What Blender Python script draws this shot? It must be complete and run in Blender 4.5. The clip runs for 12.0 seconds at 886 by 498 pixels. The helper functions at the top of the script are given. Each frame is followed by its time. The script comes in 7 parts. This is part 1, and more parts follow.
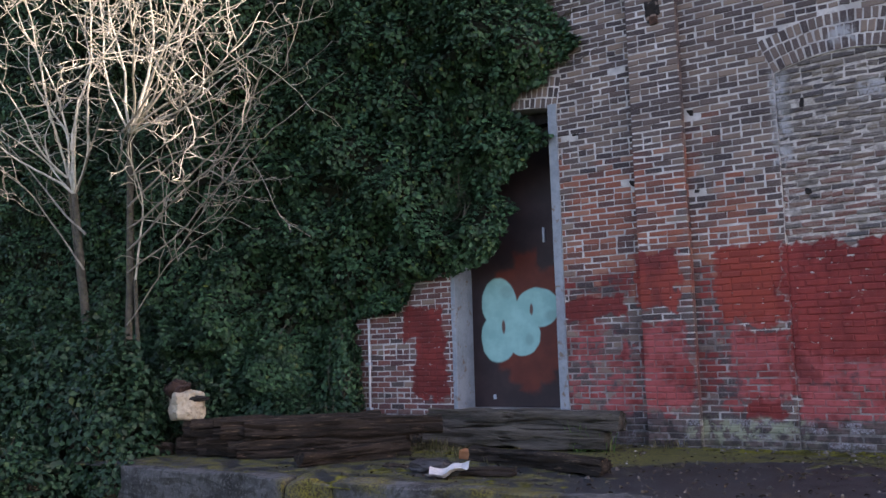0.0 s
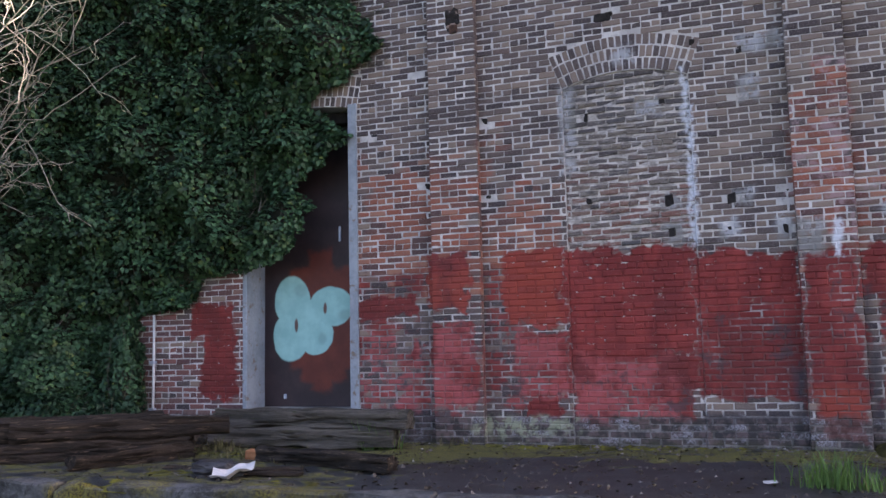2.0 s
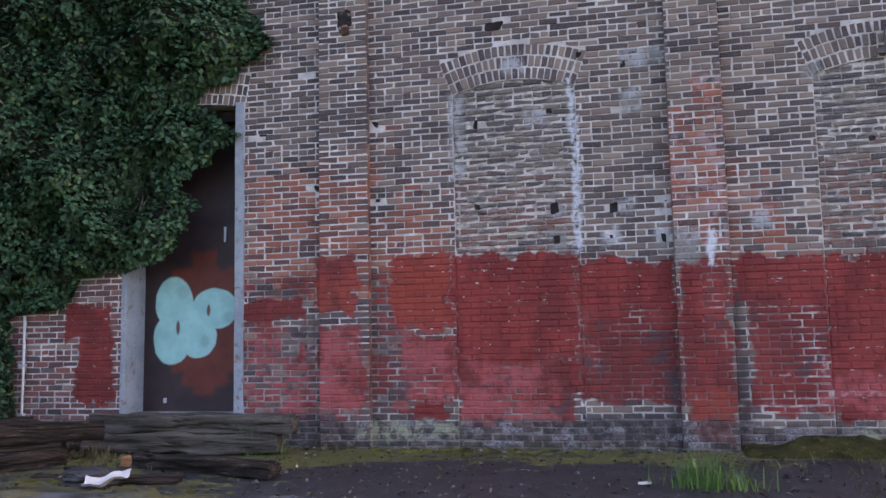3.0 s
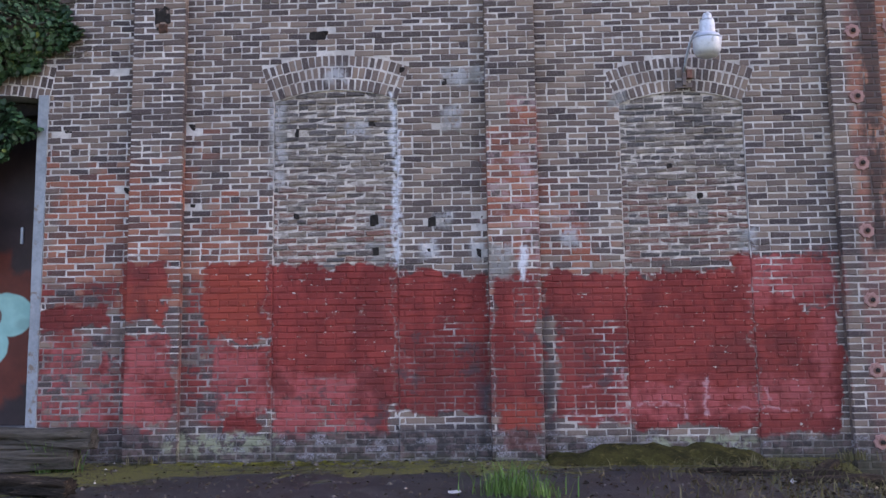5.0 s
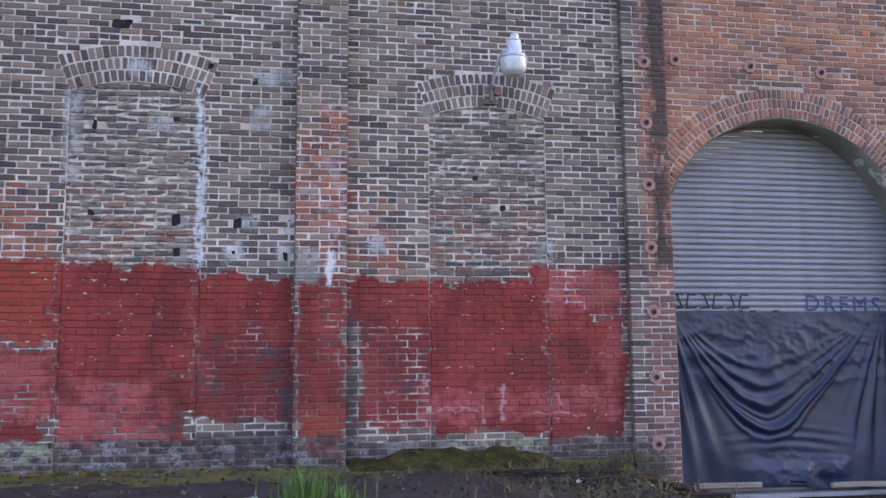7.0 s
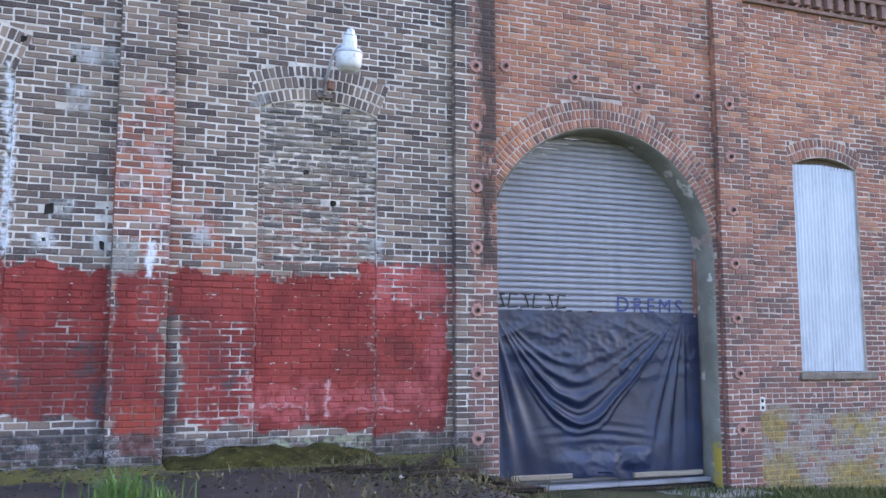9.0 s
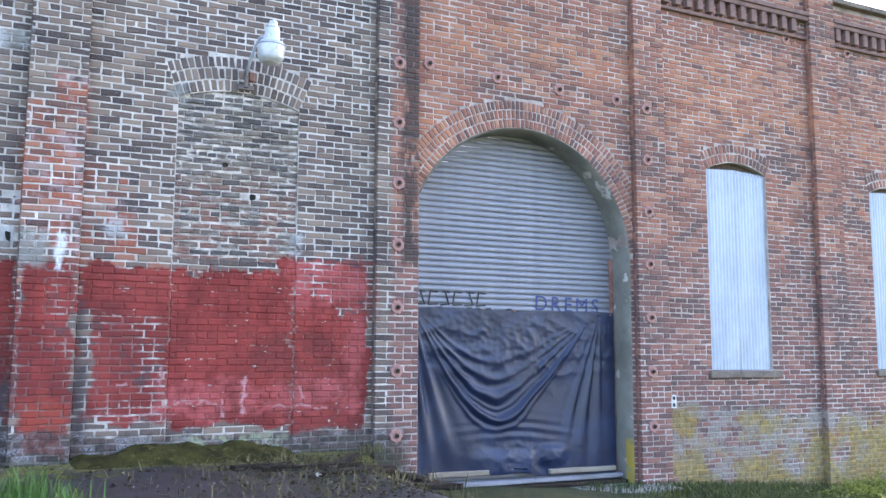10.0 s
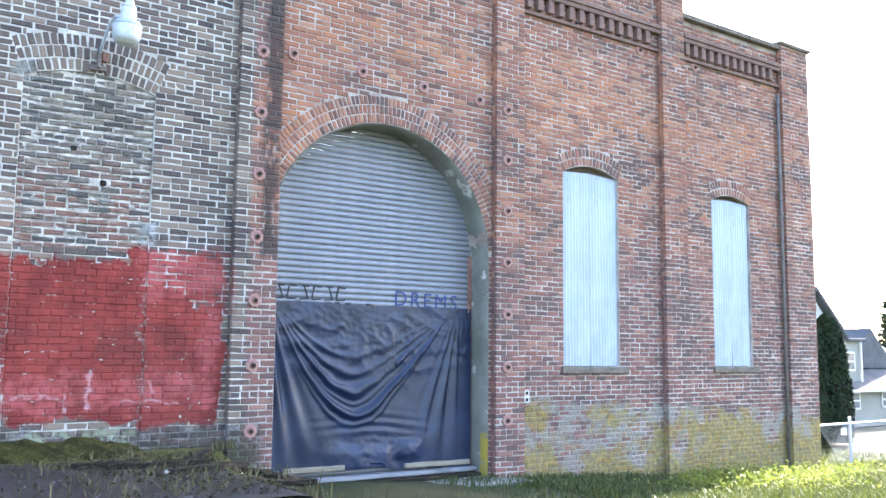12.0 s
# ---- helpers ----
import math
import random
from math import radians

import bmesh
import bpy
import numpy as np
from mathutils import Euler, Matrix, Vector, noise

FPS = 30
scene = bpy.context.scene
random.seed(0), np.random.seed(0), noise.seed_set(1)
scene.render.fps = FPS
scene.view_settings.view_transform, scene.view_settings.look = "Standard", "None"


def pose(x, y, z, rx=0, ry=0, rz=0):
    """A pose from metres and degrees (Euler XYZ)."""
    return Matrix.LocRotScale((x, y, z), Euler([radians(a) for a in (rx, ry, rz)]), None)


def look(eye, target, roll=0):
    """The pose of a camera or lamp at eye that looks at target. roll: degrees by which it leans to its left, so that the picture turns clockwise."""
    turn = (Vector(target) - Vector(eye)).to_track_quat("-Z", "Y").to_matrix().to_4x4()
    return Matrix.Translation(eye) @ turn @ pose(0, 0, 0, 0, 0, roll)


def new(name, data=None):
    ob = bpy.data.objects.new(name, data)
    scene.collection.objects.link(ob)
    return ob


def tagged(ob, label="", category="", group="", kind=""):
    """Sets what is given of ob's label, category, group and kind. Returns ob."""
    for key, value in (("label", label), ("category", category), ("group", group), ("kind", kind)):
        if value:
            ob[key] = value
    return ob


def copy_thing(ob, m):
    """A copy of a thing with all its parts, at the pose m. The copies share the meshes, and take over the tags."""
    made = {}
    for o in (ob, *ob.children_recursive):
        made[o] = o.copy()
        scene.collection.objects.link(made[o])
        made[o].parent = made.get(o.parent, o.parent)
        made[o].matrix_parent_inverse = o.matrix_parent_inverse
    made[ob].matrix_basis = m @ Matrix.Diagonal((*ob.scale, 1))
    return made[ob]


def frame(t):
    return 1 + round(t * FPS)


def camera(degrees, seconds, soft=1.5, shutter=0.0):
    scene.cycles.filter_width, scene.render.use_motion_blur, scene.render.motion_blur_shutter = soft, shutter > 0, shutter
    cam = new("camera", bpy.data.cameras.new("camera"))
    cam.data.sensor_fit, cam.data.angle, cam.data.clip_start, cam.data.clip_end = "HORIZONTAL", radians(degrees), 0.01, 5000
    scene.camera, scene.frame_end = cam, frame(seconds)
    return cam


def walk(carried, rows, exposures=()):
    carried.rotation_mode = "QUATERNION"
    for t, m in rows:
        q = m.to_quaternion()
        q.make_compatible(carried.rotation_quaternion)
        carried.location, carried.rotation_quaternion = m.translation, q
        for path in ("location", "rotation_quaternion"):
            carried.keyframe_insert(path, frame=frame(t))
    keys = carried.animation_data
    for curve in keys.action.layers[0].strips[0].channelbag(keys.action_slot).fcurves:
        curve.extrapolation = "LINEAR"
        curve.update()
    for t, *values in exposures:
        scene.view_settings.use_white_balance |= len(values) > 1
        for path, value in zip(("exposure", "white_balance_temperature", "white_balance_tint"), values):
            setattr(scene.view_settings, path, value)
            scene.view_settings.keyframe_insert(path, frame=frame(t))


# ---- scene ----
cam = camera(52.4, 12.0)
PATH = [
    (0, (0.485, 0.307, 1.079), (-0.608, 1.965, 1.313), -1.7),
    (0.5, (0.473, 0.303, 1.068), (-0.533, 2.015, 1.302), -1.6),
    (1, (0.486, 0.322, 1.069), (-0.428, 2.086, 1.301), -1.5),
    (1.5, (0.512, 0.327, 1.063), (-0.304, 2.139, 1.292), -1.3),
    (2, (0.521, 0.33, 1.054), (-0.178, 2.191, 1.279), -1.3),
    (2.5, (0.559, 0.358, 1.048), (-0.028, 2.256, 1.274), -1.2),
    (3, (0.541, 0.33, 1.075), (0.075, 2.262, 1.299), -1.1),
    (4.8, (0.537, 0.313, 1.06), (0.427, 2.295, 1.3), -0.7),
    (5, (0.534, 0.327, 1.056), (0.467, 2.311, 1.302), -0.8),
    (5.5, (0.53, 0.324, 1.049), (0.576, 2.307, 1.303), -0.7),
    (6, (0.546, 0.322, 1.042), (0.698, 2.299, 1.301), -0.6),
    (6.5, (0.546, 0.319, 1.031), (0.8, 2.285, 1.291), -0.6),
    (7, (0.551, 0.325, 1.007), (0.905, 2.276, 1.271), -0.5),
    (7.2, (0.546, 0.342, 1.012), (0.941, 2.285, 1.274), -0.5),
    (8.8, (0.492, 0.321, 1.059), (1.186, 2.181, 1.301), 0.0),
    (9, (0.5, 0.325, 1.056), (1.227, 2.172, 1.3), -0.1),
    (9.5, (0.498, 0.329, 1.061), (1.307, 2.142, 1.302), 0.1),
    (10, (0.501, 0.338, 1.05), (1.389, 2.114, 1.289), 0.2),
    (10.5, (0.499, 0.34, 1.057), (1.462, 2.077, 1.294), 0.3),
    (11, (0.506, 0.33, 1.052), (1.534, 2.029, 1.287), 0.4),
    (11.5, (0.51, 0.328, 1.037), (1.597, 1.991, 1.269), 0.5),
    (12, (0.507, 0.332, 1.052), (1.658, 1.951, 1.282), 0.6),
]
EXPOSURES = [(0, 1.68, 6800, 29), (2.5, 1.92, 6850, 30), (5.5, 2.10, 6950, 31), (7.0, 2.2, 6800, 29), (9.5, 2.78, 6500, 20), (12, 3.17, 6400, 12)]
walk(cam, [(t, look(eye, target, roll)) for t, eye, target, roll in PATH], EXPOSURES)

# ---------------- light ----------------
SUN_AZ, SUN_EL = 18.0, 30.0          # degrees from +x towards +y, degrees above the horizon
world = bpy.data.worlds.new("sky")
scene.world = world
world.use_nodes = True
wn = world.node_tree.nodes
sky = wn.new("ShaderNodeTexSky")
sky.sky_type = "NISHITA"
sky.sun_disc = False
sky.sun_elevation = radians(SUN_EL)
sky.sun_rotation = radians(90 - SUN_AZ)
sky.air_density, sky.dust_density, sky.ozone_density = 1.0, 2.0, 1.0
wn["Background"].inputs["Strength"].default_value = 0.15
world.node_tree.links.new(sky.outputs[0], wn["Background"].inputs["Color"])
sun = new("sun", bpy.data.lights.new("sun", "SUN"))
sun.data.energy, sun.data.angle, sun.data.color = 5.0, radians(0.6), (1.0, 0.93, 0.82)
sun_way = Vector((math.cos(radians(SUN_AZ)) * math.cos(radians(SUN_EL)), math.sin(radians(SUN_AZ)) * math.cos(radians(SUN_EL)), math.sin(radians(SUN_EL))))
sun.matrix_world = look(sun_way * 60, (0, 0, 0))


# ---------------- mesh helpers ----------------
def mesh_of(name, verts, faces, material, smooth=False):
    me = bpy.data.meshes.new(name)
    me.from_pydata([tuple(v) for v in verts], [], [tuple(f) for f in faces])
    if material:
        me.materials.append(material)
    if smooth:
        me.polygons.foreach_set("use_smooth", [True] * len(me.polygons))
    me.update()
    return me


def bm_mesh(name, bm, material, smooth=False):
    bmesh.ops.recalc_face_normals(bm, faces=bm.faces)
    me = bpy.data.meshes.new(name)
    bm.to_mesh(me)
    bm.free()
    if material:
        me.materials.append(material)
    if smooth:
        me.polygons.foreach_set("use_smooth", [True] * len(me.polygons))
    return me


def part(name, bm, material, parent, label="", smooth=False, kind=""):
    """One mesh object under a thing or a part."""
    data = bm if isinstance(bm, bpy.types.Mesh) else bm_mesh(name, bm, material, smooth)
    ob = new(name, data)
    ob.parent = parent
    return tagged(ob, label, "", "", kind)


def thing(name, label, category, at=(0, 0, 0), turn=0.0, group="", kind=""):
    ob = new(name)
    ob.matrix_world = pose(*at, 0, 0, turn)
    ob.empty_display_size = 0.1
    return tagged(ob, label, category, group, kind)


def solid(name, bm, material, label, category, kind="", smooth=False, at=(0, 0, 0), turn=0.0):
    ob = new(name, bm_mesh(name, bm, material, smooth))
    ob.matrix_world = pose(*at, 0, 0, turn)
    return tagged(ob, label, category, "", kind)


def add_box(bm, x0, x1, y0, y1, z0, z1, bevel=0.0):
    made = bmesh.ops.create_cube(bm, size=1.0, matrix=Matrix.LocRotScale(((x0 + x1) / 2, (y0 + y1) / 2, (z0 + z1) / 2), None, (x1 - x0, y1 - y0, z1 - z0)))
    if bevel > 0:
        edges = list({e for v in made["verts"] for e in v.link_edges})
        bmesh.ops.bevel(bm, geom=edges, offset=bevel, segments=1, affect="EDGES")
    return bm


def box(x0, x1, y0, y1, z0, z1, bevel=0.0):
    return add_box(bmesh.new(), x0, x1, y0, y1, z0, z1, bevel)


def add_tube(bm, path, radii, sides=8, cap=True):
    """A round tube along path; radii: one for each point."""
    rings = []
    for i, p in enumerate(path):
        p = Vector(p)
        d = (Vector(path[min(i + 1, len(path) - 1)]) - Vector(path[max(i - 1, 0)])).normalized()
        a = d.cross(Vector((0.31, 0.2, 1)) if abs(d.z) < 0.9 else Vector((1, 0.2, 0))).normalized()
        b = d.cross(a)
        rings.append([bm.verts.new(p + (a * math.cos(k * math.tau / sides) + b * math.sin(k * math.tau / sides)) * radii[i]) for k in range(sides)])
    for r, q in zip(rings, rings[1:]):
        for k in range(sides):
            bm.faces.new((r[k], r[(k + 1) % sides], q[(k + 1) % sides], q[k]))
    if cap:
        bm.faces.new(list(reversed(rings[0])))
        bm.faces.new(rings[-1])
    return bm


def add_lathe(bm, profile, at=(0, 0, 0), sides=20, m=None):
    """A turned shape: profile of (radius, height)."""
    base = Matrix.Translation(at) @ (m or Matrix())
    rings = [[bm.verts.new(base @ Vector((r * math.cos(k * math.tau / sides), r * math.sin(k * math.tau / sides), h))) for k in range(sides)] for r, h in profile]
    for r, q in zip(rings, rings[1:]):
        for k in range(sides):
            bm.faces.new((r[k], r[(k + 1) % sides], q[(k + 1) % sides], q[k]))
    bm.faces.new(list(reversed(rings[0])))
    bm.faces.new(rings[-1])
    return bm


# ---------------- material helpers ----------------
class Nodes:
    def __init__(self, name):
        self.mat = bpy.data.materials.new(name)
        self.mat.use_nodes = True
        self.t = self.mat.node_tree
        self.b = self.t.nodes["Principled BSDF"]
        self.geo = self.t.nodes.new("ShaderNodeNewGeometry")
        self.info = self.t.nodes.new("ShaderNodeObjectInfo")
        self.pos = self.geo.outputs["Position"]
        self.obj = self.t.nodes.new("ShaderNodeTexCoord").outputs["Object"]

    def put(self, socket, v):
        if isinstance(v, bpy.types.NodeSocket):
            self.t.links.new(v, socket)
        elif isinstance(v, (tuple, list)) and socket.type == "RGBA":
            socket.default_value = (*v[:3], 1)
        else:
            socket.default_value = v

    def math(self, op, a, b=0.0, c=0.0, clamp=False):
        n = self.t.nodes.new("ShaderNodeMath")
        n.operation, n.use_clamp = op, clamp
        for s, v in zip(n.inputs, (a, b, c)):
            self.put(s, v)
        return n.outputs[0]

    def vec(self, op, a, b=(0, 0, 0)):
        n = self.t.nodes.new("ShaderNodeVectorMath")
        n.operation = op
        self.put(n.inputs[0], a)
        self.put(n.inputs[1], b)
        return n.outputs[0]

    def noise(self, p, scale, detail=3.0, rough=0.55, stretch=None, off=None):
        n = self.t.nodes.new("ShaderNodeTexNoise")
        self.put(n.inputs["Vector"], p)
        n.inputs["Scale"].default_value, n.inputs["Detail"].default_value, n.inputs["Roughness"].default_value = scale, detail, rough
        if stretch:
            n.texture_mapping.scale = stretch
        if off:
            n.texture_mapping.translation = off
        return n.outputs[0]

    def place(self, axis):
        """The world's x or z, by a ramp 60 m long."""
        n = self.t.nodes.new("ShaderNodeTexGradient")
        self.put(n.inputs["Vector"], self.pos)
        n.texture_mapping.mapping_x = axis
        n.texture_mapping.scale, n.texture_mapping.translation = (1 / 60,) * 3, (0.5,) * 3
        return self.math("MULTIPLY", self.math("SUBTRACT", n.outputs[1], 0.5), 60.0)

    def shake(self, at, amount, scale):
        """The pair x, z, shaken by noise."""
        return tuple(self.math("MULTIPLY_ADD", self.math("SUBTRACT", self.noise(self.pos, scale, 3, 0.6, None, off), 0.5), amount, v)
                     for v, off in zip(at, (None, (31.7, 12.1, 7.3))))

    def step(self, v, lo, hi):
        """0 below lo, 1 above hi; lo may exceed hi."""
        n = self.t.nodes.new("ShaderNodeMapRange")
        n.interpolation_type = "SMOOTHSTEP"
        flip = lo > hi
        for s, x in zip(n.inputs, (v, min(lo, hi), max(lo, hi), 1.0 if flip else 0.0, 0.0 if flip else 1.0)):
            self.put(s, x)
        return n.outputs[0]

    def mix(self, f, a, b, mode="MIX"):
        n = self.t.nodes.new("ShaderNodeMix")
        n.data_type, n.blend_type = "RGBA", mode
        self.put(n.inputs[0], f)
        self.put(n.inputs[6], a)
        self.put(n.inputs[7], b)
        return n.outputs[2]

    def scaled(self, p, s):
        return self.vec("MULTIPLY", p, s)

    def xyz(self, p):
        n = self.t.nodes.new("ShaderNodeSeparateXYZ")
        self.put(n.inputs[0], p)
        return n.outputs

    def ramp(self, v, stops):
        n = self.t.nodes.new("ShaderNodeValToRGB")
        self.put(n.inputs[0], v)
        e = n.color_ramp.elements
        while len(e) < len(stops):
            e.new(0.5)
        for k, (at, c) in zip(e, stops):
            k.position, k.color = at, (*c, 1)
        return n.outputs[0]

    def wobble(self, amount, scale, p=None):
        """The position, shaken by noise."""
        p = p or self.pos
        both = self.t.nodes.new("ShaderNodeCombineXYZ")
        for k, away in ((0, (0, 0, 0)), (2, (31.7, 12.1, 7.3))):
            q = p if k == 0 else self.vec("ADD", p, away)
            self.put(both.inputs[k], self.math("MULTIPLY", self.math("SUBTRACT", self.noise(q, scale, 3, 0.6), 0.5), amount))
        return self.vec("ADD", p, both.outputs[0])

    def patches(self, at, rects, soft):
        """A mask of patches on the facade: rects of x0, x1, z0, z1; at: a point or the pair x, z."""
        px, pz = at if isinstance(at, tuple) else (self.xyz(at)[0], self.xyz(at)[2])
        d = None
        for x0, x1, z0, z1 in rects:
            dx = self.math("SUBTRACT", self.math("ABSOLUTE", self.math("SUBTRACT", px, (x0 + x1) / 2)), (x1 - x0) / 2)
            dz = self.math("SUBTRACT", self.math("ABSOLUTE", self.math("SUBTRACT", pz, (z0 + z1) / 2)), (z1 - z0) / 2)
            one = self.math("MAXIMUM", dx, dz)
            d = one if d is None else self.math("MINIMUM", d, one)
        return self.step(d, soft, -soft)

    def use(self, group):
        n = self.t.nodes.new("ShaderNodeGroup")
        n.node_tree = group
        return n.outputs

    def chance(self):
        """A number for each piece, whether it is an object or an island of a mesh."""
        return self.math("FRACT", self.math("ADD", self.geo.outputs["Random Per Island"], self.info.outputs["Random"]))

    def bump(self, h, strength, distance=0.01):
        n = self.t.nodes.new("ShaderNodeBump")
        n.inputs["Strength"].default_value, n.inputs["Distance"].default_value = strength, distance
        self.put(n.inputs["Height"], h)
        self.t.links.new(n.outputs[0], self.b.inputs["Normal"])

    def done(self, colour, rough=0.9, metal=0.0, spec=0.3):
        self.put(self.b.inputs["Base Color"], colour)
        self.put(self.b.inputs["Roughness"], rough)
        self.put(self.b.inputs["Metallic"], metal)
        self.b.inputs["Specular IOR Level"].default_value = spec
        return self.mat


# where the red paint lies on the facade: x0, x1, z0, z1
PAINT_FULL = ((-1.70, -0.34, 0.95, 2.10), (-2.37, -1.70, 1.36, 2.17), (-0.34, 0.66, 1.5, 1.98), (1.27, 2.14, 1.45, 2.02), (2.14, 3.48, 0.32, 1.95), (3.30, 3.52, 1.8, 2.10),
              (3.48, 4.02, 0.22, 1.72), (4.0, 4.37, 0.20, 1.56), (-1.68, -1.35, 0.7, 1.0), (0.72, 0.98, 1.3, 1.9), (0.72, 1.22, 0.14, 0.32), (-4.23, -3.44, 1.44, 1.70),
              (-3.28, -2.74, 1.50, 2.18), (-6.58, -5.90, 1.28, 1.70), (-6.40, -5.88, 0.56, 1.3), (-3.56, -3.42, 0.95, 1.15), (-0.75, -0.32, 0.62, 0.95), (-2.15, -1.8, 0.3, 0.52))
PAINT_JOINTED = ((-0.34, 0.68, 0.48, 1.55), (0.70, 1.24, 0.30, 1.95), (1.36, 2.16, 0.38, 1.5), (-2.28, -1.70, 0.52, 1.30), (-3.28, -2.72, 0.42, 1.36), (-1.70, -0.4, 0.27, 0.97), (3.46, 4.3, 1.6, 2.12))
PAINT_WORN = ((-4.22, -3.26, 0.38, 1.42), (-4.22, -3.36, 1.7, 1.98), (-2.62, -2.2, 0.5, 1.85), (-3.26, -2.72, 0.22, 0.5), (3.9, 4.4, 1.5, 2.15))
PAINT_PALE = ((-1.62, -0.62, 0.27, 0.92), (2.0, 4.3, 0.42, 0.78), (-2.36, -1.72, 0.5, 1.32), (4.14, 4.36, 0.5, 1.5), (-3.28, -2.72, 0.4, 1.36), (3.46, 4.4, 1.62, 2.12), (-4.2, -3.4, 0.4, 1.35))
PAINT_DEEP = ((-1.68, -1.38, 0.68, 1.0), (-0.78, -0.34, 0.6, 1.0), (3.0, 3.9, 0.88, 1.3), (2.84, 2.93, 0.5, 0.82), (-3.14, -2.98, 1.46, 1.88), (-3.26, -2.74, 1.97, 2.2), (-6.6, -5.85, 0.55, 1.72), (-4.23, -3.5, 1.42, 1.66), (-0.2, 0.66, 0.5, 1.2))
# grey cement daubed over old fixings
CEMENT = ((0.25, 0.66, 4.13, 4.24), (0.24, 0.38, 3.60, 3.80), (-0.82, -0.64, 3.58, 3.68), (-1.02, -0.88, 4.2, 4.32), (0.12, 0.27, 2.53, 2.61), (-0.01, 0.11, 2.16, 2.3), (-0.57, -0.46, 2.54, 2.66),
          (-0.57, -0.44, 2.17, 2.32), (1.52, 1.63, 2.28, 2.42), (0.74, 0.9, 1.95, 2.25), (2.1, 2.2, 3.8, 3.9), (-1.66, -1.56, 3.0, 3.9), (0.55, 0.63, 2.15, 2.3), (3.42, 3.52, 2.2, 2.4))


class Marks(Nodes):
    """A node group that gives named masks, shared by the masonry materials."""

    def __init__(self, name):
        self.t = bpy.data.node_groups.new(name, "ShaderNodeTree")
        self.pos = self.t.nodes.new("ShaderNodeNewGeometry").outputs["Position"]
        self.out = self.t.nodes.new("NodeGroupOutput")

    def give(self, name, value):
        self.t.interface.new_socket(name, in_out="OUTPUT", socket_type="NodeSocketFloat")
        self.t.links.new(value, self.out.inputs[name])


def facade_marks():
    n = Marks("facade_marks")
    here = (n.place("X"), n.place("Z"))
    shaken = n.shake(n.shake(here, 0.15, 12.0), 0.45, 2.6)
    n.give("full", n.patches(shaken, PAINT_FULL, 0.024))
    n.give("jointed", n.patches(shaken, PAINT_JOINTED, 0.03))
    n.give("worn", n.patches(n.shake(here, 0.68, 2.0), PAINT_WORN, 0.08))
    n.give("pale", n.patches(n.shake(here, 0.75, 2.4), PAINT_PALE, 0.07))
    n.give("deep", n.patches(n.shake(here, 0.45, 3.0), PAINT_DEEP, 0.05))
    n.give("ochre", n.patches(shaken, ((-2.37, -1.75, 1.36, 2.17), (-3.28, -2.74, 1.5, 1.95), (0.72, 1.22, 0.14, 0.6)), 0.06))
    n.give("soot", n.patches(n.shake(here, 0.24, 5.0), ((4.74, 4.96, 2.15, 3.6), (4.72, 4.97, 3.6, 7.5)), 0.06))
    n.give("tar", n.patches(n.shake(here, 0.18, 5.0), ((1.25, 1.37, 0.15, 1.0), (1.26, 1.31, 0.9, 1.6), (0.58, 0.70, 0.3, 0.8), (-0.3, 0.7, 0.1, 0.36)), 0.06))
    n.give("chalk", n.patches(n.shake(here, 0.33, 3.0), ((1.5, 2.25, 0.45, 0.475), (2.2, 2.72, 0.56, 0.575), (2.94, 2.985, 0.42, 0.8), (2.70, 2.73, 0.45, 0.6), (1.62, 1.8, 0.77, 0.81), (2.1, 2.13, 0.76, 0.92), (3.3, 3.9, 0.5, 0.52), (3.6, 3.62, 0.6, 0.75)), 0.02))
    n.give("green", n.patches(n.shake(here, 0.75, 2.0), ((2.3, 3.4, 0.05, 0.35), (-2.7, -1.6, 0.05, 0.4)), 0.1))
    n.give("runs", n.patches(n.shake(here, 0.15, 7.0), ((-0.345, -0.255, 2.1, 2.95), (-0.335, -0.24, 2.95, 3.6), (1.03, 1.11, 1.9, 2.26), (-0.36, -0.31, 3.4, 4.0)), 0.025))
    n.give("daubed", n.patches(n.shake(here, 0.21, 7.0), tuple((a - 0.035, b + 0.035, c - 0.035, d + 0.035) for a, b, c, d in CEMENT), 0.045))
    n.give("orange", n.patches(n.shake(here, 1.8, 0.9), ((-4.3, -2.55, 1.7, 3.25), (-2.6, -1.7, 1.9, 2.8), (1.25, 1.9, 2.0, 2.75)), 0.45))
    n.give("pier", n.patches(n.shake(here, 0.45, 4.0), ((0.66, 1.28, 2.3, 3.58), (1.27, 1.75, 2.3, 2.72), (0.95, 1.28, 2.0, 3.9)), 0.05))
    n.give("bright", n.patches(n.shake(here, 1.05, 1.3), ((5.0, 8.2, 4.75, 5.3), (8.7, 11.7, 4.95, 5.45), (9.0, 14.9, 4.3, 5.0), (4.96, 5.6, 2.5, 3.9)), 0.25))
    return n.t


FACADE_MARKS = facade_marks()


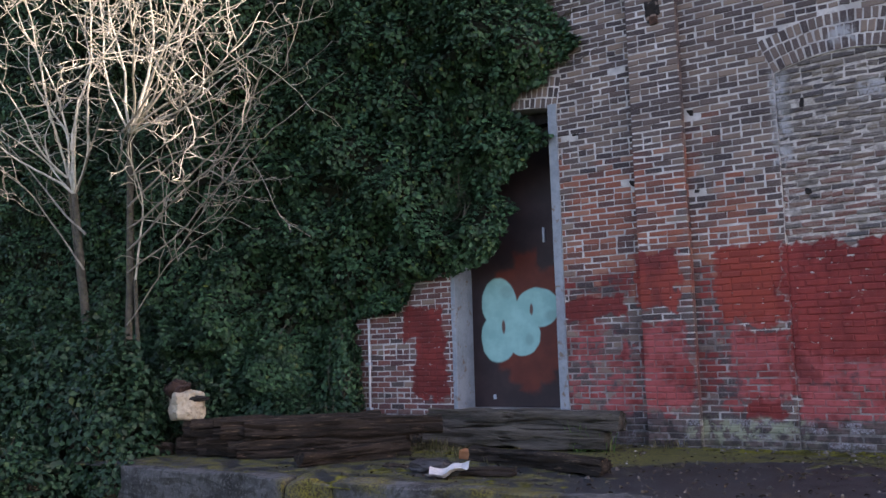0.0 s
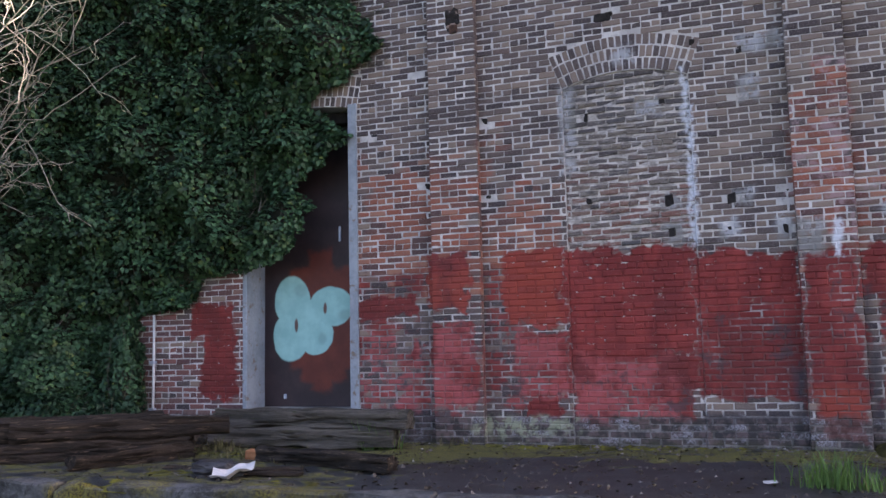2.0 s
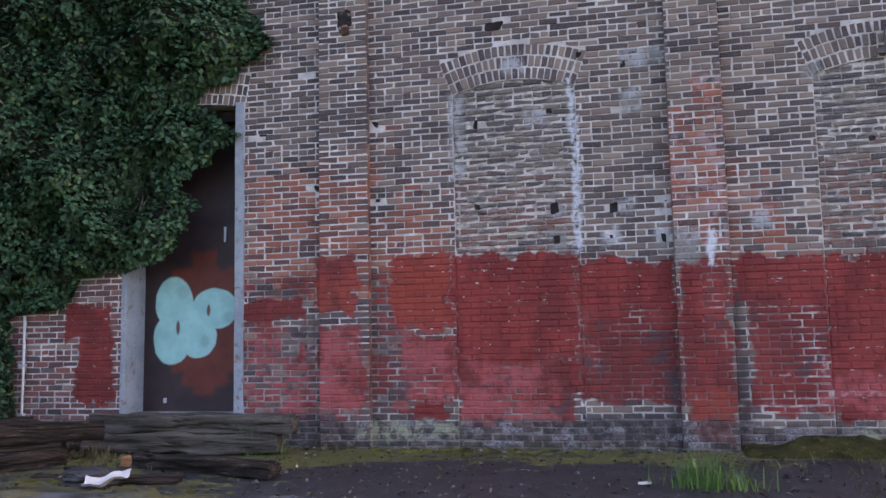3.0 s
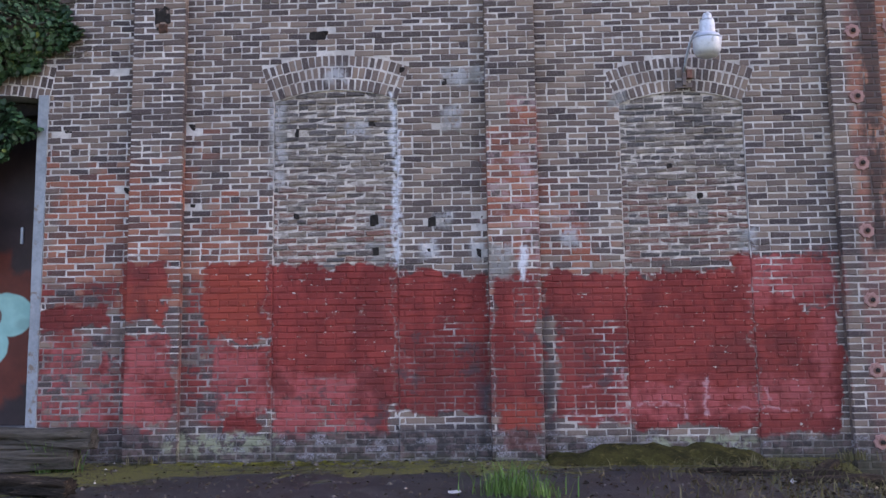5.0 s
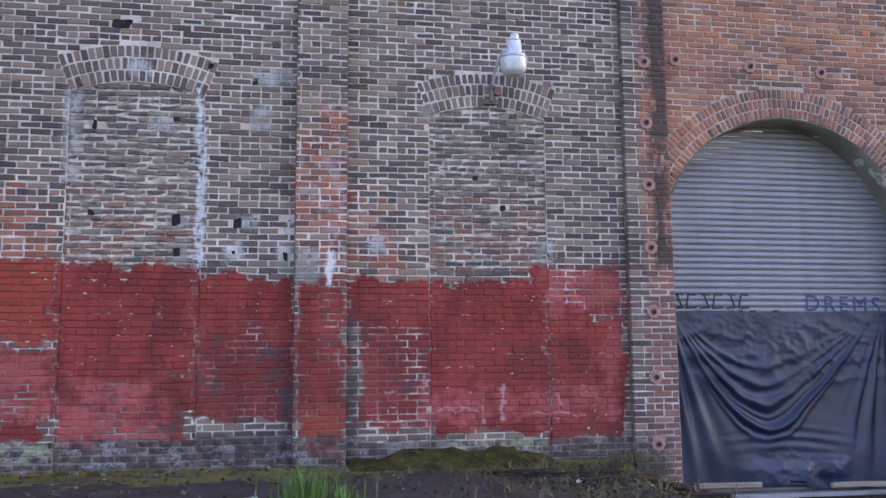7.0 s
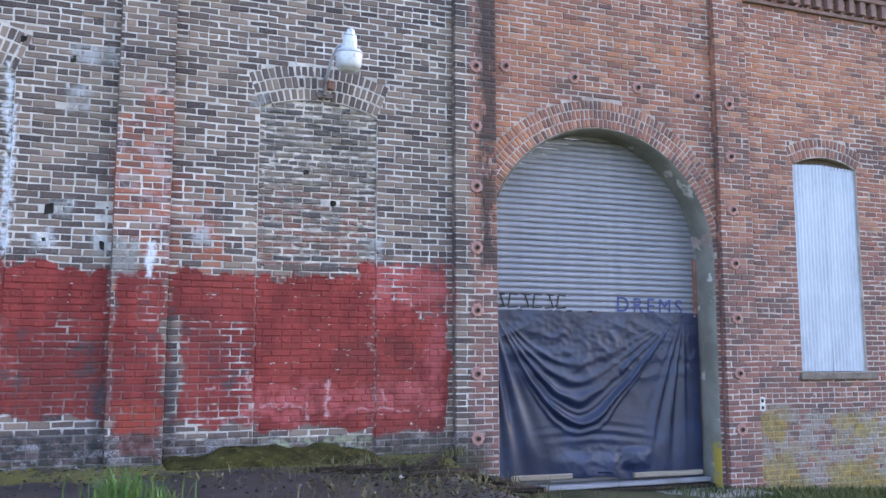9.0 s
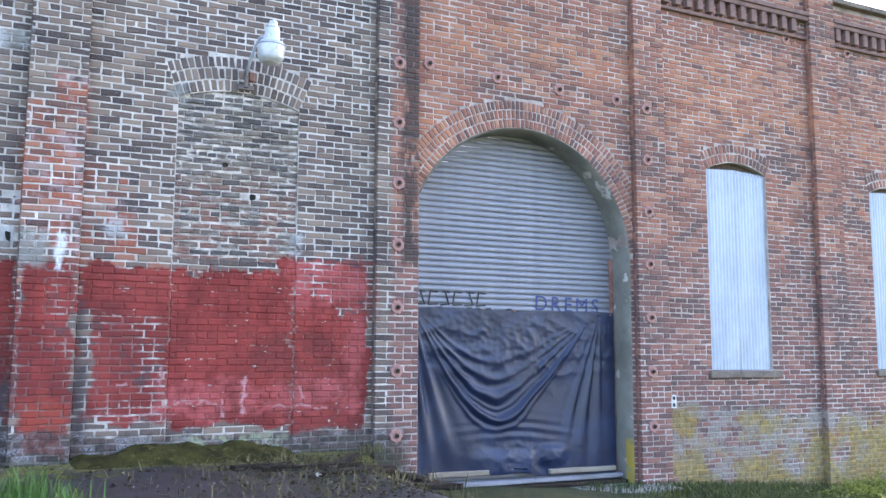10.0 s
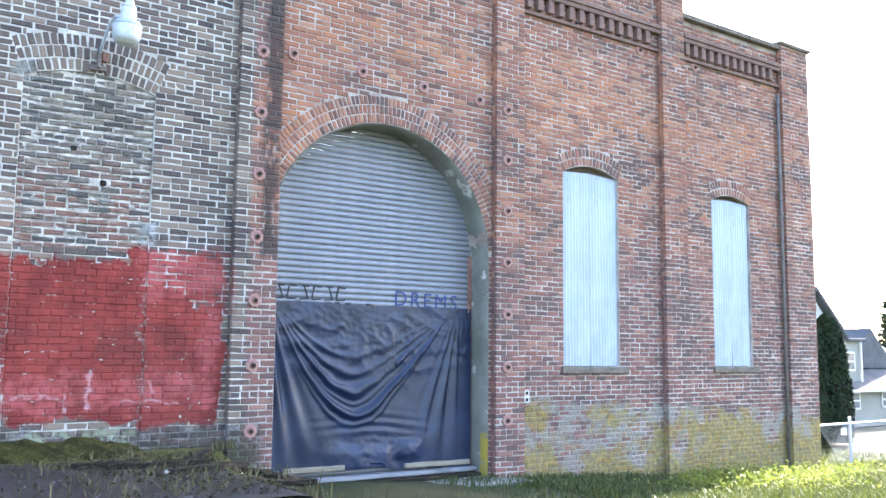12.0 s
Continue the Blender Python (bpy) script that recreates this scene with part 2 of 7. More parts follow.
def brick_material(name, mortar=False, rough_fill=False):
    """Old facade masonry: brick or mortar, with its red paint, soot, lime and lichen."""
    n = Nodes(name)
    p = n.pos
    x, z = n.place("X"), n.place("Z")
    mark = n.use(FACADE_MARKS)
    wide = n.noise(p, 0.55, 3)
    mid = n.noise(p, 3.2, 4, 0.6)
    fine = n.noise(p, 55.0, 4, 0.65)
    grit = n.noise(p, 220.0, 2, 0.6)
    luck = n.chance()
    luck2 = n.math("FRACT", n.math("MULTIPLY", luck, 17.31))
    right = n.step(n.math("ADD", x, n.math("MULTIPLY", mid, 0.2)), 4.66, 4.76)
    # the browner stretches of the old wall
    tan = n.math("MULTIPLY", n.step(n.noise(p, 0.8, 3, off=(3, 0, 7)), 0.38, 0.60), n.step(x, -2.6, -0.8))
    if mortar:
        old = n.mix(n.step(mid, 0.35, 0.7), (0.38, 0.362, 0.35), (0.65, 0.625, 0.605))
        old = n.mix(n.math("MULTIPLY", tan, 0.45), old, (0.46, 0.41, 0.35))
        new_ = n.mix(n.step(mid, 0.3, 0.7), (0.25, 0.20, 0.18), (0.50, 0.45, 0.42))
        new_ = n.mix(n.math("MULTIPLY", n.step(z, 1.6, 0.9), 0.25), new_, (0.55, 0.52, 0.51))
        col = n.mix(right, old, new_)
        col = n.mix(n.math("MULTIPLY", n.step(n.noise(p, 16.0, 4, 0.7), 0.54, 0.70), 0.5), col, (0.16, 0.145, 0.14))
        if rough_fill:
            col = n.mix(n.step(n.noise(p, 8.0, 4, 0.65), 0.38, 0.6), (0.26, 0.235, 0.215), (0.58, 0.54, 0.50))
    else:
        dark = n.ramp(luck, [(0.0, (0.050, 0.040, 0.043)), (0.4, (0.095, 0.074, 0.071)), (0.75, (0.150, 0.113, 0.098)), (1.0, (0.240, 0.180, 0.145))])
        brown = n.ramp(luck, [(0.0, (0.085, 0.068, 0.062)), (0.4, (0.145, 0.112, 0.096)), (0.75, (0.20, 0.155, 0.128)), (1.0, (0.27, 0.205, 0.165))])
        dark = n.mix(n.math("MULTIPLY", tan, n.step(luck2, 0.1, 0.6)), dark, brown)
        orange = n.ramp(luck, [(0.0, (0.085, 0.05, 0.05)), (0.3, (0.19, 0.075, 0.055)), (0.75, (0.29, 0.095, 0.06)), (1.0, (0.34, 0.16, 0.11))])
        low_red = n.ramp(luck, [(0.0, (0.115, 0.068, 0.066)), (0.25, (0.165, 0.087, 0.078)), (0.75, (0.225, 0.100, 0.085)), (1.0, (0.29, 0.150, 0.118))])
        high_red = n.ramp(luck, [(0.0, (0.12, 0.065, 0.058)), (0.16, (0.21, 0.095, 0.072)), (0.75, (0.30, 0.122, 0.083)), (1.0, (0.38, 0.19, 0.125))])
        redder = n.mix(n.step(n.math("ADD", z, n.math("MULTIPLY", wide, 2.4)), 3.0, 4.4), low_red, high_red)
        warm = mark["orange"]
        warm = n.step(n.math("ADD", warm, n.math("MULTIPLY", n.math("SUBTRACT", luck2, 0.5), 0.8)), 0.3, 0.8)
        pier = mark["pier"]
        warm = n.math("MAXIMUM", warm, n.math("MULTIPLY", pier, n.step(luck2, 0.12, 0.3)))
        col = n.mix(warm, dark, orange)
        rosy = n.math("MULTIPLY", pier, n.step(n.noise(p, 6.0, 4, 0.65), 0.5, 0.62))
        col = n.mix(n.math("MULTIPLY", rosy, 0.6), col, (0.36, 0.24, 0.25))
        col = n.mix(n.math("MULTIPLY", n.step(x, -5.5, -5.9), n.step(luck2, 0.1, 0.4)), col, n.mix(luck, (0.095, 0.048, 0.050), (0.21, 0.085, 0.072)))
        if rough_fill:
            fill = n.ramp(luck, [(0.0, (0.055, 0.05, 0.052)), (0.35, (0.10, 0.09, 0.088)), (0.7, (0.15, 0.128, 0.112)), (1.0, (0.22, 0.185, 0.15))])
            blue = n.step(n.noise(p, 1.9, 4, 0.6, off=(1, 0, 4)), 0.5, 0.66)
            fill = n.mix(n.math("MULTIPLY", blue, 0.6), fill, (0.075, 0.082, 0.088))
            low = n.math("MULTIPLY", n.step(n.math("ADD", z, n.math("MULTIPLY", mid, 0.8)), 3.7, 2.9), n.step(luck2, 0.1, 0.7))
            col = n.mix(n.math("MULTIPLY", low, 0.85), fill, (0.21, 0.098, 0.078))
        col = n.mix(right, col, redder)
        sooty = n.math("MULTIPLY", n.step(n.math("ADD", n.noise(p, 1.0, 4, 0.6, stretch=(0.6, 1, 1.5)), n.math("MULTIPLY", luck2, 0.16)), 0.58, 0.72), n.math("MULTIPLY", right, 0.75))
        col = n.mix(sooty, col, (0.085, 0.062, 0.064))
        bright = n.math("MULTIPLY", mark["bright"], right)
        col = n.mix(n.math("MULTIPLY", bright, n.step(luck2, 0.0, 1.1)), col, (0.43, 0.18, 0.095))
        col = n.mix(n.math("MULTIPLY", n.step(fine, 0.45, 0.75), 0.35), col, (0.30, 0.25, 0.23))
    if rough_fill:
        # mortar smeared over the rough filling, and dark rotted joints
        daub = n.step(n.noise(p, 8.0, 5, 0.72, stretch=(0.6, 1, 3.2)), 0.52, 0.60)
        col = n.mix(n.math("MULTIPLY", daub, 0.7 if mortar else 0.38), col, n.mix(n.step(mid, 0.35, 0.65), (0.27, 0.245, 0.215), (0.46, 0.425, 0.39)))
        rot = n.step(n.noise(p, 13.0, 5, 0.75, stretch=(0.6, 1, 3.4), off=(5, 5, 5)), 0.53, 0.60)
        col = n.mix(n.math("MULTIPLY", rot, 0.4 if mortar else 0.6), col, (0.04, 0.036, 0.034))
    # soot run on the corner post
    stain = n.math("MULTIPLY", mark["soot"], n.step(n.noise(p, 5.0, 4, 0.6, stretch=(1.3, 1, 0.5)), 0.36, 0.5))
    col = n.mix(n.math("MULTIPLY", stain, 0.85), col, (0.042, 0.035, 0.036))
    # paint: a thick coat, a coat with bare joints, a coat worn off most faces
    full = mark["full"]
    jointed = mark["jointed"]
    worn = mark["worn"]
    pale = mark["pale"]
    deep = mark["deep"]
    chips = n.step(n.noise(p, 8.0, 5, 0.7, stretch=(1, 1, 2.4)), 0.60, 0.65)
    coat = n.mix(n.step(n.noise(p, 2.3, 4, 0.6, stretch=(1, 1, 0.55)), 0.40, 0.60), (0.165, 0.021, 0.019), (0.255, 0.037, 0.031))
    coat = n.mix(n.math("MULTIPLY", mark["ochre"], 0.75), coat, (0.31, 0.050, 0.030))
    coat = n.mix(n.math("MULTIPLY", pale, n.step(n.noise(p, 4.5, 4, 0.65), 0.30, 0.58)), coat, (0.37, 0.080, 0.080))
    coat = n.mix(n.math("MULTIPLY", deep, n.math("MULTIPLY", n.step(mid, 0.3, 0.6), 0.75)), coat, (0.125, 0.022, 0.020))
    coat = n.mix(n.math("MULTIPLY", n.step(fine, 0.5, 0.8), 0.22), coat, (0.34, 0.12, 0.11))
    rubbed = n.math("ADD", n.math("MULTIPLY", n.noise(p, 2.6, 4, 0.6, off=(5, 2, 8)), 0.7), n.math("MULTIPLY", n.noise(p, 9.0, 4, 0.7), 0.3))
    if mortar:
        cover = n.math("MULTIPLY", full, n.math("SUBTRACT", 1.0, n.math("MULTIPLY", chips, 0.9)))
        thin = n.math("MULTIPLY", jointed, n.math("MULTIPLY", n.step(rubbed, 0.38, 0.52), 0.85))
        cover = n.math("MAXIMUM", cover, thin)
        cover = n.math("MAXIMUM", cover, n.math("MULTIPLY", worn, n.math("MULTIPLY", n.step(rubbed, 0.48, 0.56), 0.3)))
        coat = n.mix(0.22, coat, (0.060, 0.016, 0.017))
        dusty = n.math("MULTIPLY", n.math("MAXIMUM", jointed, worn), n.step(n.math("ADD", x, n.math("MULTIPLY", mid, 1.5)), 2.4, 1.7))
        col = n.mix(n.math("MULTIPLY", dusty, 0.75), col, n.mix(n.step(mid, 0.4, 0.6), (0.085, 0.065, 0.062), (0.27, 0.22, 0.215)))
    else:
        cover = n.math("MULTIPLY", full, n.math("SUBTRACT", 1.0, n.math("MULTIPLY", chips, 0.35)))
        cover = n.math("MAXIMUM", cover, n.math("MULTIPLY", jointed, n.step(n.math("ADD", n.math("MULTIPLY", luck2, 0.10), rubbed), 0.36, 0.46)))
        held = n.step(n.math("ADD", n.math("MULTIPLY", luck2, 0.14), rubbed), 0.50, 0.60)
        cover = n.math("MAXIMUM", cover, n.math("MULTIPLY", worn, n.math("MULTIPLY", held, 0.92)))
        cover = n.math("MULTIPLY", cover, n.math("SUBTRACT", 1.0, n.math("MULTIPLY", n.step(fine, 0.62, 0.75), 0.3)))
        coat = n.mix(n.math("MULTIPLY", n.step(luck, 0.55, 1.0), 0.30), coat, (0.11, 0.022, 0.021))
    col = n.mix(cover, col, coat)
    # dark weathering over the coat with bare joints
    loose = n.math("MULTIPLY", n.math("MAXIMUM", worn, jointed), n.math("SUBTRACT", 1.0, full))
    grime = n.math("MULTIPLY", loose, n.step(n.noise(p, 3.0, 5, 0.65, stretch=(1, 1, 1.3), off=(3, 3, 5)), 0.54, 0.64))
    col = n.mix(n.math("MULTIPLY", grime, 0.72), col, (0.060, 0.047, 0.052))
    tar = mark["tar"]
    col = n.mix(n.math("MULTIPLY", tar, n.math("MULTIPLY", n.step(mid, 0.3, 0.5), 0.8)), col, (0.05, 0.048, 0.058))
    chalk = mark["chalk"]
    chalk = n.math("MULTIPLY", chalk, n.step(n.noise(p, 14.0, 4, 0.7), 0.40, 0.56))
    col = n.mix(n.math("MULTIPLY", chalk, 0.6), col, (0.55, 0.36, 0.38))
    # lime and old whitewash near the ground, white runs beside the blocked window
    level = n.math("ADD", n.math("ADD", z, n.math("MULTIPLY", mid, 0.30)), n.math("MULTIPLY", n.step(x, 1.0, 1.6), 0.08))
    foot = n.math("MULTIPLY", n.step(level, 0.52, 0.42), n.step(x, 4.95, 4.7))
    lime = n.math("MULTIPLY", foot, n.step(n.math("ADD", n.math("MULTIPLY", n.noise(p, 4.0, 5, 0.7), 0.8), n.math("MULTIPLY", luck2, 0.0 if mortar else 0.24)), 0.55, 0.64))
    col = n.mix(n.math("MULTIPLY", foot, 0.78), col, n.mix(n.step(n.noise(p, 9.0, 4, 0.7), 0.42, 0.6), (0.030, 0.030, 0.029), (0.11, 0.08, 0.08) if not mortar else (0.15, 0.14, 0.14)))
    col = n.mix(n.math("MULTIPLY", lime, n.math("MULTIPLY", n.step(fine, 0.35, 0.65), 0.8)), col, (0.33, 0.335, 0.37))
    greenish = n.math("MULTIPLY", foot, mark["green"])
    col = n.mix(n.math("MULTIPLY", greenish, n.math("MULTIPLY", n.step(n.noise(p, 7.0, 4, 0.7), 0.45, 0.58), 0.7)), col, (0.33, 0.37, 0.25))
    runs = mark["runs"]
    runs = n.math("MULTIPLY", runs, n.step(n.noise(p, 9.0, 4, 0.7), 0.36, 0.52))
    col = n.mix(n.math("MULTIPLY", runs, 0.9), col, (0.60, 0.63, 0.68))
    cement = n.math("MULTIPLY", mark["daubed"], n.step(n.noise(p, 11.0, 5, 0.7, off=(1, 6, 2)), 0.38, 0.50))
    col = n.mix(n.math("MULTIPLY", cement, 0.85), col, n.mix(n.step(mid, 0.4, 0.62), (0.21, 0.21, 0.20), (0.40, 0.41, 0.43)))
    # lichen and whitewash at the foot of the far bays, green damp at the ground line
    brink = n.math("ADD", n.math("ADD", z, n.math("MULTIPLY", n.math("SUBTRACT", x, 8.75), 0.045)), n.math("MULTIPLY", n.noise(p, 1.3, 5, 0.65), 1.0))
    yellow = n.math("MULTIPLY", n.step(brink, 0.92, 0.82), n.step(x, 8.70, 8.76))
    grey = n.math("MULTIPLY", yellow, n.step(n.math("ADD", n.noise(p, 3.5, 4, 0.65), n.math("MULTIPLY", luck2, 0.16)), 0.48, 0.62))
    col = n.mix(n.math("MULTIPLY", grey, 0.75), col, n.mix(n.step(fine, 0.4, 0.65), (0.20, 0.19, 0.17), (0.36, 0.345, 0.32)))
    lichen = n.math("MULTIPLY", yellow, n.step(n.math("SUBTRACT", n.noise(p, 1.5, 5, 0.65, off=(7, 3, 1)), n.math("MULTIPLY", z, 0.17)), 0.44, 0.57))
    col = n.mix(n.math("MULTIPLY", lichen, 0.72), col, n.mix(n.step(n.noise(p, 12.0, 4, 0.7), 0.4, 0.62), (0.17, 0.135, 0.05), (0.34, 0.245, 0.05)))
    damp = n.math("MULTIPLY", n.step(n.math("ADD", z, n.math("MULTIPLY", n.noise(p, 6.0, 4, 0.6), 0.3)), 0.26, 0.12), n.step(x, 5.0, 4.6))
    col = n.mix(n.math("MULTIPLY", damp, 0.6), col, (0.045, 0.05, 0.025))
    col = n.mix(n.math("MULTIPLY", n.step(wide, 0.35, 0.7), 0.12), col, (0.05, 0.045, 0.045))
    n.bump(n.math("ADD", n.math("MULTIPLY", fine, 0.7), n.math("MULTIPLY", grit, 0.4)), 0.6 if not rough_fill else 0.9, 0.006)
    return n.done(col, n.math("SUBTRACT", 0.93, n.math("MULTIPLY", cover, 0.2)), 0.0, 0.3)


BRICK = brick_material("old_brick")
MORTAR = brick_material("lime_mortar", mortar=True)
FILL_BRICK = brick_material("infill_brick", rough_fill=True)
FILL_MORTAR = brick_material("infill_mortar", mortar=True, rough_fill=True)


def simple(name, a, b, scale, rough=0.85, metal=0.0, bump=0.3, spots=None, stretch=(1, 1, 1), spec=0.3, dist=0.008):
    """Two tones mixed by noise at two scales, fine relief, and spots of a third tone."""
    n = Nodes(name)
    p = n.scaled(n.obj, stretch)
    big, small = n.noise(p, scale, 5, 0.6), n.noise(p, scale * 9, 4, 0.65)
    col = n.mix(n.step(n.math("ADD", n.math("MULTIPLY", big, 0.65), n.math("MULTIPLY", small, 0.35)), 0.36, 0.64), a, b)
    if spots:
        col = n.mix(n.step(n.noise(n.vec("ADD", p, (3, 5, 9)), scale * 2.3, 5, 0.65), 0.57, 0.68), col, spots)
    n.bump(n.math("ADD", big, small), bump, dist)
    return n.done(col, n.math("ADD", rough - 0.08, n.math("MULTIPLY", small, 0.16)), metal, spec)


CONCRETE = simple("weathered_concrete", (0.14, 0.135, 0.13), (0.25, 0.245, 0.235), 2.0, 0.9, 0, 0.5, (0.06, 0.065, 0.045))
STEEL_GREY = simple("grey_painted_frame", (0.19, 0.225, 0.26), (0.28, 0.32, 0.36), 3.0, 0.7, 0, 0.2, (0.17, 0.13, 0.10))
JAMB = simple("painted_concrete_lining", (0.16, 0.165, 0.13), (0.24, 0.24, 0.19), 1.6, 0.85, 0, 0.4, (0.30, 0.30, 0.28))
TIMBER = simple("rotten_timber", (0.010, 0.009, 0.008), (0.060, 0.045, 0.035), 4.0, 0.92, 0, 1.0, (0.17, 0.12, 0.085), (0.35, 4, 4), 0.2, 0.03)
TIMBER_GREY = simple("grey_weathered_timber", (0.05, 0.046, 0.040), (0.15, 0.135, 0.115), 3.0, 0.92, 0, 1.0, (0.045, 0.055, 0.022), (0.3, 5, 5), 0.2, 0.03)
GALV = simple("galvanised_sheet", (0.33, 0.375, 0.45), (0.46, 0.51, 0.59), 2.2, 0.5, 0.25, 0.1, (0.42, 0.46, 0.52), (1, 1, 0.25), 0.5)
SHUTTER = simple("shutter_steel", (0.19, 0.20, 0.24), (0.25, 0.26, 0.30), 0.8, 0.5, 0.3, 0.05, (0.17, 0.175, 0.20), (1, 1, 0.4), 0.5)
RUST = simple("rusty_iron", (0.15, 0.075, 0.06), (0.28, 0.15, 0.125), 9.0, 0.9, 0.1, 0.5, (0.08, 0.04, 0.03))
DARK_HOLE = simple("dark_cavity", (0.012, 0.011, 0.011), (0.03, 0.026, 0.024), 6.0, 0.95)
LAMP_METAL = simple("lamp_enamel", (0.44, 0.48, 0.54), (0.58, 0.62, 0.67), 6.0, 0.45, 0.2, 0.1, (0.38, 0.40, 0.42), (1, 1, 1), 0.5)
PIPE_GREY = simple("grey_iron_pipe", (0.10, 0.085, 0.085), (0.17, 0.145, 0.14), 6.0, 0.8, 0, 0.3)
SOOTY = simple("sooty_brick", (0.14, 0.092, 0.086), (0.23, 0.14, 0.12), 7.0, 0.92, 0, 0.5, (0.22, 0.18, 0.16))
PVC = simple("white_pipe", (0.42, 0.44, 0.46), (0.62, 0.63, 0.64), 5.0, 0.6, 0, 0.1, (0.2, 0.22, 0.2))
# earth of the litter heap, and the painted shade inside bushes and conifer
SOIL_OR_SHADE = simple("soil_and_plant_shade", (0.02, 0.018, 0.013), (0.055, 0.045, 0.032), 4.0, 0.95, 0, 0.9, (0.09, 0.07, 0.05), (1, 1, 1), 0.2, 0.03)
BARK_DARK = simple("bark", (0.045, 0.040, 0.032), (0.11, 0.10, 0.08), 12.0, 0.9, 0, 0.6, (0.13, 0.15, 0.05))
# tree bark with light in its colour: mossy shaded stems, shaded limbs, sunlit crown
STEM_SHADED = simple("shaded_mossy_bark", (0.04, 0.037, 0.029), (0.10, 0.092, 0.072), 12.0, 0.9, 0, 0.6, (0.10, 0.12, 0.045))
BARK_SHADED = simple("shaded_limb_bark", (0.13, 0.12, 0.10), (0.28, 0.26, 0.215), 12.0, 0.88, 0, 0.4, (0.14, 0.15, 0.06))
BARK_SUNLIT = simple("sunlit_bark", (0.32, 0.30, 0.235), (0.52, 0.49, 0.40), 12.0, 0.85, 0, 0.4, (0.25, 0.26, 0.10))


def dock_material():
    n = Nodes("mossy_asphalt")
    p = n.pos
    x, y, z = n.xyz(p)
    big, mid, fine = n.noise(p, 0.8, 5, 0.6), n.noise(p, 4.0, 5, 0.65), n.noise(p, 60, 4, 0.7)
    col = n.mix(n.step(mid, 0.3, 0.7), (0.013, 0.015, 0.017), (0.033, 0.038, 0.043))
    col = n.mix(n.math("MULTIPLY", n.step(fine, 0.55, 0.75), 0.4), col, (0.13, 0.13, 0.13))
    near = n.math("ADD", n.step(n.math("ADD", y, n.math("MULTIPLY", big, 2.2)), 9.4, 10.6), n.math("MULTIPLY", n.step(x, -1.5, -3.5), 0.8))
    moss = n.step(n.math("ADD", n.math("MULTIPLY", near, 0.33), n.math("MULTIPLY", mid, 0.75)), 0.59, 0.70)
    col = n.mix(moss, col, n.mix(n.step(fine, 0.35, 0.65), (0.022, 0.022, 0.010), (0.145, 0.14, 0.024)))
    crack = n.step(n.math("ABSOLUTE", n.math("SUBTRACT", n.noise(n.wobble(0.5, 3.0), 0.9, 2), 0.5)), 0.016, 0.004)
    col = n.mix(n.math("MULTIPLY", crack, 0.85), col, (0.012, 0.012, 0.008))
    dirt = n.step(n.noise(n.vec("ADD", p, (4, 1, 0)), 2.2, 5, 0.65), 0.55, 0.68)
    col = n.mix(n.math("MULTIPLY", dirt, 0.6), col, (0.045, 0.038, 0.03))
    n.bump(n.math("ADD", n.math("ADD", mid, n.math("MULTIPLY", fine, 0.5)), n.math("MULTIPLY", moss, 0.8)), 0.7, 0.02)
    return n.done(col, n.math("ADD", 0.55, n.math("MULTIPLY", moss, 0.4)), 0, 0.4)


def lawn_material():
    n = Nodes("lawn_soil")
    p = n.pos
    big, mid, fine = n.noise(p, 0.5, 5, 0.6), n.noise(p, 5.0, 5, 0.65), n.noise(p, 70, 4, 0.7)
    col = n.mix(n.step(mid, 0.3, 0.7), (0.025, 0.034, 0.014), (0.05, 0.062, 0.022))
    col = n.mix(n.math("MULTIPLY", n.step(big, 0.5, 0.7), 0.5), col, (0.11, 0.10, 0.05))
    n.bump(n.math("ADD", mid, fine), 0.9, 0.03)
    return n.done(col, 0.95)


DOCK, LAWN = dock_material(), lawn_material()


def leaf_material(name, dark, light, odd=(0.16, 0.15, 0.03), gloss=0.45, through_light=0.0):
    n = Nodes(name)
    luck = n.chance()
    col = n.ramp(luck, [(0.0, dark), (0.55, tuple((a + b) / 2 for a, b in zip(dark, light))), (0.96, light), (1.0, odd)])
    col = n.mix(n.math("MULTIPLY", n.step(n.noise(n.pos, 1.1, 3), 0.35, 0.7), 0.45), col, dark)
    if through_light:
        lit = n.t.nodes.new("ShaderNodeBsdfTranslucent")
        n.put(lit.inputs["Color"], n.mix(0.4, col, (0.35, 0.42, 0.06)))
        both = n.t.nodes.new("ShaderNodeMixShader")
        both.inputs[0].default_value = through_light
        n.t.links.new(n.b.outputs[0], both.inputs[1])
        n.t.links.new(lit.outputs[0], both.inputs[2])
        n.t.links.new(both.outputs[0], n.t.nodes["Material Output"].inputs["Surface"])
    return n.done(col, gloss, 0, 0.22)


IVY_LEAF = leaf_material("ivy_leaf", (0.009, 0.031, 0.016), (0.058, 0.136, 0.062), (0.10, 0.13, 0.03), 0.48)
BUSH_LEAF = leaf_material("bramble_leaf", (0.007, 0.026, 0.013), (0.031, 0.080, 0.038), (0.06, 0.09, 0.03), 0.5)
GRASS_BLADE = leaf_material("grass_blade", (0.024, 0.042, 0.016), (0.070, 0.098, 0.036), (0.26, 0.23, 0.11), 0.6, 0.15)
TUFT_BLADE = leaf_material("tuft_blade", (0.05, 0.11, 0.028), (0.14, 0.27, 0.075), (0.26, 0.24, 0.10), 0.6, 0.15)
DRY_BLADE = leaf_material("dry_blade", (0.05, 0.05, 0.022), (0.19, 0.165, 0.09), (0.06, 0.10, 0.03), 0.7, 0.1)
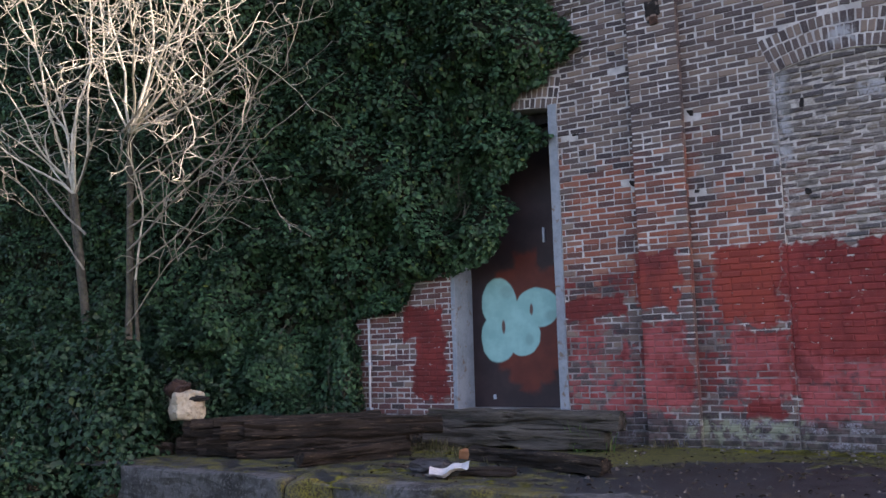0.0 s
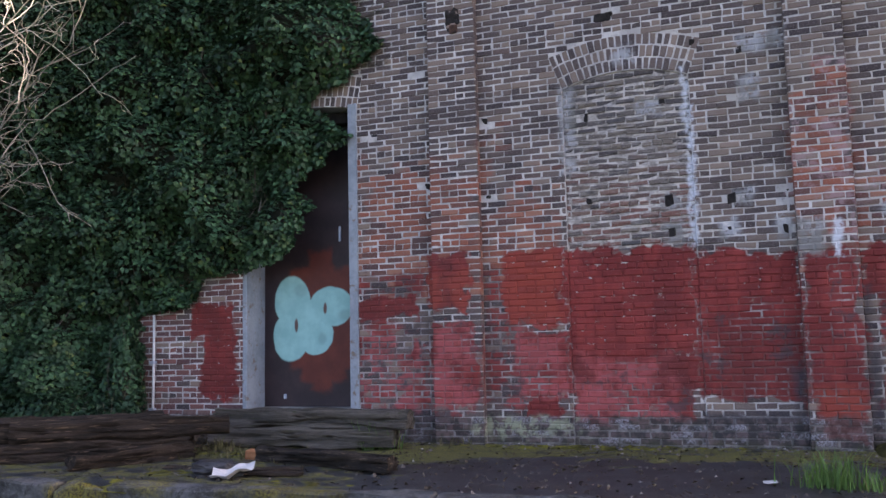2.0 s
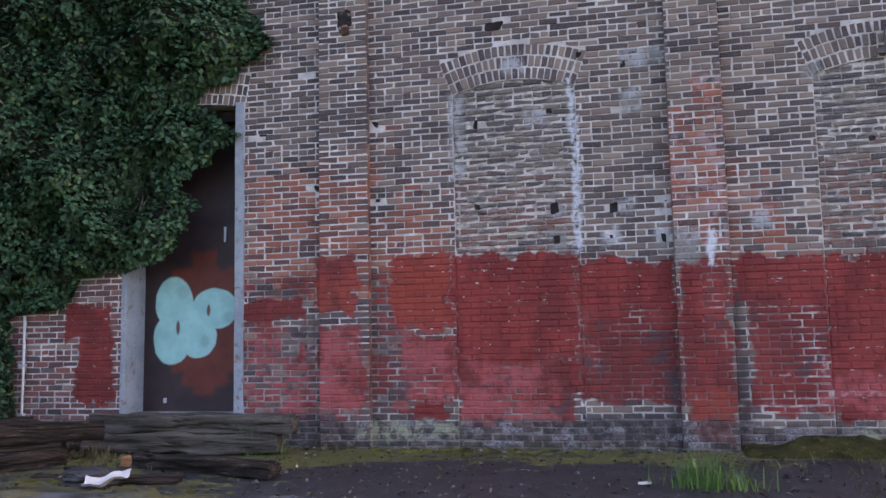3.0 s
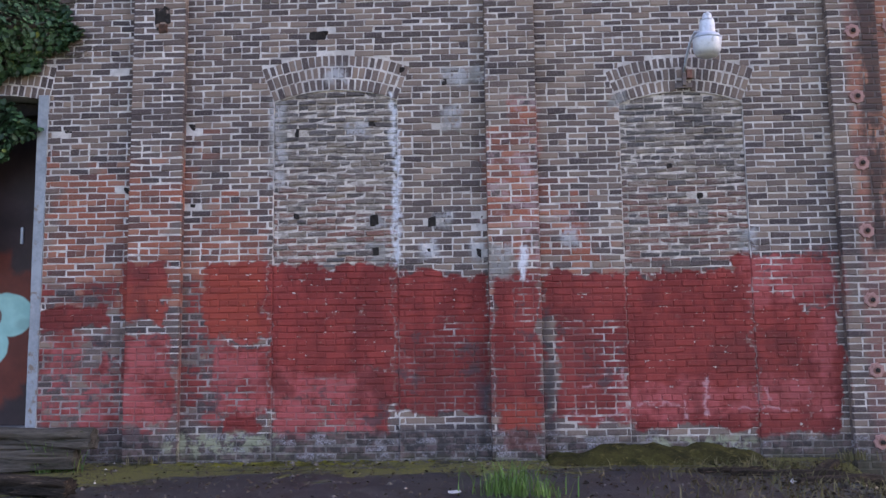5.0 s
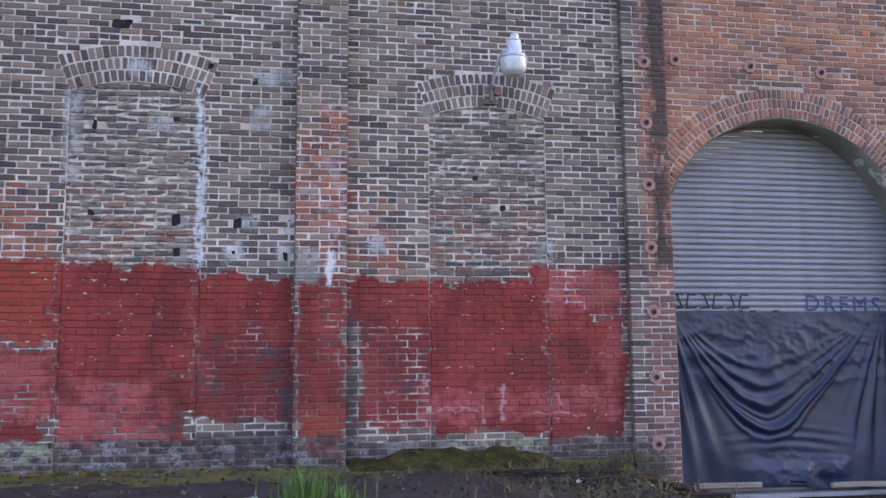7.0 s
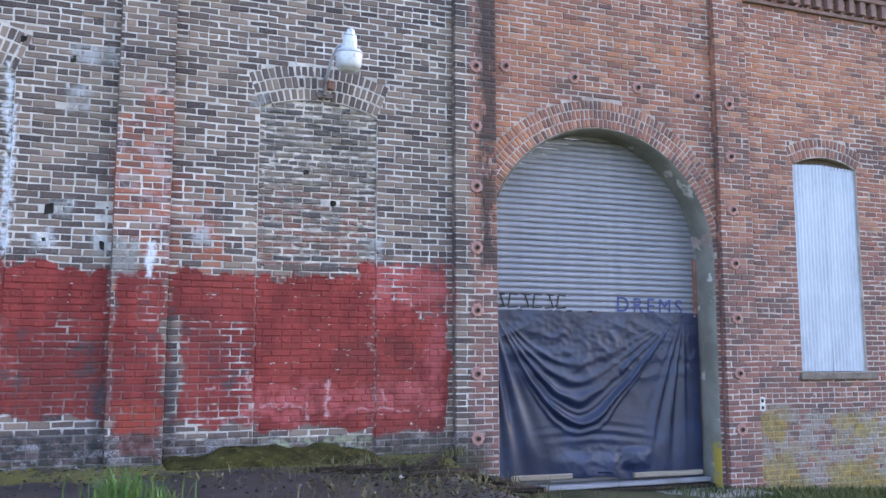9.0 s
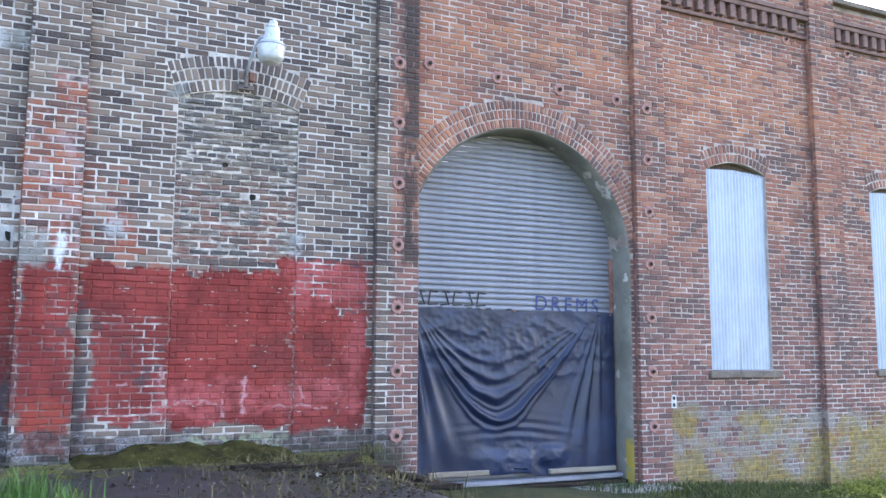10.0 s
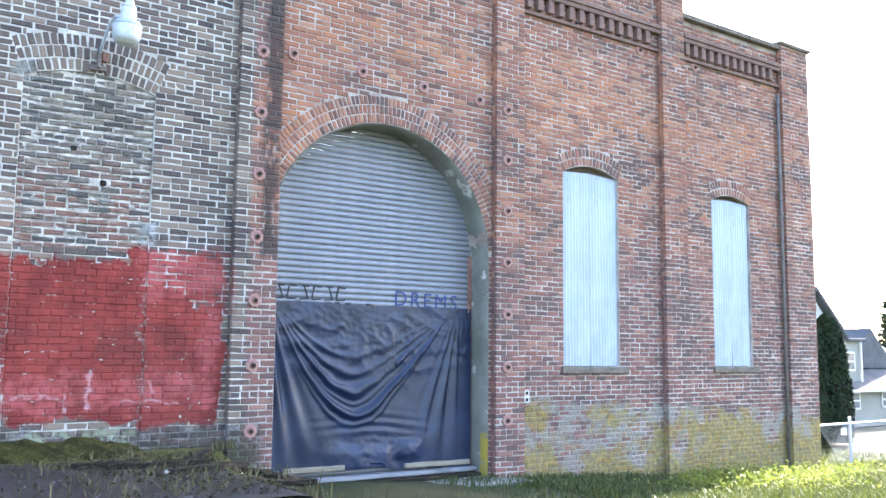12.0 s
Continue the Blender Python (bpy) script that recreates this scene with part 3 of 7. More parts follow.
WEED_LEAF = leaf_material("weed_leaf", (0.09, 0.125, 0.03), (0.22, 0.26, 0.075), (0.34, 0.31, 0.12), 0.6, 0.35)
THUJA_LEAF = leaf_material("thuja_leaf", (0.008, 0.018, 0.010), (0.022, 0.045, 0.020), (0.02, 0.03, 0.012), 0.8)
FAR_LEAF = leaf_material("far_leaf", (0.02, 0.03, 0.018), (0.05, 0.065, 0.035))


# ---------------- the facade ----------------
FACE = 10.0                      # the plane of the brick faces
COURSE, MODULE = 0.071, 0.2125   # height of a course, length of a brick with its joint
HIGH = 0.0610
PROUD = 0.11                     # how far the posts stand out
ARCH_X, ARCH_Z, ARCH_R = 6.505, 2.337, 1.643


def brick_shape(w, h, d=0.05, rng=None, worn=0.0032):
    """Corners and faces of one brick: middle of the front at the origin, facing -y, with worn, uneven edges."""
    a, b, e = w / 2, h / 2, 0.008
    v = [(-a, d, -b), (a, d, -b), (a, d, b), (-a, d, b), (-a, e, -b), (a, e, -b), (a, e, b), (-a, e, b),
         (-a + e, 0, -b + e), (a - e, 0, -b + e), (a - e, 0, b - e), (-a + e, 0, b - e)]
    if rng:
        off = [(rng.gauss(0, worn * 0.8), rng.gauss(0, worn * 0.5), rng.gauss(0, worn)) for _ in range(4)]
        v = [v[i] if i < 4 else (v[i][0] + off[i % 4][0], max(-0.004, v[i][1] + off[i % 4][1]), v[i][2] + off[i % 4][2]) for i in range(12)]
    f = [(8, 9, 10, 11)] + [(i, (i + 1) % 4, 4 + (i + 1) % 4, 4 + i) for i in range(4)] + [(4 + i, 4 + (i + 1) % 4, 8 + (i + 1) % 4, 8 + i) for i in range(4)]
    return v, f


class Masonry:
    """Bricks laid on one piece of the wall: the first of them near its middle are objects, the rest one mesh."""

    def __init__(self, owner, material, seed, most=290, ragged=1.0, thin=1.0):
        self.owner, self.material, self.rng = owner, material, random.Random(seed)
        self.thin = thin
        self.most, self.ragged, self.single, self.v, self.f = most, ragged, [], [], []

    def lay(self, x, y, z, w, h, lean=0.0, whole=False):
        r, k = self.rng, self.ragged
        h *= self.thin
        y += r.uniform(-0.004, 0.004) * k
        z += r.uniform(-0.002, 0.002) * k + 0.007 * noise.noise((x * 0.8, z * 1.1, 3.0)) + 0.003 * noise.noise((x * 3.1, z * 9.0, 5.0))
        lean += r.uniform(-0.008, 0.008) * k
        if whole and len(self.single) < self.most:
            self.single.append((x, y, z, w, h, lean))
            return
        w *= r.uniform(0.97, 1.01)
        h *= r.uniform(0.92, 1.05)
        vs, fs = brick_shape(w, h, 0.05, r, 0.0032 * k)
        c, s, o = math.cos(lean), math.sin(lean), len(self.v)
        for px, py, pz in vs:
            self.v.append((x + px * c - pz * s, y + py, z + px * s + pz * c))
        self.f += [tuple(i + o for i in q) for q in fs]

    def finish(self):
        shapes = {}
        for x, y, z, w, h, lean in self.single:
            key = (round(w, 3), round(h, 3), self.rng.randrange(7))
            if key not in shapes:
                shapes[key] = mesh_of("brick", *brick_shape(w, h, 0.05, self.rng, 0.0032 * self.ragged), self.material)
            ob = new("brick", shapes[key])
            ob.matrix_world = pose(x, y, z, 0, -math.degrees(lean), 0)
            ob.parent = self.owner
        if self.v:
            rest = new("brickwork", mesh_of("brickwork", self.v, self.f, self.material))
            rest.parent = self.owner
            tagged(rest, kind="stuff")


def courses(work, x0, x1, z0, z1, blocked, pick, y=FACE, holes=(), bond=8, shift=0.0):
    """Lay courses from z0 to z1 between x0 and x1; blocked(z) gives the stretches that stay open; pick: x0, x1, z0, z1 of single bricks."""
    rng = work.rng
    first = math.ceil((z0 - HIGH / 2) / COURSE)
    for row in range(first, int((z1 - HIGH / 2) / COURSE) + 1):
        z = row * COURSE + shift
        header = row % bond == 0
        step = MODULE / 2 if header else MODULE
        free = [(x0, x1)]
        for a, b in blocked(z):
            free = [piece for l, r in free for piece in ((l, min(r, a)), (max(l, b), r)) if piece[1] - piece[0] > 0.02]
        for l, r in free:
            x = math.floor(l / step) * step + (step * 0.5 if row % 2 else 0) - step
            while x < r:
                s = x + (rng.uniform(-0.006, 0.006))
                a, b = max(s, l + 0.004), min(s + step - 0.0108, r - 0.004)
                if 0 < s - l < 0.05:
                    a = l + 0.004
                if 0 < r - (s + step) < 0.035:
                    b = r - 0.004
                x += step
                if b - a < 0.03:
                    continue
                c = (a + b) / 2
                if any(hx0 < c < hx1 and hz0 < z < hz1 for hx0, hx1, hz0, hz1 in holes):
                    continue
                whole = b - a > 0.06 and pick[0] < c < pick[1] and pick[2] < z < pick[3]
                work.lay(c, y, z, round((b - a) / 0.008) * 0.008 if whole else b - a, HIGH, 0, whole)


def ring(work, cx, cz, r0, thick, half, y, count=None, lo=None, single=True):
    """One ring of an arch: bricks on edge round the middle (cx, cz)."""
    count = count or max(3, round(2 * half * (r0 + thick / 2) / 0.074))
    for i in range(count):
        a = -half + (i + 0.5) * 2 * half / count if lo is None else lo + (i + 0.5) * (half - lo) / count
        rm = r0 + thick / 2
        w = (2 * half if lo is None else half - lo) / count * rm - 0.013
        work.lay(cx + rm * math.sin(a), y, cz + rm * math.cos(a), w, thick - 0.013, -a, False)


def circle_from(half_span, rise):
    return (half_span ** 2 + rise ** 2) / (2 * rise)


def backing(name, label, pieces, y0=FACE + 0.007, y1=FACE + 0.45, holes=()):
    """The wall's body behind the bricks: pieces of x, z outlines pushed back to y1."""
    bm = bmesh.new()
    for outline in pieces:
        front = [bm.verts.new((x, y0, z)) for x, z in outline]
        back = [bm.verts.new((x, y1, z)) for x, z in outline]
        bm.faces.new(front)
        bm.faces.new(list(reversed(back)))
        k = len(outline)
        for i in range(k):
            bm.faces.new((front[i], back[i], back[(i + 1) % k], front[(i + 1) % k]))
    return solid(name, bm, MORTAR, label, "wall", "structure")


def rect(x0, x1, z0, z1):
    return [(x0, z0), (x1, z0), (x1, z1), (x0, z1)]


def top_over(x0, x1, cx, cz, r, z1, steps=14):
    """The wall above an arch, between x0 and x1, up to z1."""
    def at(x):
        return cz + math.sqrt(max(r * r - (x - cx) ** 2, 0))
    out = []
    for i in range(steps):
        a, b = x0 + (x1 - x0) * i / steps, x0 + (x1 - x0) * (i + 1) / steps
        out.append([(a, at(a)), (b, at(b)), (b, z1), (a, z1)])
    return out


class Opening:
    """A segmental-arched opening: sides, sill, spring and crown of its soffit, and the thickness of the arch."""

    def __init__(self, x0, x1, sill, spring, crown, arch, skew=True):
        self.x0, self.x1, self.sill, self.spring, self.crown, self.arch = x0, x1, sill, spring, crown, arch
        self.cx = (x0 + x1) / 2
        self.r = circle_from((x1 - x0) / 2, crown - spring)
        self.cz = crown - self.r
        self.half = math.asin((x1 - x0) / 2 / self.r)

    def blocked(self, z):
        h = HIGH / 2
        spans = []
        if self.sill < z + h and z - h < self.crown:
            spans.append((self.x0, self.x1))
        top = self.cz + (self.r + self.arch)
        if self.cz + self.r * math.cos(self.half) - 0.02 < z + h and z - h < top:
            zz = max(z - h * 0.4, self.cz + self.r * math.cos(self.half))
            out = math.sqrt(max((self.r + self.arch) ** 2 - (zz - self.cz) ** 2, 0))
            ray = (zz - self.cz) * math.tan(self.half)
            w = min(out, ray)
            if w > 0:
                spans.append((self.cx - w, self.cx + w))
        return spans

    def rings(self, work, n, y=FACE):
        t = self.arch / n
        for i in range(n):
            ring(work, self.cx, self.cz, self.r + i * t, t, self.half, y)

    def outline(self, z0, z1, x0, x1):
        """The wall's body round it between x0 and x1, z0 and z1."""
        return [rect(x0, self.x0, z0, z1), rect(self.x1, x1, z0, z1), rect(self.x0, self.x1, z0, self.sill)] + top_over(self.x0, self.x1, self.cx, self.cz, self.r, z1)


DOOR = Opening(-5.74, -4.20, 0.40, 4.02, 4.10, 0.40)
BLIND_1 = Opening(-1.65, -0.28, -0.1, 3.93, 4.06, 0.41)
BLIND_2 = Opening(2.16, 3.50, -0.1, 3.82, 3.95, 0.40)
WINDOW_1 = Opening(9.55, 10.71, 0.877, 3.75, 3.89, 0.27)
WINDOW_2 = Opening(12.97, 14.00, 0.877, 3.69, 3.81, 0.27)
TOP = 8.0                       # roofline of the main part
TOP_END = 6.80                  # roofline of the last bay

# pockets where bricks have fallen out: x0, x1, z0, z1
POCKETS = ((-1.27, -1.03, 4.64, 4.77), (0.02, 0.15, 2.50, 2.62), (0.55, 0.64, 2.48, 2.63), (0.0, 0.10, 2.18, 2.29), (0.54, 0.62, 2.16, 2.28), (0.22, 0.31, 4.08, 4.17), (0.20, 0.30, 3.60, 3.70),
           (-3.55, -3.35, 4.32, 4.40), (-4.05, -3.93, 3.62, 3.68), (1.53, 1.63, 2.31, 2.40), (-3.33, -3.23, 2.9, 3.0), (-2.6, -2.5, 2.75, 2.82), (-0.27, -0.18, 4.21, 4.30), (-2.62, -2.52, 3.6, 3.7))
# smaller ones in the filling of the blocked windows
FILL_POCKETS = ((-0.58, -0.48, 2.52, 2.65), (-0.58, -0.48, 2.18, 2.30), (-0.62, -0.53, 3.62, 3.72), (-1.44, -1.36, 3.52, 3.64), (-1.44, -1.36, 2.61, 2.69), (2.66, 2.74, 3.09, 3.17), (2.63, 2.71, 2.74, 2.81), (2.95, 3.03, 2.75, 2.83))


def roller_blocked(z):
    h, spans = HIGH / 2, []
    if z - h < ARCH_Z:
        spans.append((5.01, 8.15))
    else:
        out = ARCH_R + 0.36
        if z - h < ARCH_Z + out:
            w = math.sqrt(max(out ** 2 - (z - h * 0.4 - ARCH_Z) ** 2, 0))
            spans.append((max(ARCH_X - w, 4.96), min(ARCH_X + w, 8.2)))
    return spans


def bay(name, label, x0, x1, z0, z1, openings, pieces, pick, rings=3, extra=None, holes=()):
    wall = backing(name, label, pieces)
    work = Masonry(wall, BRICK, hash_of(name))

    def blocked(z):
        return [s for o in openings for s in o.blocked(z)] + (extra(z) if extra else [])

    courses(work, x0, x1, z0, z1, blocked, pick, FACE, holes)
    for o in openings:
        o.rings(work, rings)
    return wall, work


def hash_of(text):
    return sum(ord(c) * (i + 1) for i, c in enumerate(text))


FINISH = []          # bricks are made last
wall_a, work = bay("wall_1", "purple-grey brick wall round the boarded door, red paint below", -7.5, -3.2, -0.1, TOP, [DOOR],
                   DOOR.outline(-0.6, TOP, -7.5, -3.2), (-4.2, -3.2, 1.2, 3.2), 3, None, POCKETS)
FINISH.append(work)
wall_b, work = bay("wall_2", "dark brick wall with a blocked arched window and red painted dado", -2.65, 0.70, -0.1, TOP, [BLIND_1],
                   BLIND_1.outline(-0.6, TOP, -3.2, 1.0), (-0.25, 0.7, 1.9, 3.7), 3, None, POCKETS)
FINISH.append(work)
wall_c, work = bay("wall_3", "dark brick wall with a blocked window under a lamp", 1.25, 4.45, -0.1, TOP, [BLIND_2],
                   BLIND_2.outline(-0.6, TOP, 1.0, 4.5), (3.5, 4.4, 1.6, 3.8), 3, None, POCKETS)
FINISH.append(work)
OVER = [rect(4.5, 5.01, -1.2, TOP), rect(8.15, 8.5, -1.2, TOP)] + top_over(5.01, 8.15, ARCH_X, ARCH_Z, ARCH_R, TOP, 32)
wall_d, work = bay("wall_4", "red-brown brick wall with a wide arch of brick headers", 4.95, 8.25, -1.2, TOP, [], OVER, (5.0, 6.6, 4.2, 5.3), 1, roller_blocked)
for k in range(3):
    ring(work, ARCH_X, ARCH_Z, ARCH_R + 0.12 * k, 0.12, 1.50, FACE - 0.003, None, -1.15 + 0.06 * k)
FINISH.append(work)
wall_e, work = bay("wall_5", "weathered red brick wall with lichen at its foot", 8.72, 11.68, -1.2, TOP, [WINDOW_1],
                   WINDOW_1.outline(-1.4, TOP, 8.5, 11.9), (8.8, 9.5, 0.6, 3.6), 2)
FINISH.append(work)
wall_f, work = bay("wall_6", "weathered red brick end bay with yellow lichen at its foot", 12.22, 14.95, -1.2, TOP_END - 0.1, [WINDOW_2],
                   WINDOW_2.outline(-1.4, TOP_END, 11.9, 15.75), (12.3, 12.95, 0.8, 3.6), 2)
FINISH.append(work)


def post(x0, x1, z0, z1, seed, label):
    """A brick pilaster standing out from the wall, with its bricks round the two corners."""
    bm = box(x0 + 0.010, x1 - 0.010, FACE - PROUD + 0.007, FACE + 0.05, z0, z1)
    ob = solid("pilaster", bm, MORTAR, label, "pilaster", "structure")
    work = Masonry(ob, BRICK, seed, 260)
    courses(work, x0, x1, z0 + 0.05, z1, lambda z: [], (x0 - 1, x1 + 1, -0.2, 6.5), FACE - PROUD)
    # returns: the ends of the bricks seen on the sides
    for side, sx in ((x0, 1), (x1, -1)):
        for row in range(math.ceil(z0 / COURSE), int(z1 / COURSE)):
            vs, fs = brick_shape(0.052, HIGH + 0.010, 0.05)
            o = len(work.v)
            yy, zz = FACE - PROUD + 0.081, row * COURSE
            work.v += [(side + sx * (py - 0.001), yy - sx * -px * 1.0, zz + pz) for px, py, pz in vs]
            work.f += [tuple(i + o for i in q) for q in fs]
    FINISH.append(work)
    return ob


post(-3.22, -2.63, -0.15, TOP, 11, "brick pilaster patched with orange bricks and red paint")
post(0.69, 1.25, -0.15, TOP, 12, "brick pilaster with an orange repaired stretch")
post(4.42, 4.96, -0.6, TOP, 13, "brick pilaster blackened by soot")
post(8.20, 8.72, -1.2, TOP, 14, "red brick pilaster studded with anchor plates")
post(11.66, 12.22, -1.3, TOP, 15, "red brick pilaster between window bays")
post(14.93, 15.78, -1.3, TOP_END, 16, "corner pilaster of red brick")


def blind_window(o, seed, label):
    """A blocked window: rough brick filling a little behind the wall face, and neater bricks under it."""
    y, low = FACE + 0.020, 2.06
    ob = solid("infill", box(o.x0 + 0.002, o.x1 - 0.002, y + 0.009, y + 0.3, low, o.spring - 0.05), FILL_MORTAR, label, "blocked window", "structure")
    work = Masonry(ob, FILL_BRICK, seed, 290, 1.9, 0.84)

    def over(z):
        if z < o.spring:
            return []
        w = math.sqrt(max(o.r ** 2 - (z - o.cz) ** 2, 0))
        return [(o.x0, o.cx - w), (o.cx + w, o.x1)]
    courses(work, o.x0, o.x1, low, o.crown - 0.01, over, (o.x0 - 1, o.x1 + 1, 0, 9), y, FILL_POCKETS, 9, 0.03)
    bm = bmesh.new()
    for (ax, az), (bx, bz), _, _ in top_over(o.x0, o.x1, o.cx, o.cz, o.r, 0, 12):
        q = [bm.verts.new(c) for c in ((ax, y + 0.009, o.spring - 0.05), (bx, y + 0.009, o.spring - 0.05), (bx, y + 0.009, bz + 0.01), (ax, y + 0.009, az + 0.01))]
        bm.faces.new(q)
    part("infill_top", bm, FILL_MORTAR, ob)
    FINISH.append(work)
    base = solid("infill_base", box(o.x0 + 0.002, o.x1 - 0.002, FACE + 0.017, FACE + 0.3, o.sill, low), MORTAR, "red painted brickwork under a blocked window", "wall", "structure")
    work = Masonry(base, BRICK, seed + 5, 290, 1.2)
    courses(work, o.x0, o.x1, o.sill, low + 0.03, lambda z: [], (o.x0 - 1, o.x1 + 1, -1, 9), FACE + 0.010, (), 9, -0.004)
    FINISH.append(work)


blind_window(BLIND_1, 21, "window opening blocked with rough greyish bricks and smeared mortar")
blind_window(BLIND_2, 22, "window opening blocked with rough mossy grey bricks")

# the building behind: sides, roofs, and the plain wall that the ivy climbs
plain = simple("plain_brick_wall", (0.10, 0.06, 0.05), (0.20, 0.11, 0.08), 2.0, 0.92, 0, 0.4)
ROOF = simple("felt_roof", (0.04, 0.04, 0.045), (0.08, 0.08, 0.085), 2.0, 0.9)
solid("wall_7", box(-22, -7.5, FACE + 0.3, FACE + 0.7, -0.8, 10.2), plain, "brick wall overgrown by ivy", "wall", "structure")
solid("wall_8", box(15.40, 15.74, FACE + 0.45, FACE + 14, -1.6, TOP_END), plain, "plain brick side wall of the building", "wall", "structure")
solid("wall_9", box(-22, 15.74, FACE + 14, FACE + 14.4, -1.6, TOP_END), plain, "plain brick back wall of the building", "wall", "structure")
solid("roof", box(-22, 12.2, FACE + 0.2, FACE + 14, TOP - 0.3, TOP - 0.05), ROOF, "dark felt roof behind the parapet", "roof", "structure")
solid("roof_end", box(12.2, 15.7, FACE + 0.2, FACE + 14, TOP_END - 0.3, TOP_END - 0.06), ROOF, "dark felt roof of the end bay", "roof", "structure")

# ---------------- ground ----------------
def ground_height(x, y):
    """The yard: level in front of the loading dock, falling gently along the building."""
    return -0.52 - 0.46 * min(max((x - 6.0) / 9.0, 0), 1.0) - 2.1 * min(max((x - 21.0) / 20.0, 0), 1.0) + 0.03 * noise.noise((x * 0.4, y * 0.4, 0))


def sheet(name, xs, ys, height, material, label, category, kind="structure"):
    v = [(x, y, height(x, y)) for y in ys for x in xs]
    k = len(xs)
    f = [(j * k + i, j * k + i + 1, (j + 1) * k + i + 1, (j + 1) * k + i) for j in range(len(ys) - 1) for i in range(k - 1)]
    ob = new(name, mesh_of(name, v, f, material, True))
    return tagged(ob, label, category, "", kind)


far = [-900, -300, -120, -60, -35, -25]
xs = far + [x * 0.6 for x in range(-36, 50)] + [32, 36, 42, 50, 60, 90, 200, 900]
ys = [-900, -200, -60, -25, -12] + [y * 0.6 for y in range(-16, 28)] + [18, 22, 30, 45, 70, 120, 300, 900]
sheet("ground", xs, ys, ground_height, LAWN, "rough grass and earth yard", "ground")


def dock_height(x, y):
    d = 0.012 * noise.noise((x * 1.3, y * 1.3, 3)) + 0.006 * noise.noise((x * 5, y * 5, 1))
    d += -0.02 + 0.05 * max(0, (y - 9.3)) + 0.03 * max(0, min(1, (-2.5 - x) / 2)) * (y > 6.7)
    if x > 3.7:
        d -= 0.9 * (x - 3.7) ** 1.5 * min(1, max(0, (9.7 - y) * 0.5 + 0.2)) + 0.05 * (x - 3.7) * noise.noise((x * 6, y * 6, 2))
    return d


dxs = [-14 + i * 0.12 for i in range(154)]
dys = [6.62 + i * 0.12 for i in range(29)]
sheet("loading_dock", dxs, dys, dock_height, DOCK, "cracked dark asphalt loading dock with moss along the wall", "dock")


# ---------------- kerb of the dock ----------------
def rough_block(x0, x1, y0, y1, z0, z1, seed, amount=0.012, cuts=6, bevel=0.015):
    """A block with uneven faces and worn edges."""
    bm = box(x0, x1, y0, y1, z0, z1, bevel)
    bmesh.ops.subdivide_edges(bm, edges=[e for e in bm.edges if e.calc_length() > 0.12], cuts=cuts, use_grid_fill=True)
    for v in bm.verts:
        p = v.co
        v.co = p + Vector((noise.noise((p.x * 4 + seed, p.y * 4, p.z * 4)), noise.noise((p.x * 4, p.y * 4 + seed, p.z * 4)), noise.noise((p.x * 4, p.y * 4, p.z * 4 + seed)))) * amount
        v.co += Vector((0, noise.noise((p.x * 17, p.y * 17 + seed, p.z * 17)), noise.noise((p.x * 15 + seed, p.y * 15, p.z * 15)))) * amount * 0.5
    return bm


def kerb_material():
    n = Nodes("mossy_concrete")
    p = n.pos
    x, y, z = n.xyz(p)
    mid, fine = n.noise(p, 3.0, 5, 0.65), n.noise(p, 45, 4, 0.7)
    col = n.mix(n.step(mid, 0.35, 0.65), (0.018, 0.019, 0.019), (0.085, 0.088, 0.090))
    col = n.mix(n.math("MULTIPLY", n.step(n.noise(p, 28, 4, 0.7), 0.52, 0.62), 0.6), col, (0.13, 0.13, 0.128))
    col = n.mix(n.math("MULTIPLY", n.step(fine, 0.5, 0.75), 0.4), col, (0.06, 0.06, 0.055))
    col = n.mix(n.math("MULTIPLY", n.step(n.noise(p, 11, 5, 0.7), 0.5, 0.62), 0.7), col, (0.022, 0.023, 0.02))
    moss = n.patches(n.wobble(0.9, 3.0), ((-5.25, -4.85, -0.6, 0.2), (-3.6, -2.8, 0.0, 0.2), (-4.6, -4.2, -0.02, 0.2)), 0.22)
    col = n.mix(moss, col, n.mix(n.step(fine, 0.4, 0.6), (0.05, 0.036, 0.012), (0.17, 0.15, 0.02)))
    n.bump(n.math("ADD", mid, n.math("MULTIPLY", fine, 0.6)), 0.7, 0.015)
    return n.done(col, 0.92)


KERB = kerb_material()
kx = -7.75
for i, w in enumerate((2.38, 0.55, 2.9, 2.4, 2.4)):
    solid("dock_kerb", rough_block(kx + 0.008, kx + w - 0.008, 6.46, 6.70, -0.62, 0.012 - (0.03 if i == 1 else 0), i * 3.1, 0.04, 9), KERB, "mossy concrete edge of the loading dock", "kerb", "structure")
    kx += w
solid("dock_side", rough_block(4.36, 4.5, 6.5, 9.9, -1.1, -0.40, 5, 0.03, 5), KERB, "broken concrete end of the loading dock", "kerb", "structure")

# ---------------- boarded door ----------------
def ellipses(n, p, shapes, soft):
    d = None
    for cx, cz, rx, rz in shapes:
        q = n.vec("MULTIPLY", n.vec("SUBTRACT", p, (cx, 0, cz)), (1 / rx, 0, 1 / rz))
        l = n.t.nodes.new("ShaderNodeVectorMath")
        l.operation = "LENGTH"
        n.put(l.inputs[0], q)
        d = l.outputs["Value"] if d is None else n.math("MINIMUM", d, l.outputs["Value"])
    return n.step(d, 1 + soft, 1 - soft)


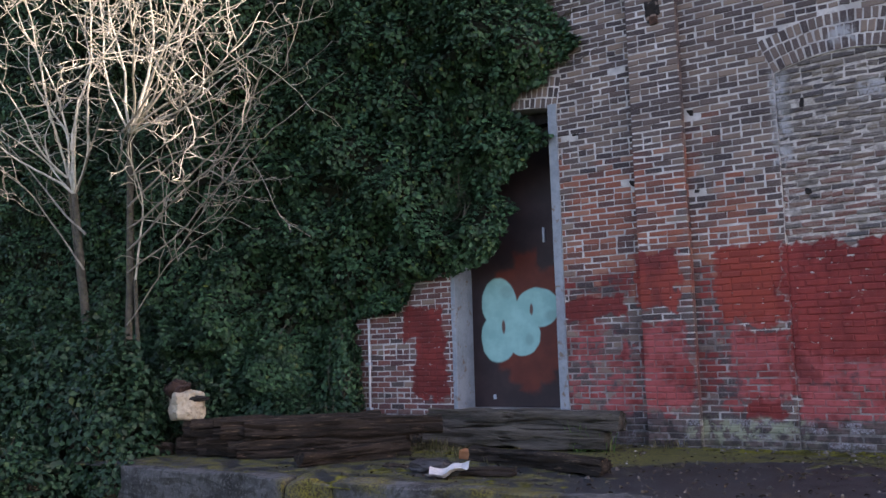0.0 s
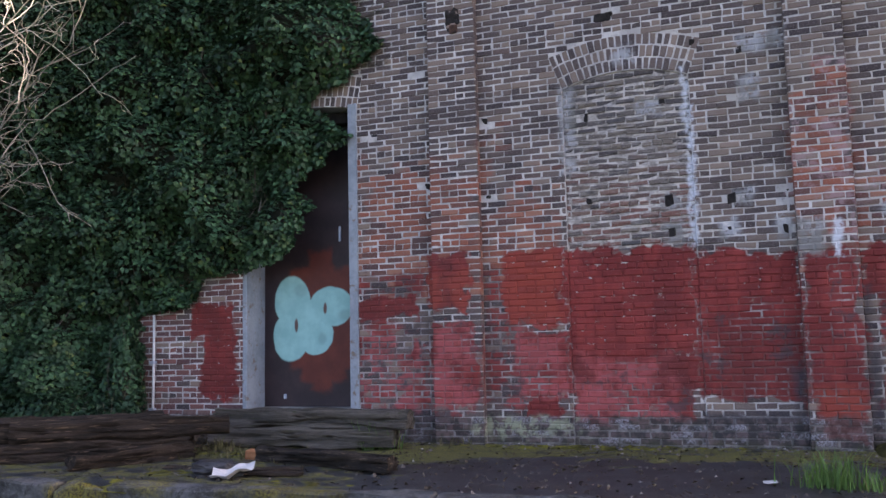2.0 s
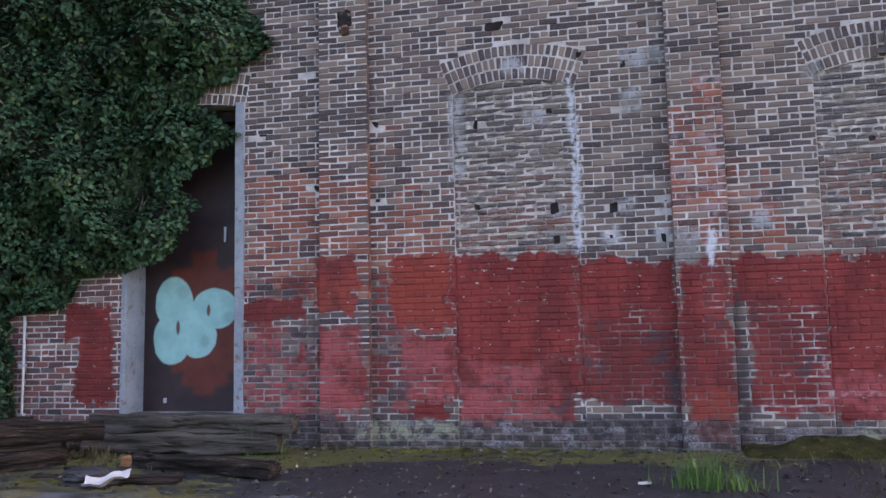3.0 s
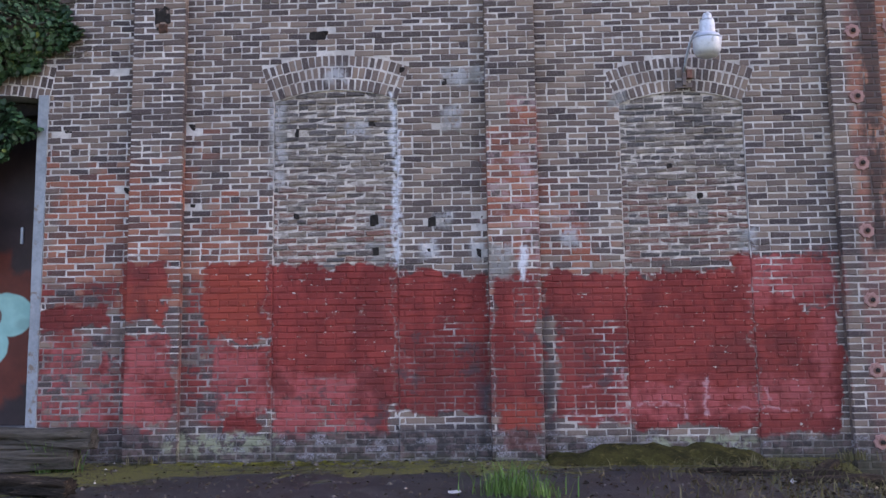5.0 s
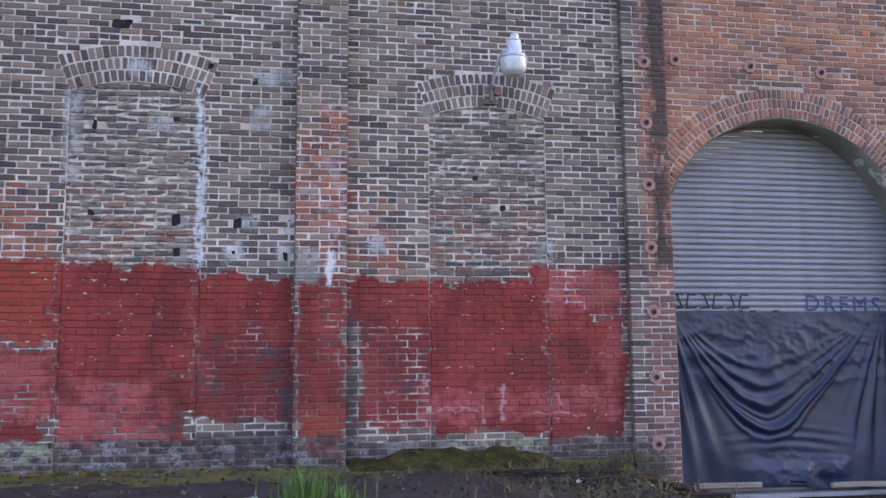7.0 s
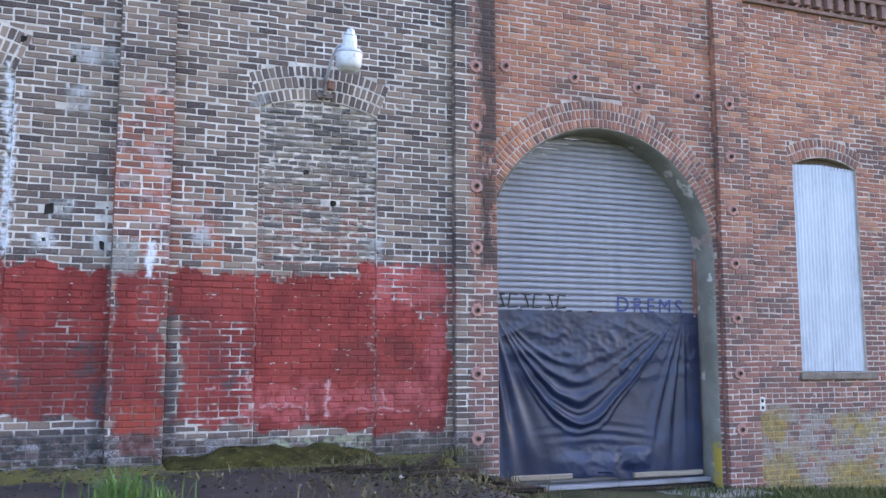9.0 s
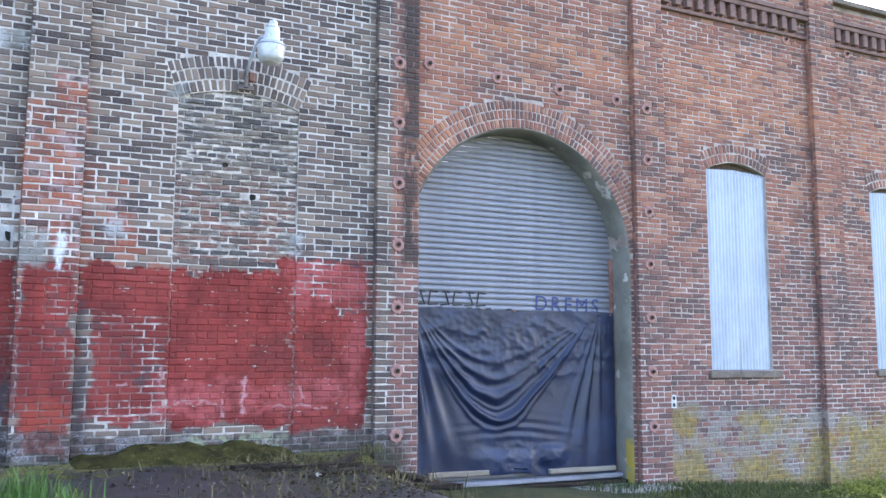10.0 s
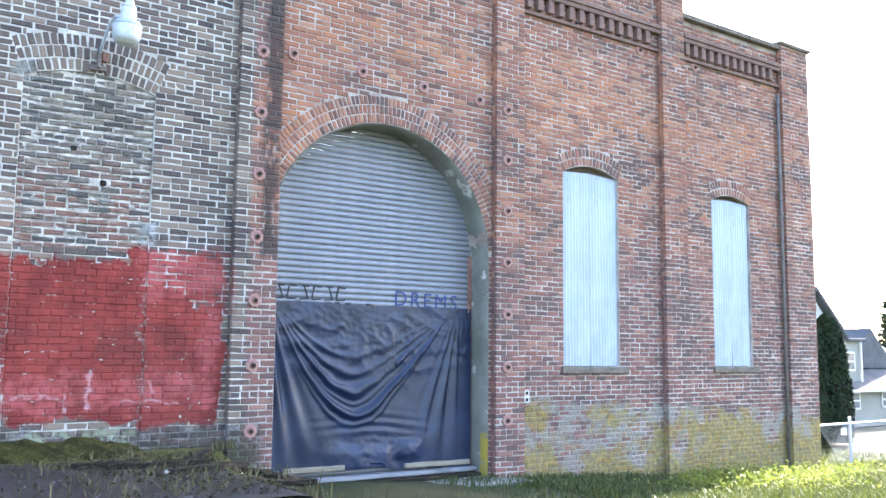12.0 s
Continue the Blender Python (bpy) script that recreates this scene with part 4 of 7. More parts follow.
def door_material():
    n = Nodes("rusty_sheet_door")
    p = n.pos
    x, y, z = n.xyz(p)
    mid, fine = n.noise(p, 2.5, 5, 0.6), n.noise(p, 40, 4, 0.6)
    col = n.mix(n.step(mid, 0.35, 0.65), (0.022, 0.014, 0.017), (0.040, 0.024, 0.027))
    red = n.patches(n.wobble(0.28, 3.5), ((-5.36, -4.1, 0.86, 2.15), (-5.05, -4.76, 0.6, 2.36), (-5.2, -4.55, 0.72, 1.2)), 0.05)
    col = n.mix(red, col, n.mix(n.step(mid, 0.35, 0.7), (0.095, 0.017, 0.010), (0.15, 0.028, 0.016)))
    spray = ellipses(n, n.wobble(0.05, 4.0), ((-5.33, 1.72, 0.255, 0.33), (-5.35, 1.28, 0.255, 0.32), (-5.0, 1.30, 0.25, 0.255), (-4.78, 1.64, 0.31, 0.25), (-5.1, 1.5, 0.22, 0.24)), 0.05)
    gaps = ellipses(n, n.wobble(0.03, 6.0), ((-5.27, 1.42, 0.026, 0.085), (-4.86, 1.62, 0.024, 0.07)), 0.3)
    spray = n.math("MULTIPLY", spray, n.math("SUBTRACT", 1.0, n.math("MULTIPLY", gaps, 0.9)))
    grey = ellipses(n, n.wobble(0.05, 4.0), ((-4.56, 1.53, 0.12, 0.06), (-4.9, 1.24, 0.06, 0.07), (-5.2, 1.86, 0.10, 0.08)), 0.4)
    tint = n.mix(n.step(n.noise(p, 5, 4), 0.35, 0.7), (0.23, 0.50, 0.48), (0.30, 0.60, 0.57))
    tint = n.mix(n.math("MULTIPLY", grey, 0.45), tint, (0.16, 0.30, 0.29))
    col = n.mix(n.math("MULTIPLY", spray, 0.96), col, tint)
    n.bump(n.math("ADD", mid, n.math("MULTIPLY", fine, 0.3)), 0.25, 0.01)
    return n.done(col, 0.62, 0, 0.4)


door = thing("door_1", "tall rusty steel door with turquoise spray paint", "door", (-4.95, 10.40, 0.40), kind="structure")
DOOR_STEEL = door_material()
for i, (a, b) in enumerate(((0.0, 3.8),)):
    part("door_sheet", box(-0.95, 0.80, 0.0, 0.04, a, b, 0.004), DOOR_STEEL, door)
part("padlock_hasp", box(0.30, 0.33, -0.03, -0.002, 2.05, 2.24, 0.004), GALV, door, "bent pale metal hasp")
part("bolt", box(-0.5, -0.46, -0.02, -0.002, 0.1, 0.16, 0.004), GALV, door)
frame_1 = thing("door_frame", "grey painted door frame with flaking edges", "door frame", (0, 0, 0), kind="structure")
part("jamb", rough_block(-5.80, -5.735, 9.985, 10.46, 0.36, 4.1, 2.0, 0.006, 8, 0.006), STEEL_GREY, frame_1)
part("jamb", rough_block(-4.315, -4.20, 9.988, 10.46, 0.36, 4.08, 3.0, 0.006, 8, 0.006), STEEL_GREY, frame_1)
part("head", rough_block(-5.735, -4.32, 10.25, 10.46, 3.92, 4.06, 4.0, 0.006, 6, 0.006), DARK_HOLE, frame_1)
part("threshold", rough_block(-5.735, -4.32, 10.02, 10.46, 0.30, 0.402, 4.0, 0.006, 6, 0.006), CONCRETE, frame_1)

# ---------------- roller shutter door ----------------
shutter = thing("roller_shutter", "grey steel roller shutter, closed, with spray paint scrawls", "roller door", (6.58, 10.40, 0), kind="structure")
PITCH = 0.0755
slat_v, slat_f = [], []
prof = [(0.0, 0.0), (-0.012, 0.006), (-0.019, 0.020), (-0.021, 0.036), (-0.018, 0.052), (-0.009, 0.064), (0.004, 0.068), (0.004, PITCH)]
for sx in (-1.62, 1.62):
    slat_v += [(sx, py, pz) for py, pz in prof]
k = len(prof)
slat_f = [(i, k + i, k + i + 1, i + 1) for i in range(k - 1)]
slat_mesh = mesh_of("slat", slat_v, slat_f, SHUTTER, True)
for i in range(62):
    ob = new("slat", slat_mesh)
    ob.parent = shutter
    ob.location = (0, 0.0, -0.62 + i * PITCH)
part("bottom_bar", box(-1.62, 1.62, -0.06, 0.02, -0.66, -0.60, 0.008), SHUTTER, shutter)
part("guide_rail", box(1.50, 1.56, -0.05, 0.03, -0.6, 2.4, 0.006), RUST, shutter, "rusty guide rail")
INK_BLUE = simple("blue_spray", (0.03, 0.045, 0.14), (0.05, 0.07, 0.2), 12.0, 0.6)
INK_BLACK = simple("black_spray", (0.03, 0.03, 0.035), (0.06, 0.06, 0.07), 12.0, 0.6)


def letters(text, size, at, material, parent, lean=0.0):
    cu = bpy.data.curves.new("lettering", "FONT")
    cu.body, cu.size, cu.extrude, cu.offset = text, size, 0.001, 0.0
    cu.space_character = 1.3
    ob = new("lettering", cu)
    cu.materials.append(material)
    ob.parent = parent
    ob.matrix_basis = pose(*at, 90, 0, 0) @ pose(0, 0, 0, 0, 0, lean)
    return ob


letters("DREMS", 0.28, (0.28, -0.026, 1.675), INK_BLUE, shutter, -1.5)


def stroke(points, r, material, parent, name="spray_stroke"):
    return part(name, add_tube(bmesh.new(), points, [r] * len(points), 5), material, parent)


# the other scrawl cannot be read: plain bars of its size
for i in range(6):
    sx = -1.43 + i * 0.17
    stroke([(sx, -0.022, 1.70), (sx + 0.13, -0.022, 1.71)], 0.010, INK_BLACK, shutter)
    stroke([(sx + 0.03, -0.022, 1.87), (sx + 0.13, -0.022, 1.86)], 0.010, INK_BLACK, shutter)
    stroke([(sx + (0.0 if i % 2 else 0.12), -0.024, 1.70), (sx + (0.03 if i % 2 else 0.06), -0.024, 1.87)], 0.010, INK_BLACK, shutter)
for sx in (-1.15, -0.72, -0.60, -0.44, -0.14):
    stroke([(sx, -0.022, 1.665), (sx + 0.07, -0.022, 1.67)], 0.012, INK_BLACK, shutter)


def lining():
    """The rendered concrete lining of the wide arch: soffit and right jamb."""
    bm = bmesh.new()
    pts = []
    for i in range(37):
        a = radians(-66 + i * (66 + 90) / 36)
        pts.append((ARCH_X + (ARCH_R - 0.004) * math.sin(a), ARCH_Z + (ARCH_R - 0.004) * math.cos(a), math.sin(a), math.cos(a)))
    pts += [(8.146, 1.5, 1, 0), (8.146, 0.5, 1, 0), (8.146, -0.62, 1, 0)]
    rows = []
    for x, z, nx, nz in pts:
        rows.append([bm.verts.new((x, 9.992, z)), bm.verts.new((x - nx * 0.015, 10.0, z - nz * 0.015)), bm.verts.new((x - nx * 0.018, 10.2, z - nz * 0.018)), bm.verts.new((x - nx * 0.015, 10.5, z - nz * 0.015))])
    for r, q in zip(rows, rows[1:]):
        for j in range(3):
            bm.faces.new((r[j], r[j + 1], q[j + 1], q[j]))
    n = Nodes("lining_render")
    p = n.pos
    x, y, z = n.xyz(p)
    mid = n.noise(p, 2.2, 5, 0.6)
    col = n.mix(n.step(mid, 0.35, 0.65), (0.13, 0.132, 0.118), (0.20, 0.20, 0.18))
    col = n.mix(n.step(n.noise(n.vec("ADD", p, (2, 8, 3)), 3.0, 4, 0.6), 0.62, 0.68), col, (0.40, 0.39, 0.37))
    base = n.math("MULTIPLY", n.step(n.math("ADD", z, n.math("MULTIPLY", mid, 0.1)), 0.06, 0.0), n.step(y, 10.16, 10.12))
    col = n.mix(n.math("MULTIPLY", base, n.step(n.noise(p, 9.0, 4, 0.65), 0.3, 0.5)), col, (0.28, 0.215, 0.04))
    n.bump(mid, 0.3, 0.01)
    return solid("arch_lining", bm, n.done(col, 0.85), "grey-green rendered lining of the arch, yellow at its foot", "lining", "structure", True)


lining()
solid("door_apron", rough_block(4.9, 8.5, 9.45, 10.42, -0.75, -0.585, 8, 0.015), CONCRETE, "pale concrete threshold of the wide door", "threshold", "structure")
for px0, px1, pz, py in ((5.3, 6.1, -0.36, 10.28), (7.0, 8.05, -0.40, 10.30)):
    plank = solid("plank", rough_block(px0, px1, py - 0.05, py + 0.03, pz - 0.03, pz + 0.03, px0, 0.008, 4, 0.006), simple("pale_plank", (0.20, 0.17, 0.13), (0.33, 0.29, 0.24), 4.0, 0.9, 0, 0.4, None, (0.3, 5, 5)), "weathered plank weighing down the tarpaulin", "plank")
for i, (pz, py) in enumerate(((-0.46, 10.24), (-0.53, 10.14))):
    solid("sill_beam", rough_block(5.2, 8.12, py - 0.05, py + 0.09, pz - 0.06, pz, i, 0.008, 5, 0.01), SHUTTER if i == 0 else TIMBER, "low bar across the foot of the wide door", "threshold", "structure")


def tarp():
    """A black plastic sheet hung from two corners, sagging into folds."""
    nu, nv = 170, 130
    v = []
    for j in range(nv + 1):
        for i in range(nu + 1):
            u, w = i / nu, j / nv          # w: 0 at the top edge, 1 at the bottom
            d = 0.0
            # swags hanging between the upper left corner and a point near the upper right one
            k = min(max((u - 0.02) / 0.38, 0), 1) if u < 0.40 else min(max((0.89 - u) / 0.49, 0), 1)
            hang = math.sin(k * math.pi / 2) if u < 0.40 else 1 - (1 - k) ** 1.35
            s = w / (0.74 * max(hang, 0.02)) + 0.07 * noise.noise((u * 3.4, w * 3.4, 3)) + 0.02 * noise.noise((u * 11, w * 11, 5))
            taut = min(1, hang * 2.5)
            for at, wide, high in ((0.44, 0.030, 0.022), (0.56, 0.030, 0.030), (0.70, 0.042, 0.060), (0.80, 0.020, 0.012), (0.92, 0.045, 0.062), (1.03, 0.030, 0.018)):
                fade = 1 if at > 0.7 else math.exp(-((u - 0.3) / 0.2) ** 2) + 0.4 * (u > 0.6)
                d += high * fade * taut * math.exp(-((s - at) / wide) ** 2)
            for cu, side in ((0.0, 1), (0.93, -1)):
                du, dw = (u - cu) * side * 1.5, w + 0.03
                r = math.hypot(du, dw)
                th = math.atan2(max(du, 0.0), dw)
                fan = math.exp(-((r - 0.5) / 0.40) ** 2) * (1 if du > -0.02 else 0) * math.exp(-((th - 0.20) / 0.19) ** 2)
                d += 0.032 * math.sin(th * (46 if side > 0 else 40) + 2.0 * noise.noise((th * 3, r * 1.2, cu))) * fan
            d += 0.006 * math.sin(w * 95 + 5 * noise.noise((u * 3, w * 3, 11))) * math.exp(-((w - 0.74) / 0.07) ** 2 - ((u - 0.5) / 0.22) ** 2)
            calm = math.exp(-((w - 0.2) / 0.22) ** 2) + 0.9 * math.exp(-((w - 0.9) / 0.12) ** 2) * math.exp(-((u - 0.55) / 0.25) ** 2)
            d += 0.020 * calm * (0.5 - 2 * abs(noise.noise((u * 9, w * 8, 1)))) + 0.008 * calm * noise.noise((u * 44, w * 34, 4))
            d += 0.02 * noise.noise((u * 3, w * 3, 7))
            d += 0.06 * math.exp(-((u - 0.67) / 0.06) ** 4 - ((w - 0.885) / 0.055) ** 4) + 0.05 * math.exp(-((u - 0.44) / 0.15) ** 4 - ((w - 0.95) / 0.08) ** 4)
            x = 5.01 + u * 3.07
            z = 1.655 - w * 2.02 + 0.012 * math.sin(u * 9) * (w < 0.1) - 0.14 * (u - 0.2) * w + 0.05 * noise.noise((u * 7, 3, 2)) * (w > 0.97)
            v.append((x, 10.30 - d, z))
    f = [(j * (nu + 1) + i, j * (nu + 1) + i + 1, (j + 1) * (nu + 1) + i + 1, (j + 1) * (nu + 1) + i) for j in range(nv) for i in range(nu)]
    n = Nodes("black_plastic")
    dust = n.noise(n.pos, 2.0, 5, 0.6)
    col = n.mix(n.step(dust, 0.4, 0.7), (0.006, 0.013, 0.040), (0.015, 0.029, 0.078))
    n.bump(n.noise(n.pos, 26, 4, 0.6), 0.25, 0.01)
    m = n.done(col, n.math("ADD", 0.30, n.math("MULTIPLY", dust, 0.2)), 0, 0.5)
    ob = new("tarpaulin", mesh_of("tarpaulin", v, f, m, True))
    tagged(ob, "black plastic sheet hung in sagging folds over the shutter", "tarpaulin")
    for cx, cz in ((5.05, 1.63), (8.02, 1.63), (6.5, 1.65)):
        part("fixing", add_lathe(bmesh.new(), [(0.012, 0), (0.018, 0.006), (0.0175, 0.012)], (cx, 10.29, cz), 8, Matrix.Rotation(radians(90), 4, "X")), RUST, ob)


tarp()

# ---------------- sheeted windows ----------------
WINDOW_WOOD = simple("old_window_wood", (0.06, 0.045, 0.035), (0.12, 0.09, 0.07), 5.0, 0.9, 0, 0.4, None, (4, 4, 0.4))
SILL = simple("sill_stone", (0.10, 0.085, 0.075), (0.18, 0.15, 0.13), 5.0, 0.9, 0, 0.5, (0.22, 0.2, 0.18))


def sheet_leaf(w, h, slope, gap):
    """A corrugated sheet, its top cut on a slope and its inner edge bent."""
    cols = int(w / 0.0115)
    rows = 24
    v = []
    for j in range(rows + 1):
        for i in range(cols + 1):
            u, t = i / cols, j / rows
            top = h + slope * u
            bend = gap * (1 - t) ** 2 * (u if gap > 0 else (1 - u))
            v.append((u * w - bend * 0.6, -0.014 * math.sin(i * 0.0115 / 0.062 * math.tau) - abs(bend) * 0.4 + 0.004 * noise.noise((u * 3, t * 6, w)), t * top))
    f = [(j * (cols + 1) + i, j * (cols + 1) + i + 1, (j + 1) * (cols + 1) + i + 1, (j + 1) * (cols + 1) + i) for j in range(rows) for i in range(cols)]
    return mesh_of("sheet", v, f, GALV, True)


def window(o, name, label):
    ob = thing(name, label, "window", (o.x0, FACE, o.sill), kind="structure")
    w, h = o.x1 - o.x0, o.spring - o.sill
    part("window_frame", box(0, w, 0.11, 0.16, 0, o.crown - o.sill + 0.02), WINDOW_WOOD, ob, "dark old wooden boarding behind the sheets")
    part("head_rail", box(0.0, w, 0.07, 0.105, h - 0.02, h + 0.05, 0.004), WINDOW_WOOD, ob)
    a, b = sheet_leaf(w * 0.49, h + 0.0, 0.03, 0.012), sheet_leaf(w * 0.49, h + 0.03, -0.03, -0.02)
    for me, x, y in ((a, 0.006, 0.045), (b, w * 0.503, 0.060)):
        leaf = new("metal_sheet", me)
        leaf.parent = ob
        leaf.location = (x, y, 0.01)
    sill = part("window_sill", rough_block(-0.06, w + 0.14, -0.05, 0.10, -0.10, -0.002, o.x0, 0.006, 5, 0.008), SILL, ob, "weathered stone sill")
    return ob


window(WINDOW_1, "window_1", "arched window closed with two galvanised corrugated sheets")
window(WINDOW_2, "window_2", "arched window closed with galvanised corrugated sheets, far bay")

# ---------------- cornice ----------------
def cornice(x0, x1, top, label):
    ob = solid("cornice", box(x0, x1, FACE - 0.095, FACE + 0.02, 6.29, 6.36, 0.006), SOOTY, label, "cornice", "structure")
    part("band", box(x0, x1, FACE - 0.12, FACE + 0.02, 6.363, 6.43, 0.006), SOOTY, ob)
    part("band", box(x0, x1, FACE - 0.05, FACE + 0.02, 6.00, 6.05, 0.006), SOOTY, ob)
    me = bm_mesh("dentil", box(-0.05, 0.05, -0.085, 0.01, 0, 0.20, 0.006), SOOTY)
    for i in range(int((x1 - x0 - 0.1) / 0.21)):
        d = new("dentil", me)
        d.parent = ob
        d.location = (x0 + 0.12 + i * 0.21, FACE, 6.085)
    for k in range(3):
        part("coping", box(x0 + (x1 - x0) * k / 3 + 0.004, x0 + (x1 - x0) * (k + 1) / 3 - 0.004, FACE - 0.10, FACE + 0.5, top - 0.09, top + 0.0, 0.01), SILL, ob)
    return ob


cornice(8.72, 11.66, TOP, "corbelled brick cornice with dentils")
cornice(12.22, 14.93, TOP_END, "corbelled brick cornice with dentils under the parapet")
solid("post_cap", rough_block(14.90, 15.84, FACE - 0.16, FACE + 0.5, TOP_END, TOP_END + 0.07, 4, 0.01, 4), SILL, "concrete cap of the corner pilaster", "coping", "structure")
solid("post_cap", rough_block(11.62, 12.27, FACE - 0.16, FACE + 0.5, TOP, TOP + 0.09, 6, 0.01, 4), SILL, "concrete cap of a pilaster", "coping", "structure")

# ---------------- anchor plates ----------------
def anchor_plate():
    ob = thing("anchor_plate", "round scalloped iron anchor plate, rusty pink", "anchor plate", group="wall anchor plates")
    bm = bmesh.new()
    rim, back = [], []
    for i in range(32):
        a = i * math.tau / 32
        r = 0.079 + 0.007 * math.cos(8 * a)
        rim.append(bm.verts.new((r * 0.94 * math.cos(a), -0.022, r * 0.94 * math.sin(a))))
        back.append(bm.verts.new((r * math.cos(a), 0.0, r * math.sin(a))))
    bm.faces.new(rim)
    for i in range(32):
        bm.faces.new((rim[i], back[i], back[(i + 1) % 32], rim[(i + 1) % 32]))
    part("plate", bm, PLATE_RUST, ob)
    part("washer", add_lathe(bmesh.new(), [(0.040, 0.02), (0.038, 0.030), (0.026, 0.034)], (0, 0, 0), 16, Matrix.Rotation(radians(90), 4, "X")), RUST, ob, "darker rusty washer")
    part("rod_end", add_lathe(bmesh.new(), [(0.025, 0.03), (0.025, 0.055), (0.018, 0.060)], (0, 0, 0), 6, Matrix.Rotation(radians(90), 4, "X")), DARK_HOLE, ob, "black nut on the rod end")
    return ob


PLATE_RUST = simple("pink_rust", (0.30, 0.17, 0.155), (0.42, 0.25, 0.23), 14.0, 0.9, 0.05, 0.5, (0.15, 0.07, 0.06))
first_plate = anchor_plate()
spots = [(4.684, FACE - PROUD, 4.54 - 0.729 * i) for i in range(7)] + [(8.387, FACE - PROUD, 4.453 - 0.716 * i) for i in range(7)]
spots += [(5.13, FACE, 4.63), (6.09, FACE, 4.595), (7.03, FACE, 4.565), (7.96, FACE, 4.55), (9.80, FACE, 6.07), (11.23, FACE, 5.95), (12.59, FACE, 5.93)]
first_plate.matrix_world = pose(*spots[0], 0, 0, 0)
for i, s in enumerate(spots[1:]):
    copy_thing(first_plate, pose(*s, 0, i * 37 % 45, 0))

# ---------------- wall lamp ----------------
lamp = thing("wall_lamp", "grey enamelled outdoor lamp on a bent bracket, unlit", "wall lamp", (2.87, FACE, 4.02))
part("bracket_plate", box(-0.09, 0.09, -0.03, 0.0, -0.04, 0.02, 0.004), PIPE_GREY, lamp)
part("bracket_post", box(-0.02, 0.02, -0.07, -0.03, -0.02, 0.19, 0.004), PIPE_GREY, lamp)
part("junction_box", box(0.03, 0.09, -0.06, 0.0, 0.06, 0.16, 0.006), RUST, lamp, "small dark junction box")
part("arm", add_tube(bmesh.new(), [(0, -0.05, 0.12), (0.01, -0.14, 0.24), (0.03, -0.26, 0.38), (0.06, -0.38, 0.46), (0.12, -0.48, 0.42)], [0.016] * 5, 10), GALV, lamp, "", True)
lm = pose(0.135, -0.52, 0.15, 3, 2, 0)
part("shade", add_lathe(bmesh.new(), [(0.112, 0.0), (0.138, 0.05), (0.146, 0.14), (0.145, 0.185), (0.118, 0.215), (0.090, 0.232), (0.083, 0.25), (0.078, 0.345), (0.068, 0.37)], (0, 0, 0), 28, lm), LAMP_METAL, lamp, "", True)
part("reflector_band", add_lathe(bmesh.new(), [(0.147, 0.172), (0.153, 0.185), (0.122, 0.222)], (0, 0, 0), 28, lm), GALV, lamp, "", True)
part("lens", add_lathe(bmesh.new(), [(0.02, -0.02), (0.07, -0.018), (0.100, -0.004), (0.104, 0.001)], (0, 0, 0), 28, lm), simple("frosted_lens", (0.55, 0.58, 0.62), (0.68, 0.70, 0.73), 8.0, 0.4), lamp, "frosted lamp glass", True)
part("cap", add_lathe(bmesh.new(), [(0.070, 0.366), (0.072, 0.380), (0.045, 0.386), (0.048, 0.425), (0.040, 0.447), (0.018, 0.456)], (0, 0, 0), 20, lm), LAMP_METAL, lamp, "", True)

# ---------------- pipes and boxes on the wall ----------------
pipe = thing("downpipe", "dark iron downpipe fixed beside the corner pilaster", "downpipe", (14.86, FACE - 0.06, 0))
part("pipe", add_tube(bmesh.new(), [(0, 0, -0.95), (0, 0, 2.5), (0, 0, 5.85)], [0.029] * 3, 12), PIPE_GREY, pipe, "", True)
for z in (0.2, 1.9, 3.6, 5.3):
    part("bracket", add_lathe(bmesh.new(), [(0.034, 0), (0.039, 0.012), (0.039, 0.045), (0.034, 0.057)], (0, 0, z), 12), PIPE_GREY, pipe)
conduit = thing("conduit", "thin white pipe rising beside the brickwork", "pipe", (-7.12, FACE - 0.05, 0.02))
part("pipe", add_tube(bmesh.new(), [(0, 0, 0), (0.01, 0, 0.8), (0.0, 0.01, 1.58)], [0.017] * 3, 10), PVC, conduit, "", True)
part("clip", box(-0.04, 0.04, -0.03, 0.03, 0.95, 0.99, 0.004), GALV, conduit)
part("clip", box(-0.04, 0.04, -0.03, 0.03, 0.35, 0.39, 0.004), GALV, conduit)
socket_box = thing("socket_box", "small white outdoor socket box on the wall", "socket box", (8.80, FACE, 0.468))
part("box", box(-0.05, 0.05, -0.05, 0.0, -0.09, 0.09, 0.006), PVC, socket_box)
for dz in (-0.045, 0.045):
    part("outlet", box(-0.022, 0.022, -0.056, -0.051, dz - 0.022, dz + 0.022, 0.002), DARK_HOLE, socket_box, "dark outlet")
TIMBER_RUST = simple("rusty_timber", (0.03, 0.018, 0.014), (0.12, 0.06, 0.04), 14.0, 0.95, 0, 0.6)
hole = thing("wall_socket_cavity", "dark square hole where a beam has gone", "hole", (-2.90, FACE - PROUD, 4.88), kind="structure")
part("cavity", rough_block(-0.075, 0.08, -0.006, 0.02, -0.15, 0.15, 3, 0.05, 5, 0.01), DARK_HOLE, hole)
part("timber_stub", rough_block(-0.04, 0.07, -0.016, 0.0, -0.15, -0.05, 6, 0.02, 3, 0.008), TIMBER_RUST, hole, "rotten rusty stub")
